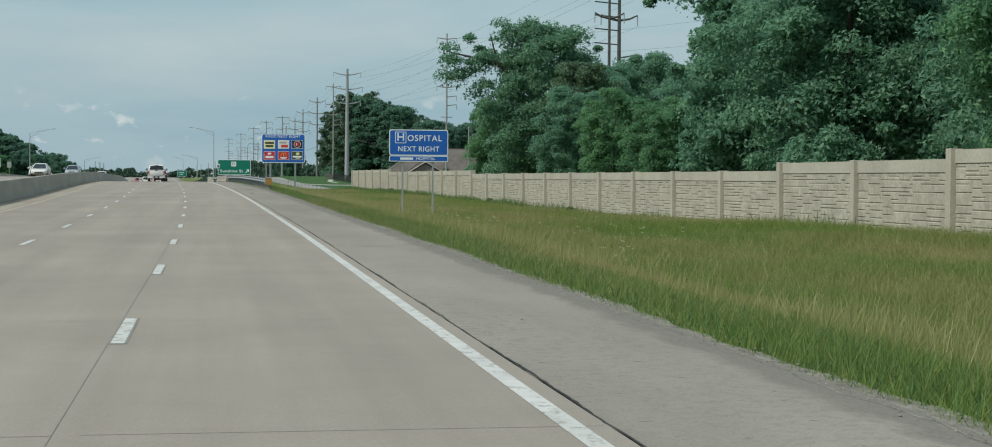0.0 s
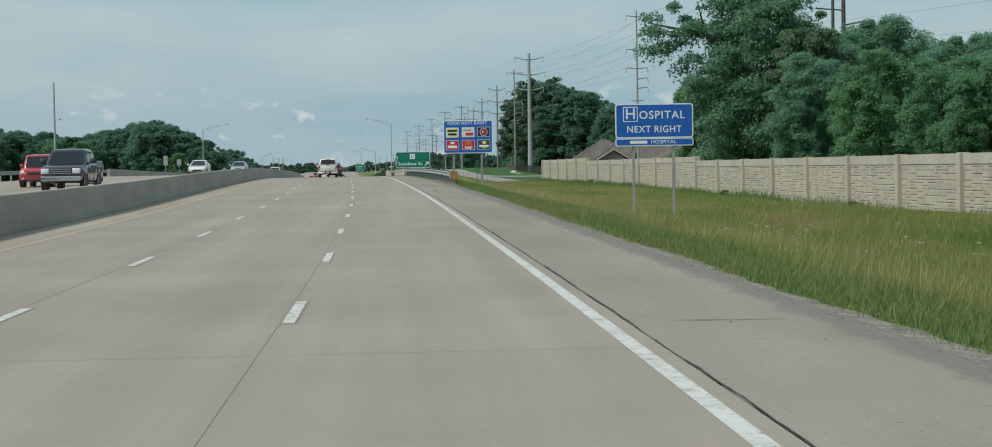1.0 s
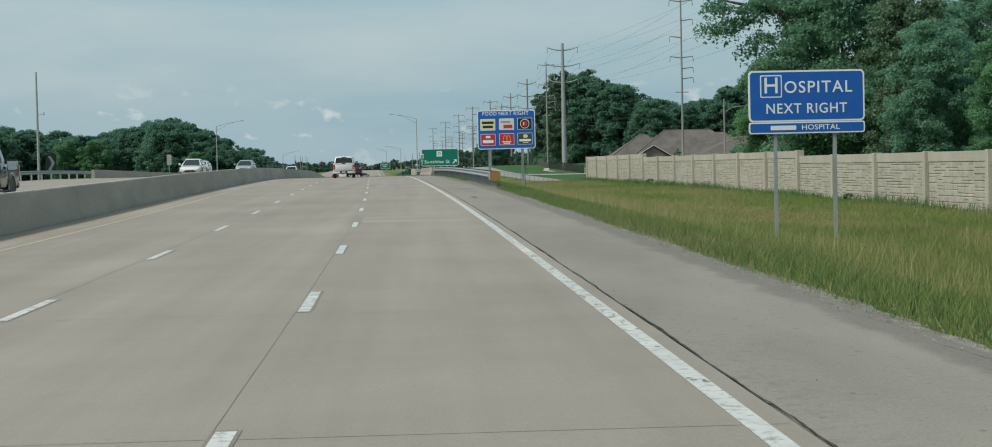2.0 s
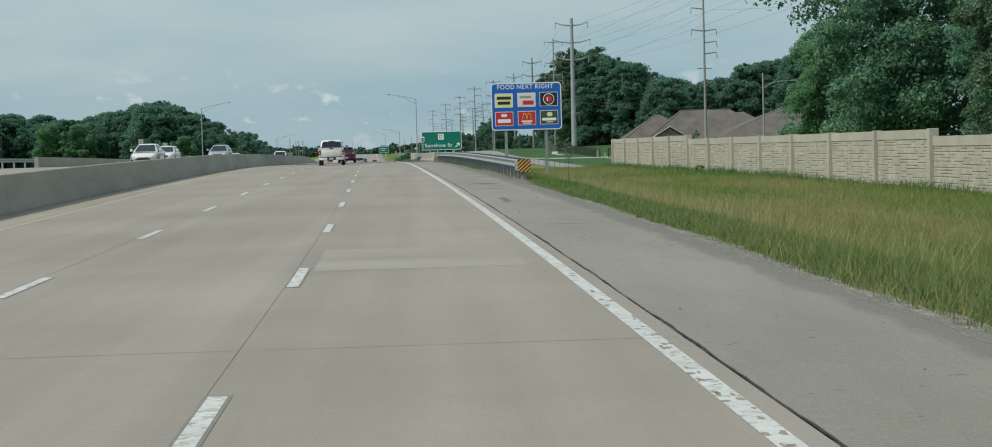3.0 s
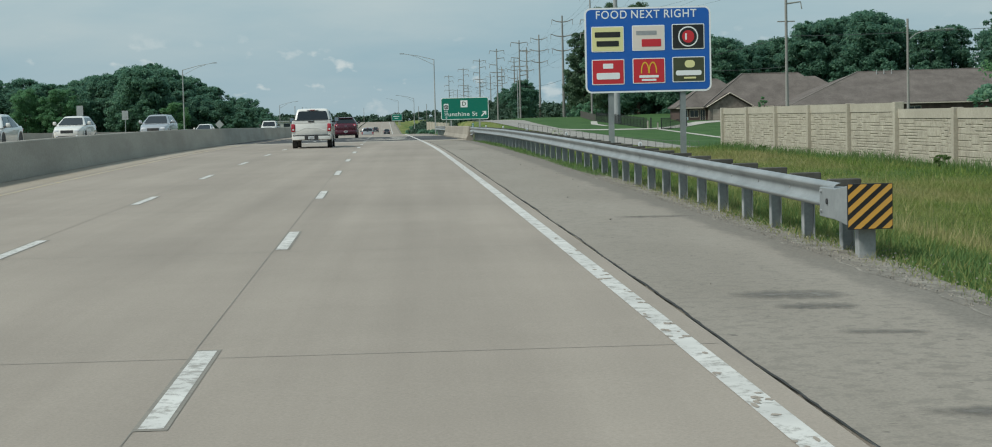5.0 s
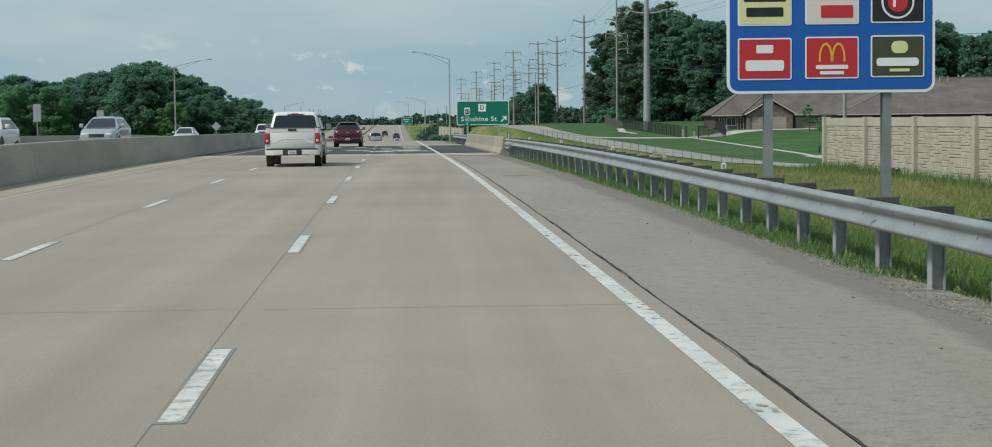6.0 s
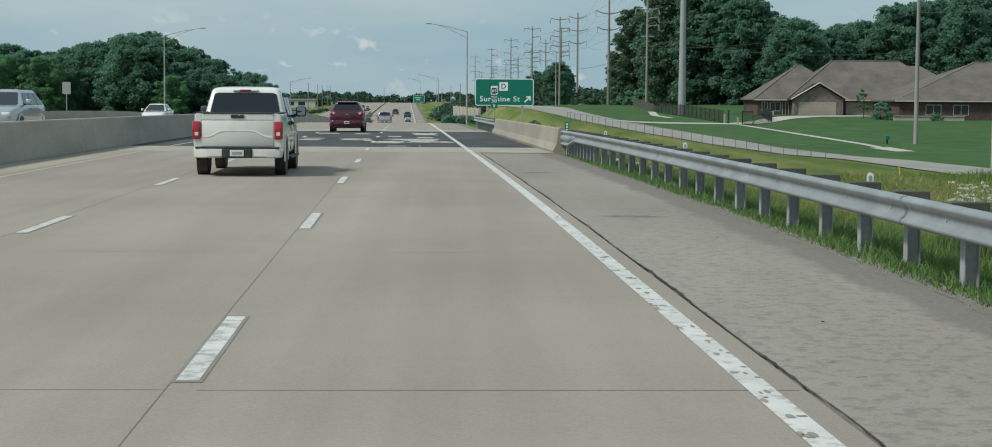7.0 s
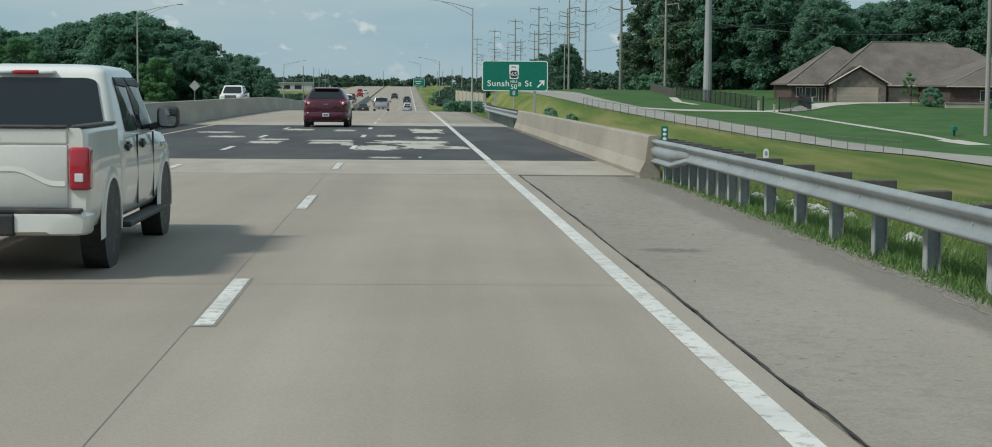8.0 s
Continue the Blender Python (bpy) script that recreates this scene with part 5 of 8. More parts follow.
for x, y, top in ((46, 482, 23.5), (53, 474, 19.6), (60, 468, 15.3), (67, 474, 13.8), (46, 512, 25), (57, 498, 21), (66, 490, 16.6), (71, 482, 14.4), (82, 478, 18.8), (93, 472, 21), (104, 466, 16.5), (118, 458, 20), (76, 500, 15.8), (98, 492, 22), (56, 512, 22), (112, 440, 17), (124, 420, 18), (88, 500, 20), (63.5, 482, 14.8), (69, 497, 15.4), (74.5, 490, 14.6), (79, 486, 16.8), (86.5, 482, 19), (63, 502, 17), (79, 506, 17.4), (91, 488, 20.5), (50, 488, 21), (71.5, 512, 16.4), (99, 478, 19), (110, 470, 17)):
    (rows_a, rows_b, rows_c)[int(x) % 3].append((x, y, top / 15.2 * rg.uniform(0.94, 1.0), rg.uniform(0, 360)))
for x, y, s in ((30, 640, 0.8), (34, 680, 0.8), (30, 730, 0.75), (40, 760, 0.8), (34, 820, 0.75), (46, 600, 0.85), (41, 575, 0.8), (36, 900, 0.8), (50, 650, 0.9), (64, 700, 0.7)):
    (rows_b, rows_c)[int(y) % 2].append((x, y, s, rg.uniform(0, 360)))
place(oak_b, rows_a, "wooded edge")
oak_c = make_tree("broad-leaved tree in a dense wooded edge", 8, 15.0, 5.6, 0.8, "round", M_LEAF_DARK, 250, 110, 0.24)
place(oak_c, rows_b, "wooded edge")
oak_d = make_tree("dark broad-leaved tree in a dense wooded edge", 9, 15.5, 5.2, 0.5, "column", M_LEAF_DARK, 250, 110, 0.24)
place(oak_d, rows_c, "wooded edge")
place(conifer, [(40.5, 486, 1.16, 0), (47, 494, 1.18, 90), (53, 484, 0.95, 200), (39, 530, 1.0, 40), (42, 572, 0.85, 10), (59, 486, 0.80, 140), (49, 540, 1.2, 30)], "conifers by the local road")
place(bush, [(59.4, 403, 0.8, 0), (36.5, 230, 1.1, 50), (37.5, 500, 1.1, 0), (37, 515, 1.0, 90), (38, 533, 1.2, 0), (66.0, 400.2, 0.4, 30), (9.5, 335, 0.3, 20), (8.5, 350, 0.4, 70), (9.5, 365, 0.45, 0), (11, 356, 0.4, 0), (7.5, 342, 0.3, 0)], "bushes")
bushes_near = make_tree("low green shrub at the foot of the wall", 12, 1.3, 0.7, 0.05, "round", M_BLADE_GREEN, 44, 110, 0.055, "bush")
place(bushes_near, [(20.6, 190, 0.5, 0), (20.0, 222, 0.4, 90), (20.9, 180, 0.35, 10), (21.8, 132, 0.4, 0), (21.9, 104, 0.35, 0)], "wall shrubs")


def tall_weed(x, y, h, seed):
    """A thin upright stem with short twigs and small pale leaves gathered near its top."""
    rg = np.random.default_rng(seed)
    e = empty("sapling", pose(x, y, float(GZ(x, y))), "thin young sapling with pale leaves in tall grass", "sapling")
    part("stem", tubes(((0, 0, -0.1), (0.02, 0, h * 0.55), 0.011, 0.008), ((0.02, 0, h * 0.55), (0.0, 0.01, h * 0.97), 0.008, 0.004), seg=6), M_BARK, e)
    cs = []
    for i in range(17):
        z = h * (0.50 + 0.47 * i / 16)
        r = 0.06 + 0.15 * math.sin(math.pi * min(1, 0.15 + 0.85 * i / 16))
        a = 2.4 * i
        tip = (math.cos(a) * r, math.sin(a) * r, z + 0.06)
        part("twig", tubes(((0.01, 0, z - 0.03), tip, 0.004, 0.002), seg=4), M_BARK, e)
        cs += [tip, (tip[0] * 0.6, tip[1] * 0.6, z + 0.03)]
    v, f = leaf_cloud(rg, cs, [0.06] * len(cs), 8, 0.028, 0.8)
    ob = new("leaves", fast_mesh("leaves", v, f, M_LEAF_LIGHT))
    ob.parent = e


tall_weed(7.0, 140.2, 1.82, 13)
yard = make_tree("small slender yard tree with light leaves", 14, 4.2, 1.0, 1.2, "column", M_LEAF_LIGHT, 26, 60, 0.13)
place(yard, [(57.3, 405, 1.1, 0)], "yard trees")


# ---- tall grass and weeds on the verge ----
def blades(seed, n, area, h0, h1, w, lean=0.35, band=None, tri=False):
    rg = np.random.default_rng(seed)
    y = rg.uniform(area[2], area[3], n)
    o = area[0] + (area[1] - area[0]) * rg.random(n)
    x = RX(y) + o
    patch = 0.5 + 0.5 * np.sin(x * 0.55 + 2.1 * np.sin(y * 0.11)) * np.sin(y * 0.21 + np.sin(x * 0.4))
    keep = x < np.where(y < 237, WX(y) - 0.25, 22.8)
    if band:
        keep &= (rg.random(n) < np.exp(-((o - band[0]) / band[1]) ** 2) * (0.25 + 0.75 * patch))
    x, y, o, patch = x[keep], y[keep], o[keep], patch[keep]
    n = len(x)
    z = GZ(x, y) - 0.03
    h = (h0 + (h1 - h0) * rg.random(n) ** 1.4) * (0.65 + 0.6 * patch) * np.clip((o - area[0]) / 1.0 + 0.35, 0.35, 1)
    a = rg.uniform(0, 2 * np.pi, n)
    ww = w * (0.6 + 0.8 * rg.random(n))
    bx, by = np.cos(a) * ww, np.sin(a) * ww
    la = rg.uniform(0, 2 * np.pi, n)
    lr = lean * h * rg.random(n)
    lx, ly = np.cos(la) * lr + 0.06 * h, np.sin(la) * lr
    base = [np.stack([x - bx, y - by, z], 1), np.stack([x + bx, y + by, z], 1)]
    tip = np.stack([x + lx, y + ly, z + h], 1)
    if tri:
        v = np.stack(base + [tip], 1).reshape(-1, 3)
        f = np.arange(n)[:, None] * 3 + np.array([[0, 1, 2]])
        return v, f
    mid = [np.stack([x + lx * 0.35 + bx * 0.7, y + ly * 0.35 + by * 0.7, z + h * 0.6], 1), np.stack([x + lx * 0.35 - bx * 0.7, y + ly * 0.35 - by * 0.7, z + h * 0.6], 1)]
    v = np.stack(base + mid + [tip], 1).reshape(-1, 3)
    i = np.arange(n)[:, None] * 5
    f = np.concatenate([i + np.array([[0, 1, 2]]), i + np.array([[0, 2, 3]]), i + np.array([[3, 2, 4]])])
    return v, f


def grass(name, label, material, *args, **kw):
    v, f = blades(*args, **kw)
    return tagged(new(name, fast_mesh(name, v, f, material)), label, "grass", kind="stuff")


grass("verge_grass", "fine yellow-green grass on the verge", M_BLADE, 21, 450000, (6.6, 23.2, 12, 110), 0.10, 0.34, 0.0055, lean=1.25, tri=True)
grass("verge_grass", "fine yellow-green grass on the verge", M_BLADE, 22, 280000, (6.6, 24.5, 110, 180), 0.07, 0.25, 0.008, lean=1.25, tri=True)
grass("verge_grass", "rough grass on the slope below the guard rail", M_BLADE, 23, 120000, (7.4, 25.5, 180, 330), 0.10, 0.30, 0.014, lean=1.25, tri=True)
grass("seed_grass", "tall dry straw-coloured seed heads in the grass", M_STRAW, 26, 60000, (8.2, 18, 20, 160), 0.35, 0.72, 0.0055, lean=0.85, band=(11.0, 2.6), tri=True)
grass("seed_grass", "sparse dry seed heads further out in the grass", M_STRAW, 27, 24000, (9, 22, 12, 210), 0.30, 0.62, 0.006, lean=0.85, band=(16, 4), tri=True)
grass("edge_weeds", "fresh green weeds along the shoulder's edge", M_BLADE_GREEN, 24, 70000, (6.68, 9.2, 12, 141), 0.06, 0.26, 0.008, lean=0.9)
grass("edge_weeds", "fresh green weeds round the guard rail posts", M_BLADE_GREEN, 25, 110000, (6.52, 8.9, 168, 232), 0.08, 0.30, 0.010, lean=0.9)
grass("edge_weeds", "fresh green weeds round the guard rail's end", M_BLADE_GREEN, 29, 30000, (7.0, 9.2, 140, 172), 0.06, 0.26, 0.010, lean=0.9)
grass("wall_weeds", "taller green weeds along the foot of the noise wall", M_BLADE_GREEN, 33, 60000, (21.0, 24.2, 60, 236), 0.15, 0.55, 0.012, lean=0.7, band=(23.3, 0.8))
grass("edge_weeds", "rough yellowing weeds along the guard rail", M_BLADE, 28, 36000, (7.1, 9.4, 146, 232), 0.10, 0.36, 0.008, lean=0.8)


def flowers(seed, spots):
    rg = np.random.default_rng(seed)
    cs, rr = [], []
    for x, y, n, s in spots:
        for _ in range(n):
            px, py = x + rg.normal() * s, y + rg.normal() * s * 2
            cs.append((px, py, float(GZ(px, py)) + rg.uniform(0.35, 0.8)))
            rr.append(0.07)
    return leaf_cloud(rg, cs, rr, 9, 0.017, 0.3)


v, f = flowers(31, [(11, 72, 16, 1.2), (14, 60, 18, 1.5), (17.5, 64, 14, 1.2), (10.3, 45, 9, 0.25), (16, 70, 12, 2), (19, 165, 8, 1)])
_fr = np.random.default_rng(32)
_heads = [(5.75 + _fr.normal() * 0.13, 193.4 + _fr.normal() * 0.3, float(GZ(5.8, 193.4)) + _fr.uniform(0.72, 1.08)) for _ in range(44)]
v2, f2 = leaf_cloud(_fr, _heads, [0.055] * 44, 22, 0.016, 0.3)
f = np.concatenate([f, f2 + len(v)])
v = np.concatenate([v, v2])
tagged(new("wild_flowers", fast_mesh("wild_flowers", v, f, M_FLOWER)), "clusters of small white wild flowers in the grass", "flowers", kind="stuff")

grass("tall_weeds", "tall green stalks below a cluster of white flowers", M_BLADE_GREEN, 34, 500, (7.85, 8.55, 192.8, 194.1), 0.6, 1.0, 0.010, lean=0.25)
stake = empty("marker_stake", pose(22.4, 257.6, float(GZ(22.4, 257.6))), "thin pale marker stake with an orange top in the grass", "marker")
part("stake", tubes(((0, 0, -0.3), (0, 0, 0.9), 0.035, 0.03), seg=8), M_SIGN_CREAM, stake)
part("top", tubes(((0, 0, 0.9), (-0.03, 0, 1.25), 0.035, 0.03), seg=8), M_SIGN_AMBER, stake, "orange top of the stake")

# limestone rubble below the rail by the bridge
rg = random.Random(9)
for k in range(44):
    y = rg.uniform(208, 226)
    x = float(RX(y)) + rg.uniform(7.7, 9.2)
    bm = bmesh.new()
    bmesh.ops.create_icosphere(bm, subdivisions=1, radius=rg.uniform(0.09, 0.21))
    for vv in bm.verts:
        vv.co *= rg.uniform(0.75, 1.2)
        vv.co.z *= 0.7
    r = mesh_ob("rubble_stone", bm, M_ROCK)
    r.matrix_world = pose(x, y, float(GZ(x, y)) + 0.09, 0, 0, rg.uniform(0, 360))
    tagged(r, "pale limestone rubble below the guard rail", "stone", "rubble stones")


# ---- power lines ----
def davit_pole(x, y, h, r, material, label, arms=3, reach=2.6):
    g = float(GZ(x, y))
    e = empty("power_pole", pose(x, y, g), label, "power pole", "transmission poles")
    part("shaft", tubes(((0, 0, -0.5), (0, 0, h), r, r * 0.5), seg=12), material, e)
    for k in range(arms):
        z = h - 1.6 - 3.6 * k
        for s in (-1, 1):
            rr = reach * (1.0 + 0.12 * (k == 1))
            arm = part("arm", tubes(((0, 0, z), (s * rr * 0.55, 0, z + 0.2), 0.17, 0.13), ((s * rr * 0.55, 0, z + 0.2), (s * rr, 0, z + 0.7), 0.13, 0.09), seg=7), material, e)
            part("insulator", tubes(((s * rr, 0, z + 0.7), (s * rr, 0, z - 0.6), 0.07, 0.07), seg=7), M_GALV_DULL, arm)
    return e


def wire_run(name, label, pts, sag, radius=0.012):
    cu = bpy.data.curves.new(name, "CURVE")
    cu.dimensions, cu.bevel_depth, cu.bevel_resolution = "3D", radius, 1
    for a, b in zip(pts, pts[1:]):
        a, b = Vector(a), Vector(b)
        sp = cu.splines.new("POLY")
        sp.points.add(12)
        for i in range(13):
            u = i / 12
            p = a.lerp(b, u)
            sp.points[i].co = (p.x, p.y, p.z - sag * 4 * u * (1 - u), 1)
    cu.materials.append(M_WIRE)
    return tagged(new(name, cu), label, "power line", "power lines")


LINE = [(52.6, 216, 30.49), (35.2, 428, 28.29), (35.2, 545, 25.42), (36.8, 655, 26.52), (38.6, 750, 26.66), (40, 865, 26.65), (40, 985, 26.77), (39, 1110, 26.0), (37, 1250, 26.0), (33, 1400, 26.0), (28, 1560, 26.0)]
for i, (x, y, h) in enumerate(LINE):
    if i == 0:
        twin = davit_pole(x, y, h, 0.34, M_POST_WOOD, "tall dark pole braced to its twin above the trees", reach=2.4)
        for z in (23.8, 22.1, 20.4, 18.6):
            part("cross_bar", tubes(((-3.5, -1.3, z + 0.12), (0, 0, z), 0.08, 0.08), seg=6), M_POST_WOOD, twin)
        for z in (16.9, 15.1):
            part("side_arm", tubes(((0, 0, z), (2.5, 0, z + 0.5), 0.1, 0.07), ((2.5, 0, z + 0.5), (2.6, 0, z - 0.7), 0.06, 0.06), seg=6), M_POST_WOOD, twin)
    elif i == 1:
        davit_pole(x, y, h, 0.62, M_POLE_STEEL, "tall pale steel transmission pole with upswept arms", reach=3.4)
    else:
        davit_pole(x, y, h, 0.38, M_POLE_WOOD, "tall transmission pole with three pairs of arms")
for k in range(3):
    for s in (-1, 1):
        wire_run("power_line", "thin sagging power line between tall poles", [(x + s * 2.75, y, float(GZ(x, y)) + h - 2.2 - 3.6 * k) for x, y, h in LINE], 2.2)
LINE2 = [(78, 180, 23.99), (49.5, 351, 33.25), (35.0, 472, 25.69), (24, 540, 19.26), (21, 600, 20.06), (19, 690, 20.58), (16, 800, 21.23), (12, 930, 21.65)]


def line_pole(x, y, h):
    g = float(GZ(x, y))
    e = empty("utility_pole", pose(x, y, g), "weathered wooden utility pole with side arms", "utility pole", "utility poles")
    part("shaft", tubes(((0, 0, -0.5), (0, 0, h), 0.24, 0.13)), M_POLE_WOOD, e)
    k = h / 33.25
    for drop, sides in ((1.2, (-1, 1)), (4.6, (1,)), (7.6, (-1,)), (11.2, (-1, 1)), (13.15, (1,)), (14.95, (1,))):
        z = h - drop * k
        for d in sides:
            arm = part("arm", tubes(((0, 0, z), (d * 2.0, 0, z + 0.25), 0.12, 0.08), seg=6), M_POLE_WOOD, e)
            part("insulator", tubes(((d * 2.0, 0, z + 0.25), (d * 2.15, 0, z - 0.75), 0.07, 0.09), seg=6), M_GALV_DULL, arm)
    part("crossarm", boxes(((-1.2, -0.06, h - 17.4 * k), (1.2, 0.06, h - 17.4 * k + 0.16))), M_POLE_WOOD, e)
    return e


for x, y, h in LINE2:
    line_pole(x, y, h)
for dz, dx in ((1.0, 1.5), (4.4, 1.4), (7.8, 1.4)):
    wire_run("utility_line", "thin utility line between wooden poles", [(x + dx, y, float(GZ(x, y)) + h - dz) for x, y, h in LINE2], 1.6, 0.014)
wire_run("service_line", "dark cable sagging low between poles", [(x, y, float(GZ(x, y)) + h * 0.42) for x, y, h in LINE2], 1.6, 0.03)
wire_run("service_line", "dark cable sagging from the pole towards the house", [(35.2, 428, 12.0), (49.5, 351, 8.5)], 1.0, 0.03)
# lattice-like twin pole seen above the trees
davit_pole(50.7, 213.5, 30.5, 0.26, M_POST_WOOD, "tall dark pole of a twin-pole structure above the trees", arms=3, reach=1.9)
# tall bare pole beyond the opposite lanes, with a mobile mast far off
e = empty("utility_pole", pose(-38.8, 235, float(GZ(-38.8, 235))), "tall bare grey pole beyond the opposite lanes", "utility pole", "utility poles")
part("shaft", tubes(((0, 0, -0.5), (0, 0, 12.6), 0.16, 0.09)), M_GALV_DULL, e)
part("lamp_bracket", tubes(((0, 0, 8.0), (0.7, 0, 8.15), 0.03, 0.03), ((0.7, 0, 8.0), (0.7, 0, 8.3), 0.1, 0.05), seg=6), M_GALV_DULL, e)
e = empty("radio_mast", pose(-136, 1200, float(GZ(-136, 1200))), "distant slim radio mast above the trees", "mast")
part("shaft", tubes(((0, 0, -0.5), (0, 0, 24.5), 0.5, 0.3)), M_GALV_DULL, e)
part("antenna_ring", tubes(((0, 0, 19), (0, 0, 24), 1.1, 1.1), seg=8), M_GALV_DULL, e)
# lamp over the local road
e = empty("street_lamp", pose(40.5, 263, -0.26), "dark wooden pole with a curved lamp arm", "street lamp", "street lamps")
part("pole", tubes(((0, 0, -2.2), (0, 0, 10.2), 0.13, 0.09)), M_POLE_WOOD, e)
part("arm", tubes(((0, 0, 8.4), (0.7, 0, 8.95), 0.035, 0.035), ((0.7, 0, 8.95), (1.5, 0, 9.2), 0.035, 0.035), ((1.5, 0, 9.2), (3.4, 0, 9.3), 0.035, 0.03), seg=6), M_GALV_DULL, e)
part("lamp_head", boxes(((3.2, -0.12, 9.22), (3.85, 0.12, 9.36)), bevel=0.03), M_GALV, e)
e = empty("street_lamp", pose(24.5, 560, float(GZ(24.5, 560))), "distant lamp on a pole beside the local road", "street lamp", "street lamps")
part("pole", tubes(((0, 0, -0.4), (0, 0, 12.5), 0.13, 0.09)), M_GALV_DULL, e)
part("arm", tubes(((0, 0, 11.5), (-3.4, 0, 12.6), 0.04, 0.03), seg=6), M_GALV_DULL, e)
part("lamp_head", boxes(((-4.0, -0.12, 12.55), (-3.3, 0.12, 12.7)), bevel=0.03), M_GALV, e)


# ---- local road, lawn and fence ----
def ribbon(pts, w, dz, material, name, label, category):
    """A band laid on the ground along a line of (x, y) points."""
    vs, fs = [], []
    dense = []
    for (ax, ay), (bx, by) in zip(pts, pts[1:]):
        k = max(2, int(math.hypot(bx - ax, by - ay) / 3))
        dense += [(ax + (bx - ax) * i / k, ay + (by - ay) * i / k) for i in range(k)]
    dense.append(pts[-1])
    for i, (x, y) in enumerate(dense):
        q, p = dense[min(i + 1, len(dense) - 1)], dense[max(i - 1, 0)]
        d = Vector((q[0] - p[0], q[1] - p[1])).normalized()
        for j in range(5):
            o = w * (j / 4 - 0.5)
            xx, yy = x + d.y * o, y - d.x * o
            vs.append((xx, yy, float(GZ(xx, yy)) + dz))
        if i:
            n = len(vs) - 10
            fs += [(n + j, n + j + 1, n + j + 6, n + j + 5) for j in range(4)]
    return tagged(mesh_ob(name, (vs, fs), material), label, category, kind="structure")


ribbon([(37.6, 258), (36.8, 290), (35.4, 312)] + [(float(FX(y)) + 4.3, y) for y in (325, 335, 345, 355, 365, 380, 396, 412, 430, 495, 600, 760, 950)], 6.0, 0.07, M_LOCAL_ROAD, "local_road", "pale local road running behind the wall", "road")
_lx, _ly = np.concatenate([np.arange(7.4, 26, 0.9), np.arange(26, 104, 3.0)]), np.arange(285, 600, 3.0)
_O, _Y = np.meshgrid(_lx, _ly)
_X = _O + FX(_Y)
_Z = GZ(_X, _Y) + 0.045
_w = len(_lx)
lawn = mesh_ob("lawn", (list(zip(_X.ravel().tolist(), _Y.ravel().tolist(), _Z.ravel().tolist())), [(i * _w + j, i * _w + j + 1, (i + 1) * _w + j + 1, (i + 1) * _w + j) for i in range(len(_ly) - 1) for j in range(_w - 1)]), M_LAWN)
tagged(lawn, "smooth mown bright green lawn sloping down from the house", "lawn", kind="structure")
for p in lawn.data.polygons:
    p.use_smooth = True
ribbon([(21.5, 399), (26, 396.5), (31, 394.8), (37.2, 393.8), (41, 397.5), (45.5, 405), (51, 411.5), (61.0, 415.0)], 4.6, 0.09, M_DRIVE, "driveway", "pale concrete driveway leading to the garage", "driveway")
ribbon([(37.6, 391.0), (40.0, 375.5), (42.6, 357), (44.7, 343.0)], 0.95, 0.085, M_DRIVE, "footpath", "narrow pale concrete path across the lawn", "path")
ribbon([(44.2, 345.5), (45.6, 340.5)], 2.4, 0.09, M_DRIVE, "footpath", "small pale concrete apron at the end of a path", "path")
ribbon([(32.3, 442), (30.6, 424), (31.6, 414)], 1.2, 0.085, M_DRIVE, "footpath", "short pale concrete path across the lawn", "path")

# chain-link fence between the grass bank and the local road
chain = tagged(new("chain_link_fence"), "low grey chain-link fence with thin posts", "fence", kind="structure")
fy = [312.4]
while fy[-1] < 400:
    fy.append(fy[-1] + 3.2 / math.hypot(1, float(FX(fy[-1] + 1) - FX(fy[-1] - 1)) / 2))
for y in fy:
    x = float(FX(y))
    g = float(GZ(x, y))
    part("fence_post", tubes(((x, y, g - 0.2), (x, y, g + 1.12), 0.03, 0.03), seg=6), M_FENCE, chain)
for a, b in zip(fy[:-1], fy[1:]):
    rows = []
    for zz, r in ((1.1, 0.022), (0.08, 0.01)):
        rows.append(((float(FX(a)), a, float(GZ(FX(a), a)) + zz), (float(FX(b)), b, float(GZ(FX(b), b)) + zz), r, r))
    part("fence_rail", tubes(*rows, seg=5), M_FENCE, chain)
vs, fs = [], []
for k in range(0, 680):
    y = 313.1 + 0.13 * k
    x = float(FX(y))
    g = float(GZ(x, y))
    for dy in (-0.13 * 5, 0.13 * 5):
        n = len(vs)
        g2 = float(GZ(x, y + dy))
        vs += [(x, y, g + 0.08), (x, y + 0.006, g + 0.08), (x, y + dy + 0.006, g2 + 1.08), (x, y + dy, g2 + 1.08)]
        fs.append((n, n + 1, n + 2, n + 3))
tagged(part("mesh_fabric", (vs, fs), M_FENCE, chain), kind="stuff")

# black iron fence, wooden fence and gate before the house
def fence_run(e, ax, ay, bx, by, h, step=0.2):
    n = int(math.hypot(bx - ax, by - ay) / step)
    for i in range(n + 1):
        x, y = ax + (bx - ax) * i / n, ay + (by - ay) * i / n
        g = float(GZ(x, y))
        r = 0.04 if i % 12 == 0 else 0.013
        part("fence_post" if i % 12 == 0 else "picket", boxes(((x - r, y - r, g - 0.1), (x + r, y + r, g + h + (0.08 if i % 12 == 0 else 0)))), M_IRON, e)
        if i and i % 12 == 0:
            k = i - 12
            px, py = ax + (bx - ax) * k / n, ay + (by - ay) * k / n
            q = float(GZ(px, py))
            for zz in (0.2, h - 0.25):
                part("iron_rail", tubes(((px, py, q + zz), (x, y, g + zz), 0.03, 0.03), seg=4), M_IRON, e)


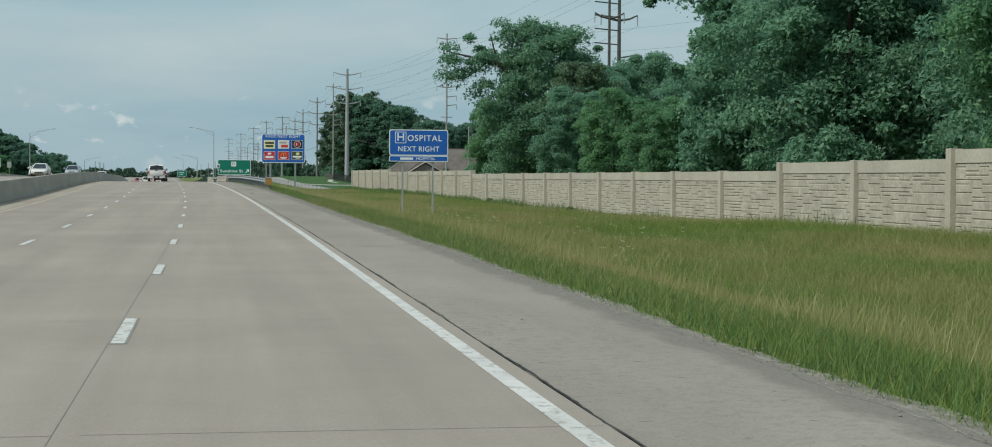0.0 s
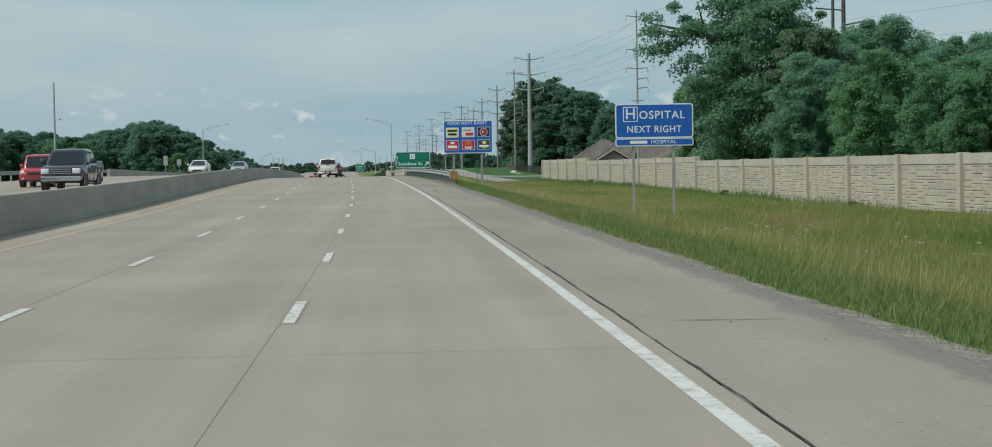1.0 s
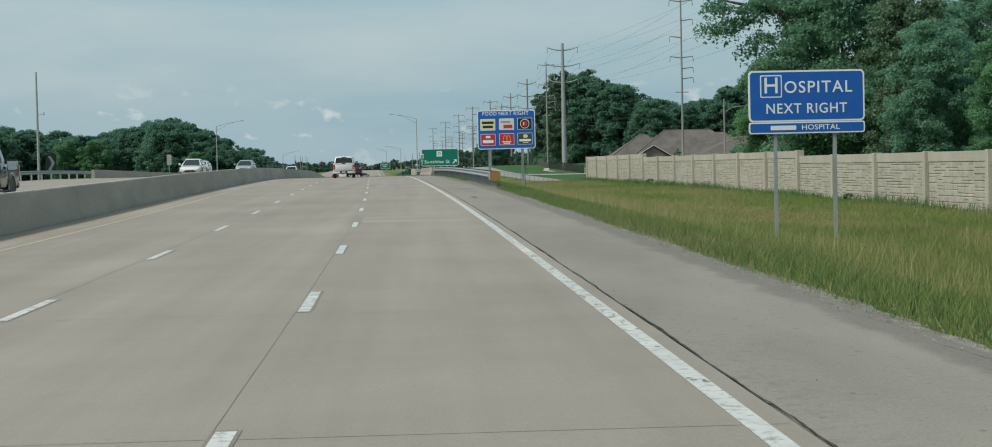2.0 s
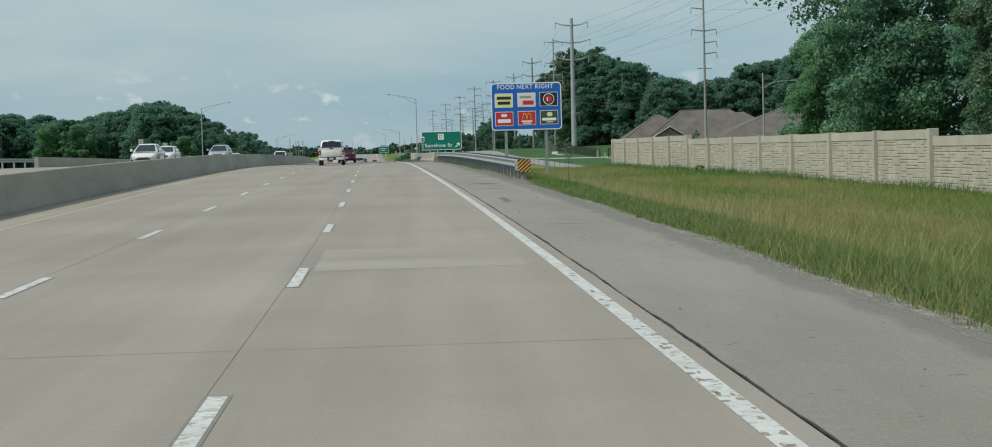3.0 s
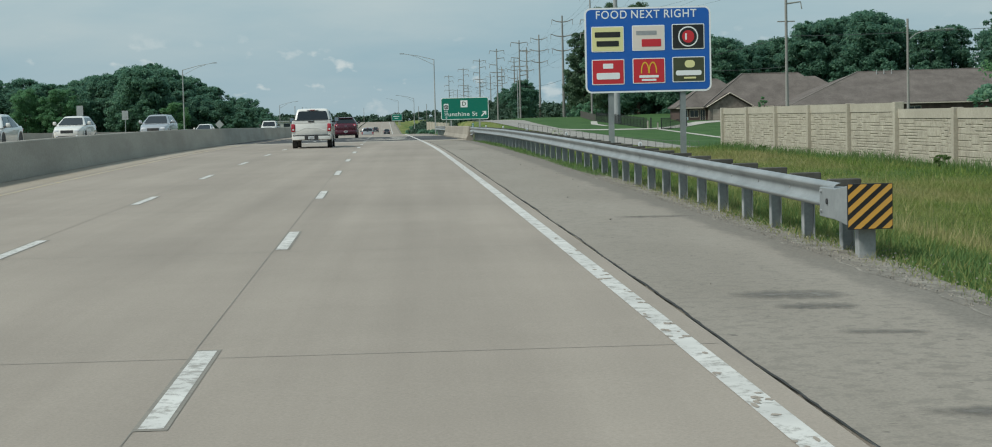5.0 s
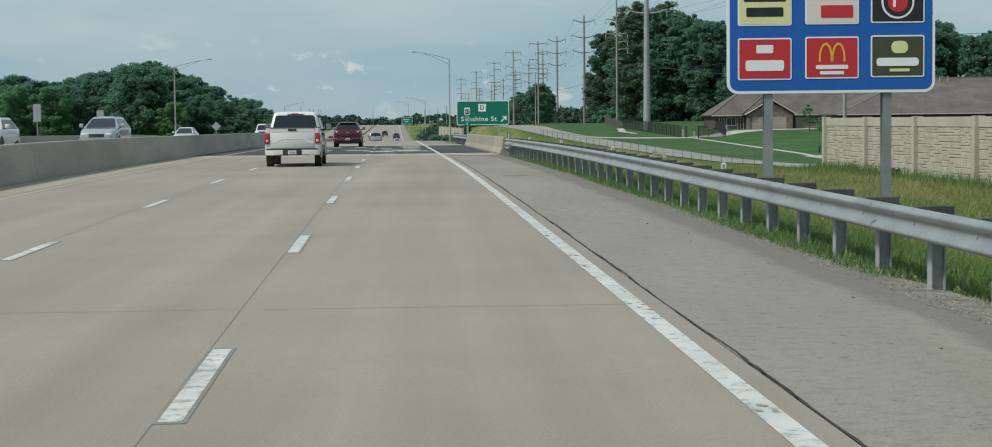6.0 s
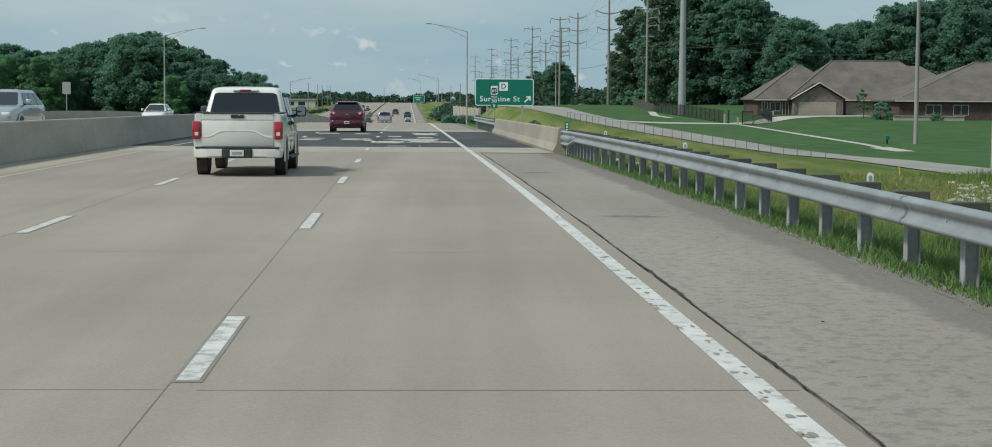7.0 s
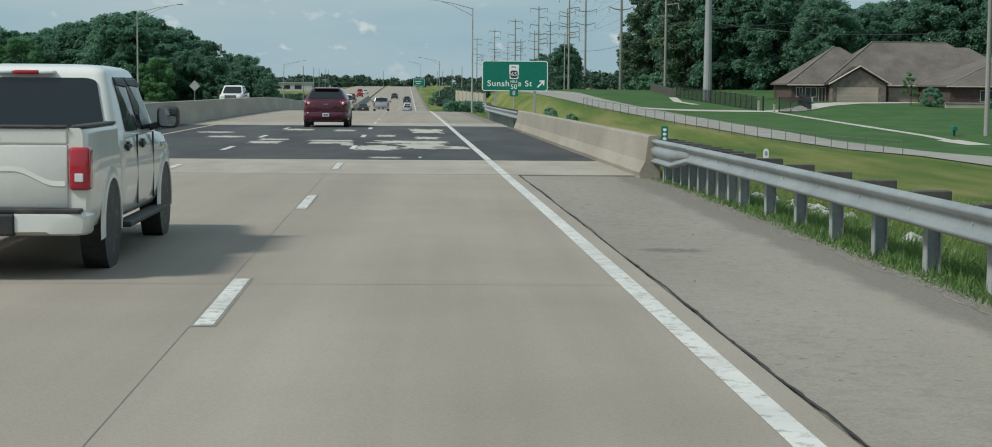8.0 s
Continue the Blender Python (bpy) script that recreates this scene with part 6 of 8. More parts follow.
fence_run(empty("iron_fence", pose(0, 0, 0), "black iron picket fence beside the drive", "fence"), 32.8, 442, 36.5, 397.4, 1.75, 0.22)
fence_run(empty("iron_fence", pose(0, 0, 0), "black iron picket fence behind the gate", "fence"), 43.0, 397, 44.2, 410, 1.6)
wood = empty("wooden_fence", pose(0, 0, 0), "weathered brown board fence beside the lawn", "fence")
for i in range(66):
    y = 442.6 + 0.42 * i
    x = 32.7 - 0.01 * (y - 442)
    g = float(GZ(x, y))
    part("board", boxes(((x - 0.02, y, g - 0.1), (x + 0.02, y + 0.38, g + 1.35 + 0.04 * math.sin(2.3 * i)))), M_POST_WOOD, wood)
gz0 = float(GZ(38.0, 391.4))
gate = empty("iron_gate", pose(38.0, 391.4, gz0, 0, 0, 48), "black iron driveway gate standing open", "gate")
GL = 7.4
part("gate_frame", tubes(((0, 0, -0.1), (0, 0, 1.9), 0.07, 0.07), ((GL, 0, -0.3), (GL, 0, 1.75), 0.06, 0.06), ((0, 0, 1.80), (2.6, 0, 1.80), 0.045, 0.045), ((2.6, 0, 1.80), (2.6, 0, 0.12), 0.045, 0.045), ((0, 0, 0.15), (GL, 0, 0.12), 0.045, 0.045), ((2.6, 0, 1.15), (4.6, 0, 1.55), 0.045, 0.045), ((4.6, 0, 1.55), (GL, 0, 1.15), 0.045, 0.045), seg=6), M_IRON, gate)
for i in range(33):
    x = 0.22 * i + 0.14
    top = 1.8 if x < 2.6 else 1.15 + 0.4 * (1 - abs(x - 4.6) / 2.8)
    part("bar", tubes(((x, 0, 0.15), (x, 0, top), 0.032, 0.032), seg=4), M_IRON, gate)
part("brace", tubes(((2.6, 0, 0.15), (4.6, 0, 1.5), 0.035, 0.035), ((4.6, 0, 1.5), (GL, 0, 0.15), 0.035, 0.035), seg=5), M_IRON, gate)
part("notice_plate", boxes(((GL - 0.05, -0.03, 1.35), (GL + 0.45, -0.01, 1.85))), M_SIGN_WHITE, gate, "small plain white plate")


def gate_post(x, y, h, top, label):
    e = empty("gate_post", pose(x, y, float(GZ(x, y))), label, "post", "gate posts")
    part("post", boxes(((-0.11, -0.11, -0.2), (0.11, 0.11, h)), bevel=0.02), top, e)
    part("cap", boxes(((-0.14, -0.14, h), (0.14, 0.14, h + 0.07)), bevel=0.015), M_IRON, e)
    return e


gate_post(36.5, 396.3, 1.35, M_BARRIER, "pale post with a dark cap beside the drive")
gate_post(36.9, 395.6, 1.75, M_IRON, "dark keypad post beside the drive")
gate_post(37.4, 391.2, 1.15, M_BARRIER, "pale low post beside the gate")
mb = empty("mailbox", pose(46.2, 350.1, float(GZ(46.2, 350.1))), "small dark mailbox on the lawn", "mailbox")
part("post", boxes(((-0.09, -0.09, -0.2), (0.09, 0.09, 1.0)), bevel=0.02), M_IRON, mb)
part("box", boxes(((-0.22, -0.3, 0.55), (0.22, 0.3, 0.98)), bevel=0.05), M_SIGN_GREEN, mb)


# ---- houses ----
def hip_roof(bm, x0, x1, y0, y1, z0, z1, over=0.6):
    x0, x1, y0, y1 = x0 - over, x1 + over, y0 - over, y1 + over
    d = min((x1 - x0), (y1 - y0)) / 2
    if x1 - x0 >= y1 - y0:
        a, b = (x0 + d, (y0 + y1) / 2, z1), (x1 - d, (y0 + y1) / 2, z1)
        co = [(x0, y0, z0), (x1, y0, z0), (x1, y1, z0), (x0, y1, z0), a, b]
        fs = [(0, 1, 5, 4), (1, 2, 5), (2, 3, 4, 5), (3, 0, 4)]
    else:
        a, b = ((x0 + x1) / 2, y0 + d, z1), ((x0 + x1) / 2, y1 - d, z1)
        co = [(x0, y0, z0), (x1, y0, z0), (x1, y1, z0), (x0, y1, z0), a, b]
        fs = [(0, 1, 4), (1, 2, 5, 4), (2, 3, 5), (3, 0, 4, 5)]
    co += [(x, y, z0 - 0.22) for x, y, z in co[:4]]
    fs += [(i, 6 + i, 6 + (i + 1) % 4, (i + 1) % 4) for i in range(4)] + [(6, 7, 8, 9)]
    vs = [bm.verts.new(c) for c in co]
    for f in fs:
        bm.faces.new([vs[i] for i in f])
    bmesh.ops.recalc_face_normals(bm, faces=bm.faces)


def house(x, y, g, turn, label):
    e = empty("house", pose(x, y, g, 0, 0, turn), label, "house")
    part("wall", boxes(((2.6, 2.5, -1.5), (35, 17, 2.62))), M_BRICK, e, "red-brown brick wall")
    part("garage_wing", boxes(((7.6, 0, -1.5), (14.7, 2.5, 2.62))), M_STONE_VENEER, e, "stone-faced garage wing")
    bm = bmesh.new()
    hip_roof(bm, 2.6, 17, 2.5, 16, 2.66, 7.7)
    part("roof", bm, M_ROOF, e, "brown shingle hip roof")
    bm = bmesh.new()
    hip_roof(bm, 7.4, 32.4, 2.3, 17, 2.665, 8.4)
    part("upper_roof", bm, M_ROOF, e, "higher brown shingle hip roof")
    bm = bmesh.new()
    hip_roof(bm, 18.0, 35.0, 2.4, 16.4, 2.67, 7.75)
    part("side_roof", bm, M_ROOF, e, "lower brown shingle hip roof at the side")
    part("side_wing", boxes(((25.4, -1.2, -1.5), (35.0, 2.5, 2.62))), M_BRICK, e, "red-brown brick side wing")
    bm = bmesh.new()
    hip_roof(bm, 25.4, 35.0, -1.2, 9.0, 2.675, 6.0)
    part("wing_roof", bm, M_ROOF, e)
    # pale ridge and hip caps
    part("hip_cap", tubes(((6.8, 1.7, 2.75), (14.75, 9.65, 8.45), 0.11, 0.11), ((2.0, 1.9, 2.75), (9.35, 9.25, 7.75), 0.09, 0.09), seg=5), M_RIDGE, e, "pale cap tiles along the hips")
    bm = bmesh.new()
    a = [(7.1, -0.5, 2.62), (15.2, -0.5, 2.62), (11.15, -0.5, 5.0), (7.1, 7.5, 2.62), (15.2, 7.5, 2.62), (11.15, 9.5, 5.0)]
    vs = [bm.verts.new(c) for c in a]
    for f in ((0, 2, 5, 3), (2, 1, 4, 5)):
        bm.faces.new([vs[i] for i in f])
    bmesh.ops.solidify(bm, geom=bm.faces[:], thickness=0.2)
    part("gable_roof", bm, M_ROOF, e)
    bm = bmesh.new()
    vs = [bm.verts.new(c) for c in ((7.6, 0.02, 2.62), (14.7, 0.02, 2.62), (11.15, 0.02, 4.66), (7.6, 0.3, 2.62), (14.7, 0.3, 2.62), (11.15, 0.3, 4.66))]
    for f in ((0, 1, 2), (3, 5, 4), (0, 3, 4, 1), (1, 4, 5, 2), (2, 5, 3, 0)):
        bm.faces.new([vs[i] for i in f])
    part("gable_wall", bm, M_STONE_VENEER, e)
    part("verge_board", tubes(((7.0, -0.52, 2.55), (11.15, -0.52, 5.0), 0.09, 0.09), ((15.3, -0.52, 2.55), (11.15, -0.52, 5.0), 0.09, 0.09), seg=4), M_HOUSE_TRIM, e)
    part("ridge_cap", tubes(((14.75, 9.65, 8.4), (25.0, 9.65, 8.4), 0.12, 0.12), seg=6), M_ROOF, e)
    for a0, b0, yy in ((8.2, 13.7, -0.04), (15.6, 19.6, 2.44)):
        d = part("garage_door", boxes(((a0, yy, 0.05), (b0, yy + 0.03, 2.2)), bevel=0.01), M_GARAGE, e, "beige panelled garage door")
        for k in range(3):
            part("panel_groove", boxes(((a0 + 0.05, yy - 0.012, 0.55 + 0.53 * k), (b0 - 0.05, yy - 0.002, 0.58 + 0.53 * k))), M_HOUSE_TRIM, d)
    for a0, b0, z0, z1 in ((3.3, 4.0, 0.9, 2.1), (4.5, 5.9, 0.9, 2.1), (6.3, 7.1, 0.1, 2.1), (21.0, 21.9, 0.2, 2.2), (22.8, 24.4, 0.9, 2.1)):
        w = part("window", boxes(((a0, 2.46, z0), (b0, 2.48, z1))), M_WINDOW, e)
        part("window_frame", boxes(((a0 - 0.08, 2.44, z0 - 0.08), (b0 + 0.08, 2.47, z0)), ((a0 - 0.08, 2.44, z1), (b0 + 0.08, 2.47, z1 + 0.08)), ((a0 - 0.08, 2.44, z0), (a0, 2.47, z1)), ((b0, 2.44, z0), (b0 + 0.08, 2.47, z1)), (((a0 + b0) / 2 - 0.025, 2.44, z0), ((a0 + b0) / 2 + 0.025, 2.47, z1))), M_HOUSE_TRIM, w)
    part("fascia", boxes(((1.98, 1.87, 2.4), (7.0, 1.9, 2.6))), M_HOUSE_TRIM, e)
    part("fascia", boxes(((15.3, 1.67, 2.4), (24.7, 1.69, 2.6))), M_HOUSE_TRIM, e)
    return e


house(42.5, 417.0, 0.89, -2, "long brick house with brown hip roof and beige garage doors")


def broad_house(x, y, g, label):
    """A long low house under one broad hip roof; x, y at the corner of its eaves."""
    e = empty("house", pose(x, y, g, 0, 0, -2), label, "house")
    part("wall", boxes(((0.6, 0.6, -1.5), (45, 23, 2.75))), M_BRICK, e, "red-brown brick wall")
    bm = bmesh.new()
    co = [(0, 0, 2.8), (46, 0, 2.8), (46, 23.6, 2.8), (0, 23.6, 2.8), (13.9, 11.6, 8.25), (36, 11.6, 8.4)]
    co += [(px, py, 2.58) for px, py, pz in co[:4]]
    vs = [bm.verts.new(c) for c in co]
    for f in ((0, 1, 5, 4), (1, 2, 5), (2, 3, 4, 5), (3, 0, 4), (0, 6, 7, 1), (1, 7, 8, 2), (2, 8, 9, 3), (3, 9, 6, 0), (6, 9, 8, 7)):
        bm.faces.new([vs[i] for i in f])
    bmesh.ops.recalc_face_normals(bm, faces=bm.faces)
    part("roof", bm, M_ROOF, e, "broad brown shingle hip roof")
    part("hip_cap", tubes(((0.1, 0.1, 2.82), (13.9, 11.6, 8.3), 0.10, 0.10), seg=5), M_RIDGE, e, "pale cap tiles along the hip")
    part("ridge_cap", tubes(((13.9, 11.6, 8.25), (36, 11.6, 8.4), 0.11, 0.11), seg=6), M_ROOF, e)
    part("fascia", boxes(((-0.02, -0.03, 2.57), (46, -0.005, 2.76))), M_HOUSE_TRIM, e)
    part("ledge", boxes(((-0.6, -2.0, -1.2), (9.0, -1.6, 0.55)), ((-0.7, -2.1, 0.55), (9.1, -1.5, 0.65)), bevel=0.02), M_BARRIER, e, "pale low stone ledge before the wall")
    for k in range(3):
        part("roof_vent", tubes(((17 + 1.3 * k, 10.6, 7.6), (17 + 1.3 * k, 10.6, 8.55), 0.09, 0.09), seg=8), M_GALV_DULL, e)
    for a0, b0 in ((4.4, 6.4), (8.2, 10.2), (15, 17), (20, 22)):
        w = part("window", boxes(((a0, 0.56, 0.8), (b0, 0.58, 2.1))), M_WINDOW, e)
        part("window_frame", boxes(((a0 - 0.08, 0.54, 0.72), (b0 + 0.08, 0.57, 0.8)), ((a0 - 0.08, 0.54, 2.1), (b0 + 0.08, 0.57, 2.18)), ((a0 - 0.08, 0.54, 0.8), (a0, 0.57, 2.1)), ((b0, 0.54, 0.8), (b0 + 0.08, 0.57, 2.1)), (((a0 + b0) / 2 - 0.03, 0.54, 0.8), ((a0 + b0) / 2 + 0.03, 0.57, 2.1))), M_HOUSE_TRIM, w)
    return e


broad_house(61.1, 402.5, 0.65, "second brick house with a large brown hip roof")


# ---- vehicles ----
def loft(sections):
    """A closed skin through mirrored half sections: (y, [(x, z) from the bottom middle to the top middle])."""
    bm = bmesh.new()
    rings = []
    for y, half_ in sections:
        ring_ = [bm.verts.new((x, y, z)) for x, z in half_] + [bm.verts.new((-x, y, z)) for x, z in reversed(half_)]
        rings.append(ring_)
    for a, b in zip(rings, rings[1:]):
        n = len(a)
        for i in range(n):
            bm.faces.new((a[i], a[(i + 1) % n], b[(i + 1) % n], b[i]))
    bm.faces.new(rings[0][::-1])
    bm.faces.new(rings[-1])
    bmesh.ops.recalc_face_normals(bm, faces=bm.faces)
    return bm


def smooth_shade(ob, angle=40):
    ob.data.set_sharp_from_angle(angle=radians(angle))
    for p in ob.data.polygons:
        p.use_smooth = True
    return ob


def half(w, zb, zt, tuck=0.06):
    h = zt - zb
    return [(w * 0.80, zb), (w * 0.93, zb + 0.035), (w * 0.972, zb + 0.10), (w * 0.988, zb + 0.24 * h), (w, zb + 0.48 * h), (w * 0.996, zb + 0.66 * h), (w * 0.985, zb + 0.80 * h), (w - tuck * 0.45, zt - 0.06), (w - tuck * 0.75, zt - 0.02), (w - tuck * 1.3, zt)]


def plan_ring(y0, y1, w0, w1, z, r, bow=0.05, n=5):
    """A rounded four-sided outline at one height, its front and back bowed outwards."""
    pts = []
    for cx, cy, a0 in ((w0 - r, y0 + r, -90), (w1 - r, y1 - r, 0), (-w1 + r, y1 - r, 90), (-w0 + r, y0 + r, 180)):
        for i in range(n + 1):
            a = radians(a0 + 90 * i / n)
            x, y = cx + r * math.cos(a), cy + r * math.sin(a)
            k = 1 - (x / max(w0, w1)) ** 2
            pts.append((x, y + (bow if cy > (y0 + y1) / 2 else -bow) * k, z))
        if a0 in (0, 180):
            s = 1 if a0 == 0 else -1
            for q in (0.6, 0.2, -0.2, -0.6):
                x = s * q * (w1 if s > 0 else w0)
                k = 1 - (x / max(w0, w1)) ** 2
                pts.append((x, (y1 + bow * k) if s > 0 else (y0 - bow * k), z))
    return pts


def skin_rings(rings):
    bm = bmesh.new()
    rs = [[bm.verts.new(p) for p in q] for q in rings]
    n = len(rs[0])
    for a, b in zip(rs, rs[1:]):
        for i in range(n):
            bm.faces.new((a[i], a[(i + 1) % n], b[(i + 1) % n], b[i]))
    bm.faces.new(rs[0][::-1])
    bm.faces.new(rs[-1])
    bmesh.ops.recalc_face_normals(bm, faces=bm.faces)
    return bm


def pane(q, out=0.008, thick=0.02, r=0.12, bow=0.0, n=4):
    """A thin pane with rounded corners across four corners, standing a little proud."""
    a, b, c, d = [Vector(p) for p in q]
    nrm = (b - a).cross(d - a).normalized()
    pts = []
    for cu, cv, a0 in ((1 - r, r, -90), (1 - r, 1 - r, 0), (r, 1 - r, 90), (r, r, 180)):
        for i in range(n + 1):
            t = radians(a0 + 90 * i / n)
            u, v = cu + r * math.cos(t), cv + r * math.sin(t)
            pts.append((a * (1 - u) + b * u) * (1 - v) + (d * (1 - u) + c * u) * v + nrm * bow * (1 - (2 * u - 1) ** 2))
    bm = bmesh.new()
    f0 = [bm.verts.new(p + nrm * out) for p in pts]
    f1 = [bm.verts.new(p + nrm * (out - thick)) for p in pts]
    mid0 = bm.verts.new((a + b + c + d) / 4 + nrm * (out + bow))
    m = len(pts)
    for i in range(m):
        bm.faces.new((f0[i], f0[(i + 1) % m], mid0))
        bm.faces.new((f0[(i + 1) % m], f0[i], f1[i], f1[(i + 1) % m]))
    bmesh.ops.recalc_face_normals(bm, faces=bm.faces)
    return bm


def upper_body(e, skin, yb0, yb1, yt0, yt1, wb, wt, zb, zt, H, splits, rear=(0.80, 0.10, 0.92), r=0.16):
    """Pillars and roof in one skin, with panes let in; splits are the door windows as (from, to) shares of the length."""
    mid = [(a + b) / 2 for a, b in ((yb0, yt0), (yb1, yt1))]
    wm = wb * 0.47 + wt * 0.53 + 0.012
    rings = [plan_ring(yb0, yb1, wb, wb, zb, r, 0.0), plan_ring(mid[0], mid[1], wm, wm, (zb + zt) / 2, r, 0.0), plan_ring(yt0, yt1, wt, wt, zt, r, 0.0)]
    for k, dz in ((0.03, 0.45), (0.09, 0.72), (0.22, 0.92), (0.45, 1.0)):
        rings.append(plan_ring(yt0 + k * 1.5, yt1 - k * 2.0, wt - k, wt - k, zt + (H - zt) * dz, r, 0.02))
    smooth_shade(part("cabin", skin_rings(rings), skin, e), 60)
    lv = lambda y0, y1, v: y0 + (y1 - y0) * v

    def pt(u, v, s):
        """A point of the side, u along and v up."""
        ya, yb = lv(yb0, yt0, v), lv(yb1, yt1, v)
        bul = 0.015 * (1 - (2 * v - 1) ** 2)
        return (s * (lv(wb, wt, v) + bul), ya + (yb - ya) * u, lv(zb, zt, v))
    for s in (-1, 1):
        for u0, u1, t0, t1 in splits:
            q = [pt(u0, 0.06, s), pt(u1, 0.06, s), pt(t1, 0.93, s), pt(t0, 0.93, s)]
            if s < 0:
                q = [q[1], q[0], q[3], q[2]]
            part("side_window", pane(q, 0.012, 0.03, 0.08, 0.006), M_GLASS, e, "dark tinted side window")
    k, v0, v1 = rear
    for nm, a0, a1, s in (("rear_window", yb0, yt0, -1), ("windscreen", yb1, yt1, 1)):
        kk = k if s < 0 else 0.86
        vv = (v0, v1) if s < 0 else (0.05, 0.96)
        q = []
        for v, sg in ((vv[0], -1), (vv[0], 1), (vv[1], 1), (vv[1], -1)):
            w = lv(wb, wt, v) * kk
            q.append((sg * w * (1 if s < 0 else -1), lv(a0, a1, v), lv(zb, zt, v)))
        smooth_shade(part(nm, pane(q, 0.014, 0.05, 0.09, 0.0), M_GLASS, e, "dark tinted glass"), 60)
    return pt


def wheel_set(e, ys, w, r, skin, flare=0.05):
    for y in ys:
        for s in (-1, 1):
            m = pose(s * (w - 0.125), y, r, 0, 90 * s, 0)
            bm = bmesh.new()
            prof = [(r - 0.13, -0.11), (r - 0.03, -0.12), (r - 0.006, -0.10), (r, -0.07), (r, 0.07), (r - 0.006, 0.10), (r - 0.03, 0.12), (r - 0.13, 0.11)]
            n = 32
            vs = [[bm.verts.new((q * math.cos(2 * math.pi * i / n), q * math.sin(2 * math.pi * i / n), z)) for q, z in prof] for i in range(n)]
            for i in range(n):
                a, b = vs[i], vs[(i + 1) % n]
                for j in range(len(prof)):
                    k = (j + 1) % len(prof)
                    bm.faces.new((a[j], b[j], b[k], a[k]))
            bmesh.ops.recalc_face_normals(bm, faces=bm.faces)
            wh = smooth_shade(part("wheel", bm, M_RUBBER, e, "black rubber tyre"), 45)
            wh.matrix_local = m
            part("brake_disc", tubes(((0, 0, 0.0), (0, 0, 0.03), r - 0.12, r - 0.12), seg=24), M_TRIM, wh)
            bm = bmesh.new()
            for k in range(6):
                a = 2 * math.pi * k / 6
                tube(bm, (0, 0, 0.07), ((r - 0.135) * math.cos(a), (r - 0.135) * math.sin(a), 0.09), 0.055, 0.04, 6)
            tube(bm, (0, 0, 0.05), (0, 0, 0.10), 0.085, 0.07, 12)
            part("rim", bm, M_RIM, wh, "alloy rim with six spokes")
            # solid dark disc set proud, in place of the well's shaded hollow
            bm = bmesh.new()
            tube(bm, (s * (w - 0.24), y, r + 0.02), (s * (w + 0.003), y, r + 0.02), r + 0.06, r + 0.06, 32)
            part("wheel_well_shade", bm, M_TRIM, e)
            # the flared lip of the arch, one bent strip
            bm = bmesh.new()
            prof = [(r + 0.052, w - 0.03), (r + 0.055, w + 0.016), (r + 0.075, w + 0.020), (r + 0.075 + flare * 0.5, w + 0.010), (r + 0.075 + flare, w - 0.008)]
            n = 20
            vs = [[bm.verts.new((s * px, y + q * math.cos(a), r + 0.02 + q * math.sin(a))) for q, px in prof] for a in [math.pi * (-0.06 + 1.12 * i / n) for i in range(n + 1)]]
            for a, b in zip(vs, vs[1:]):
                for j in range(len(prof) - 1):
                    bm.faces.new((a[j], b[j], b[j + 1], a[j + 1]))
            bmesh.ops.recalc_face_normals(bm, faces=bm.faces)
            smooth_shade(part("wheel_arch", bm, skin, e), 50)


def mirror_pair(e, w, y, z, big, mat):
    for s in (-1, 1):
        q = [(s * (w + 0.05), y), (s * (w + 0.05 + 0.21 * big), y)]
        bm = bmesh.new()
        a, b = q[0][0], q[1][0]
        lo, hi = min(a, b), max(a, b)
        box(bm, (lo, y - 0.06 * big, z), (hi, y + 0.09 * big, z + 0.21 * big), 0.045 * big)
        mr = smooth_shade(part("door_mirror", bm, mat, e), 70)
        g = 0.022 * big
        part("mirror_glass", pane([(lo + g, y - 0.06 * big, z + g), (hi - g, y - 0.06 * big, z + g), (hi - g, y - 0.06 * big, z + 0.21 * big - g), (lo + g, y - 0.06 * big, z + 0.21 * big - g)], 0.003, 0.004, 0.25), M_MIRROR, mr)
        part("mirror_arm", tubes(((s * (w - 0.10), y + 0.03, z - 0.01), (s * (w + 0.10), y + 0.03, z + 0.05), 0.045, 0.035), seg=8), M_TRIM, e)


def start_vehicle(name, x, y, heading, label, group):
    z = float(RZ(y)) + (OPP(y) if x - float(RX(y)) < -9.9 else 0.0)
    pitch = math.degrees(math.atan2(float(RZ(y + 2)) - float(RZ(y - 2)), 4.0))
    if heading > 90:
        pitch = -pitch
    return empty(name, pose(x, y, z + 0.004, 0, 0, heading) @ pose(0, 0, 0, pitch, 0, 0), label, {"pickup_truck": "pickup truck"}.get(name, "car"), group)


def lamp_box(name, e, lo, hi, mat, bevel=0.04, label=""):
    bm = bmesh.new()
    box(bm, tuple(min(a, b) for a, b in zip(lo, hi)), tuple(max(a, b) for a, b in zip(lo, hi)), bevel)
    return smooth_shade(part(name, bm, mat, e, label), 60)


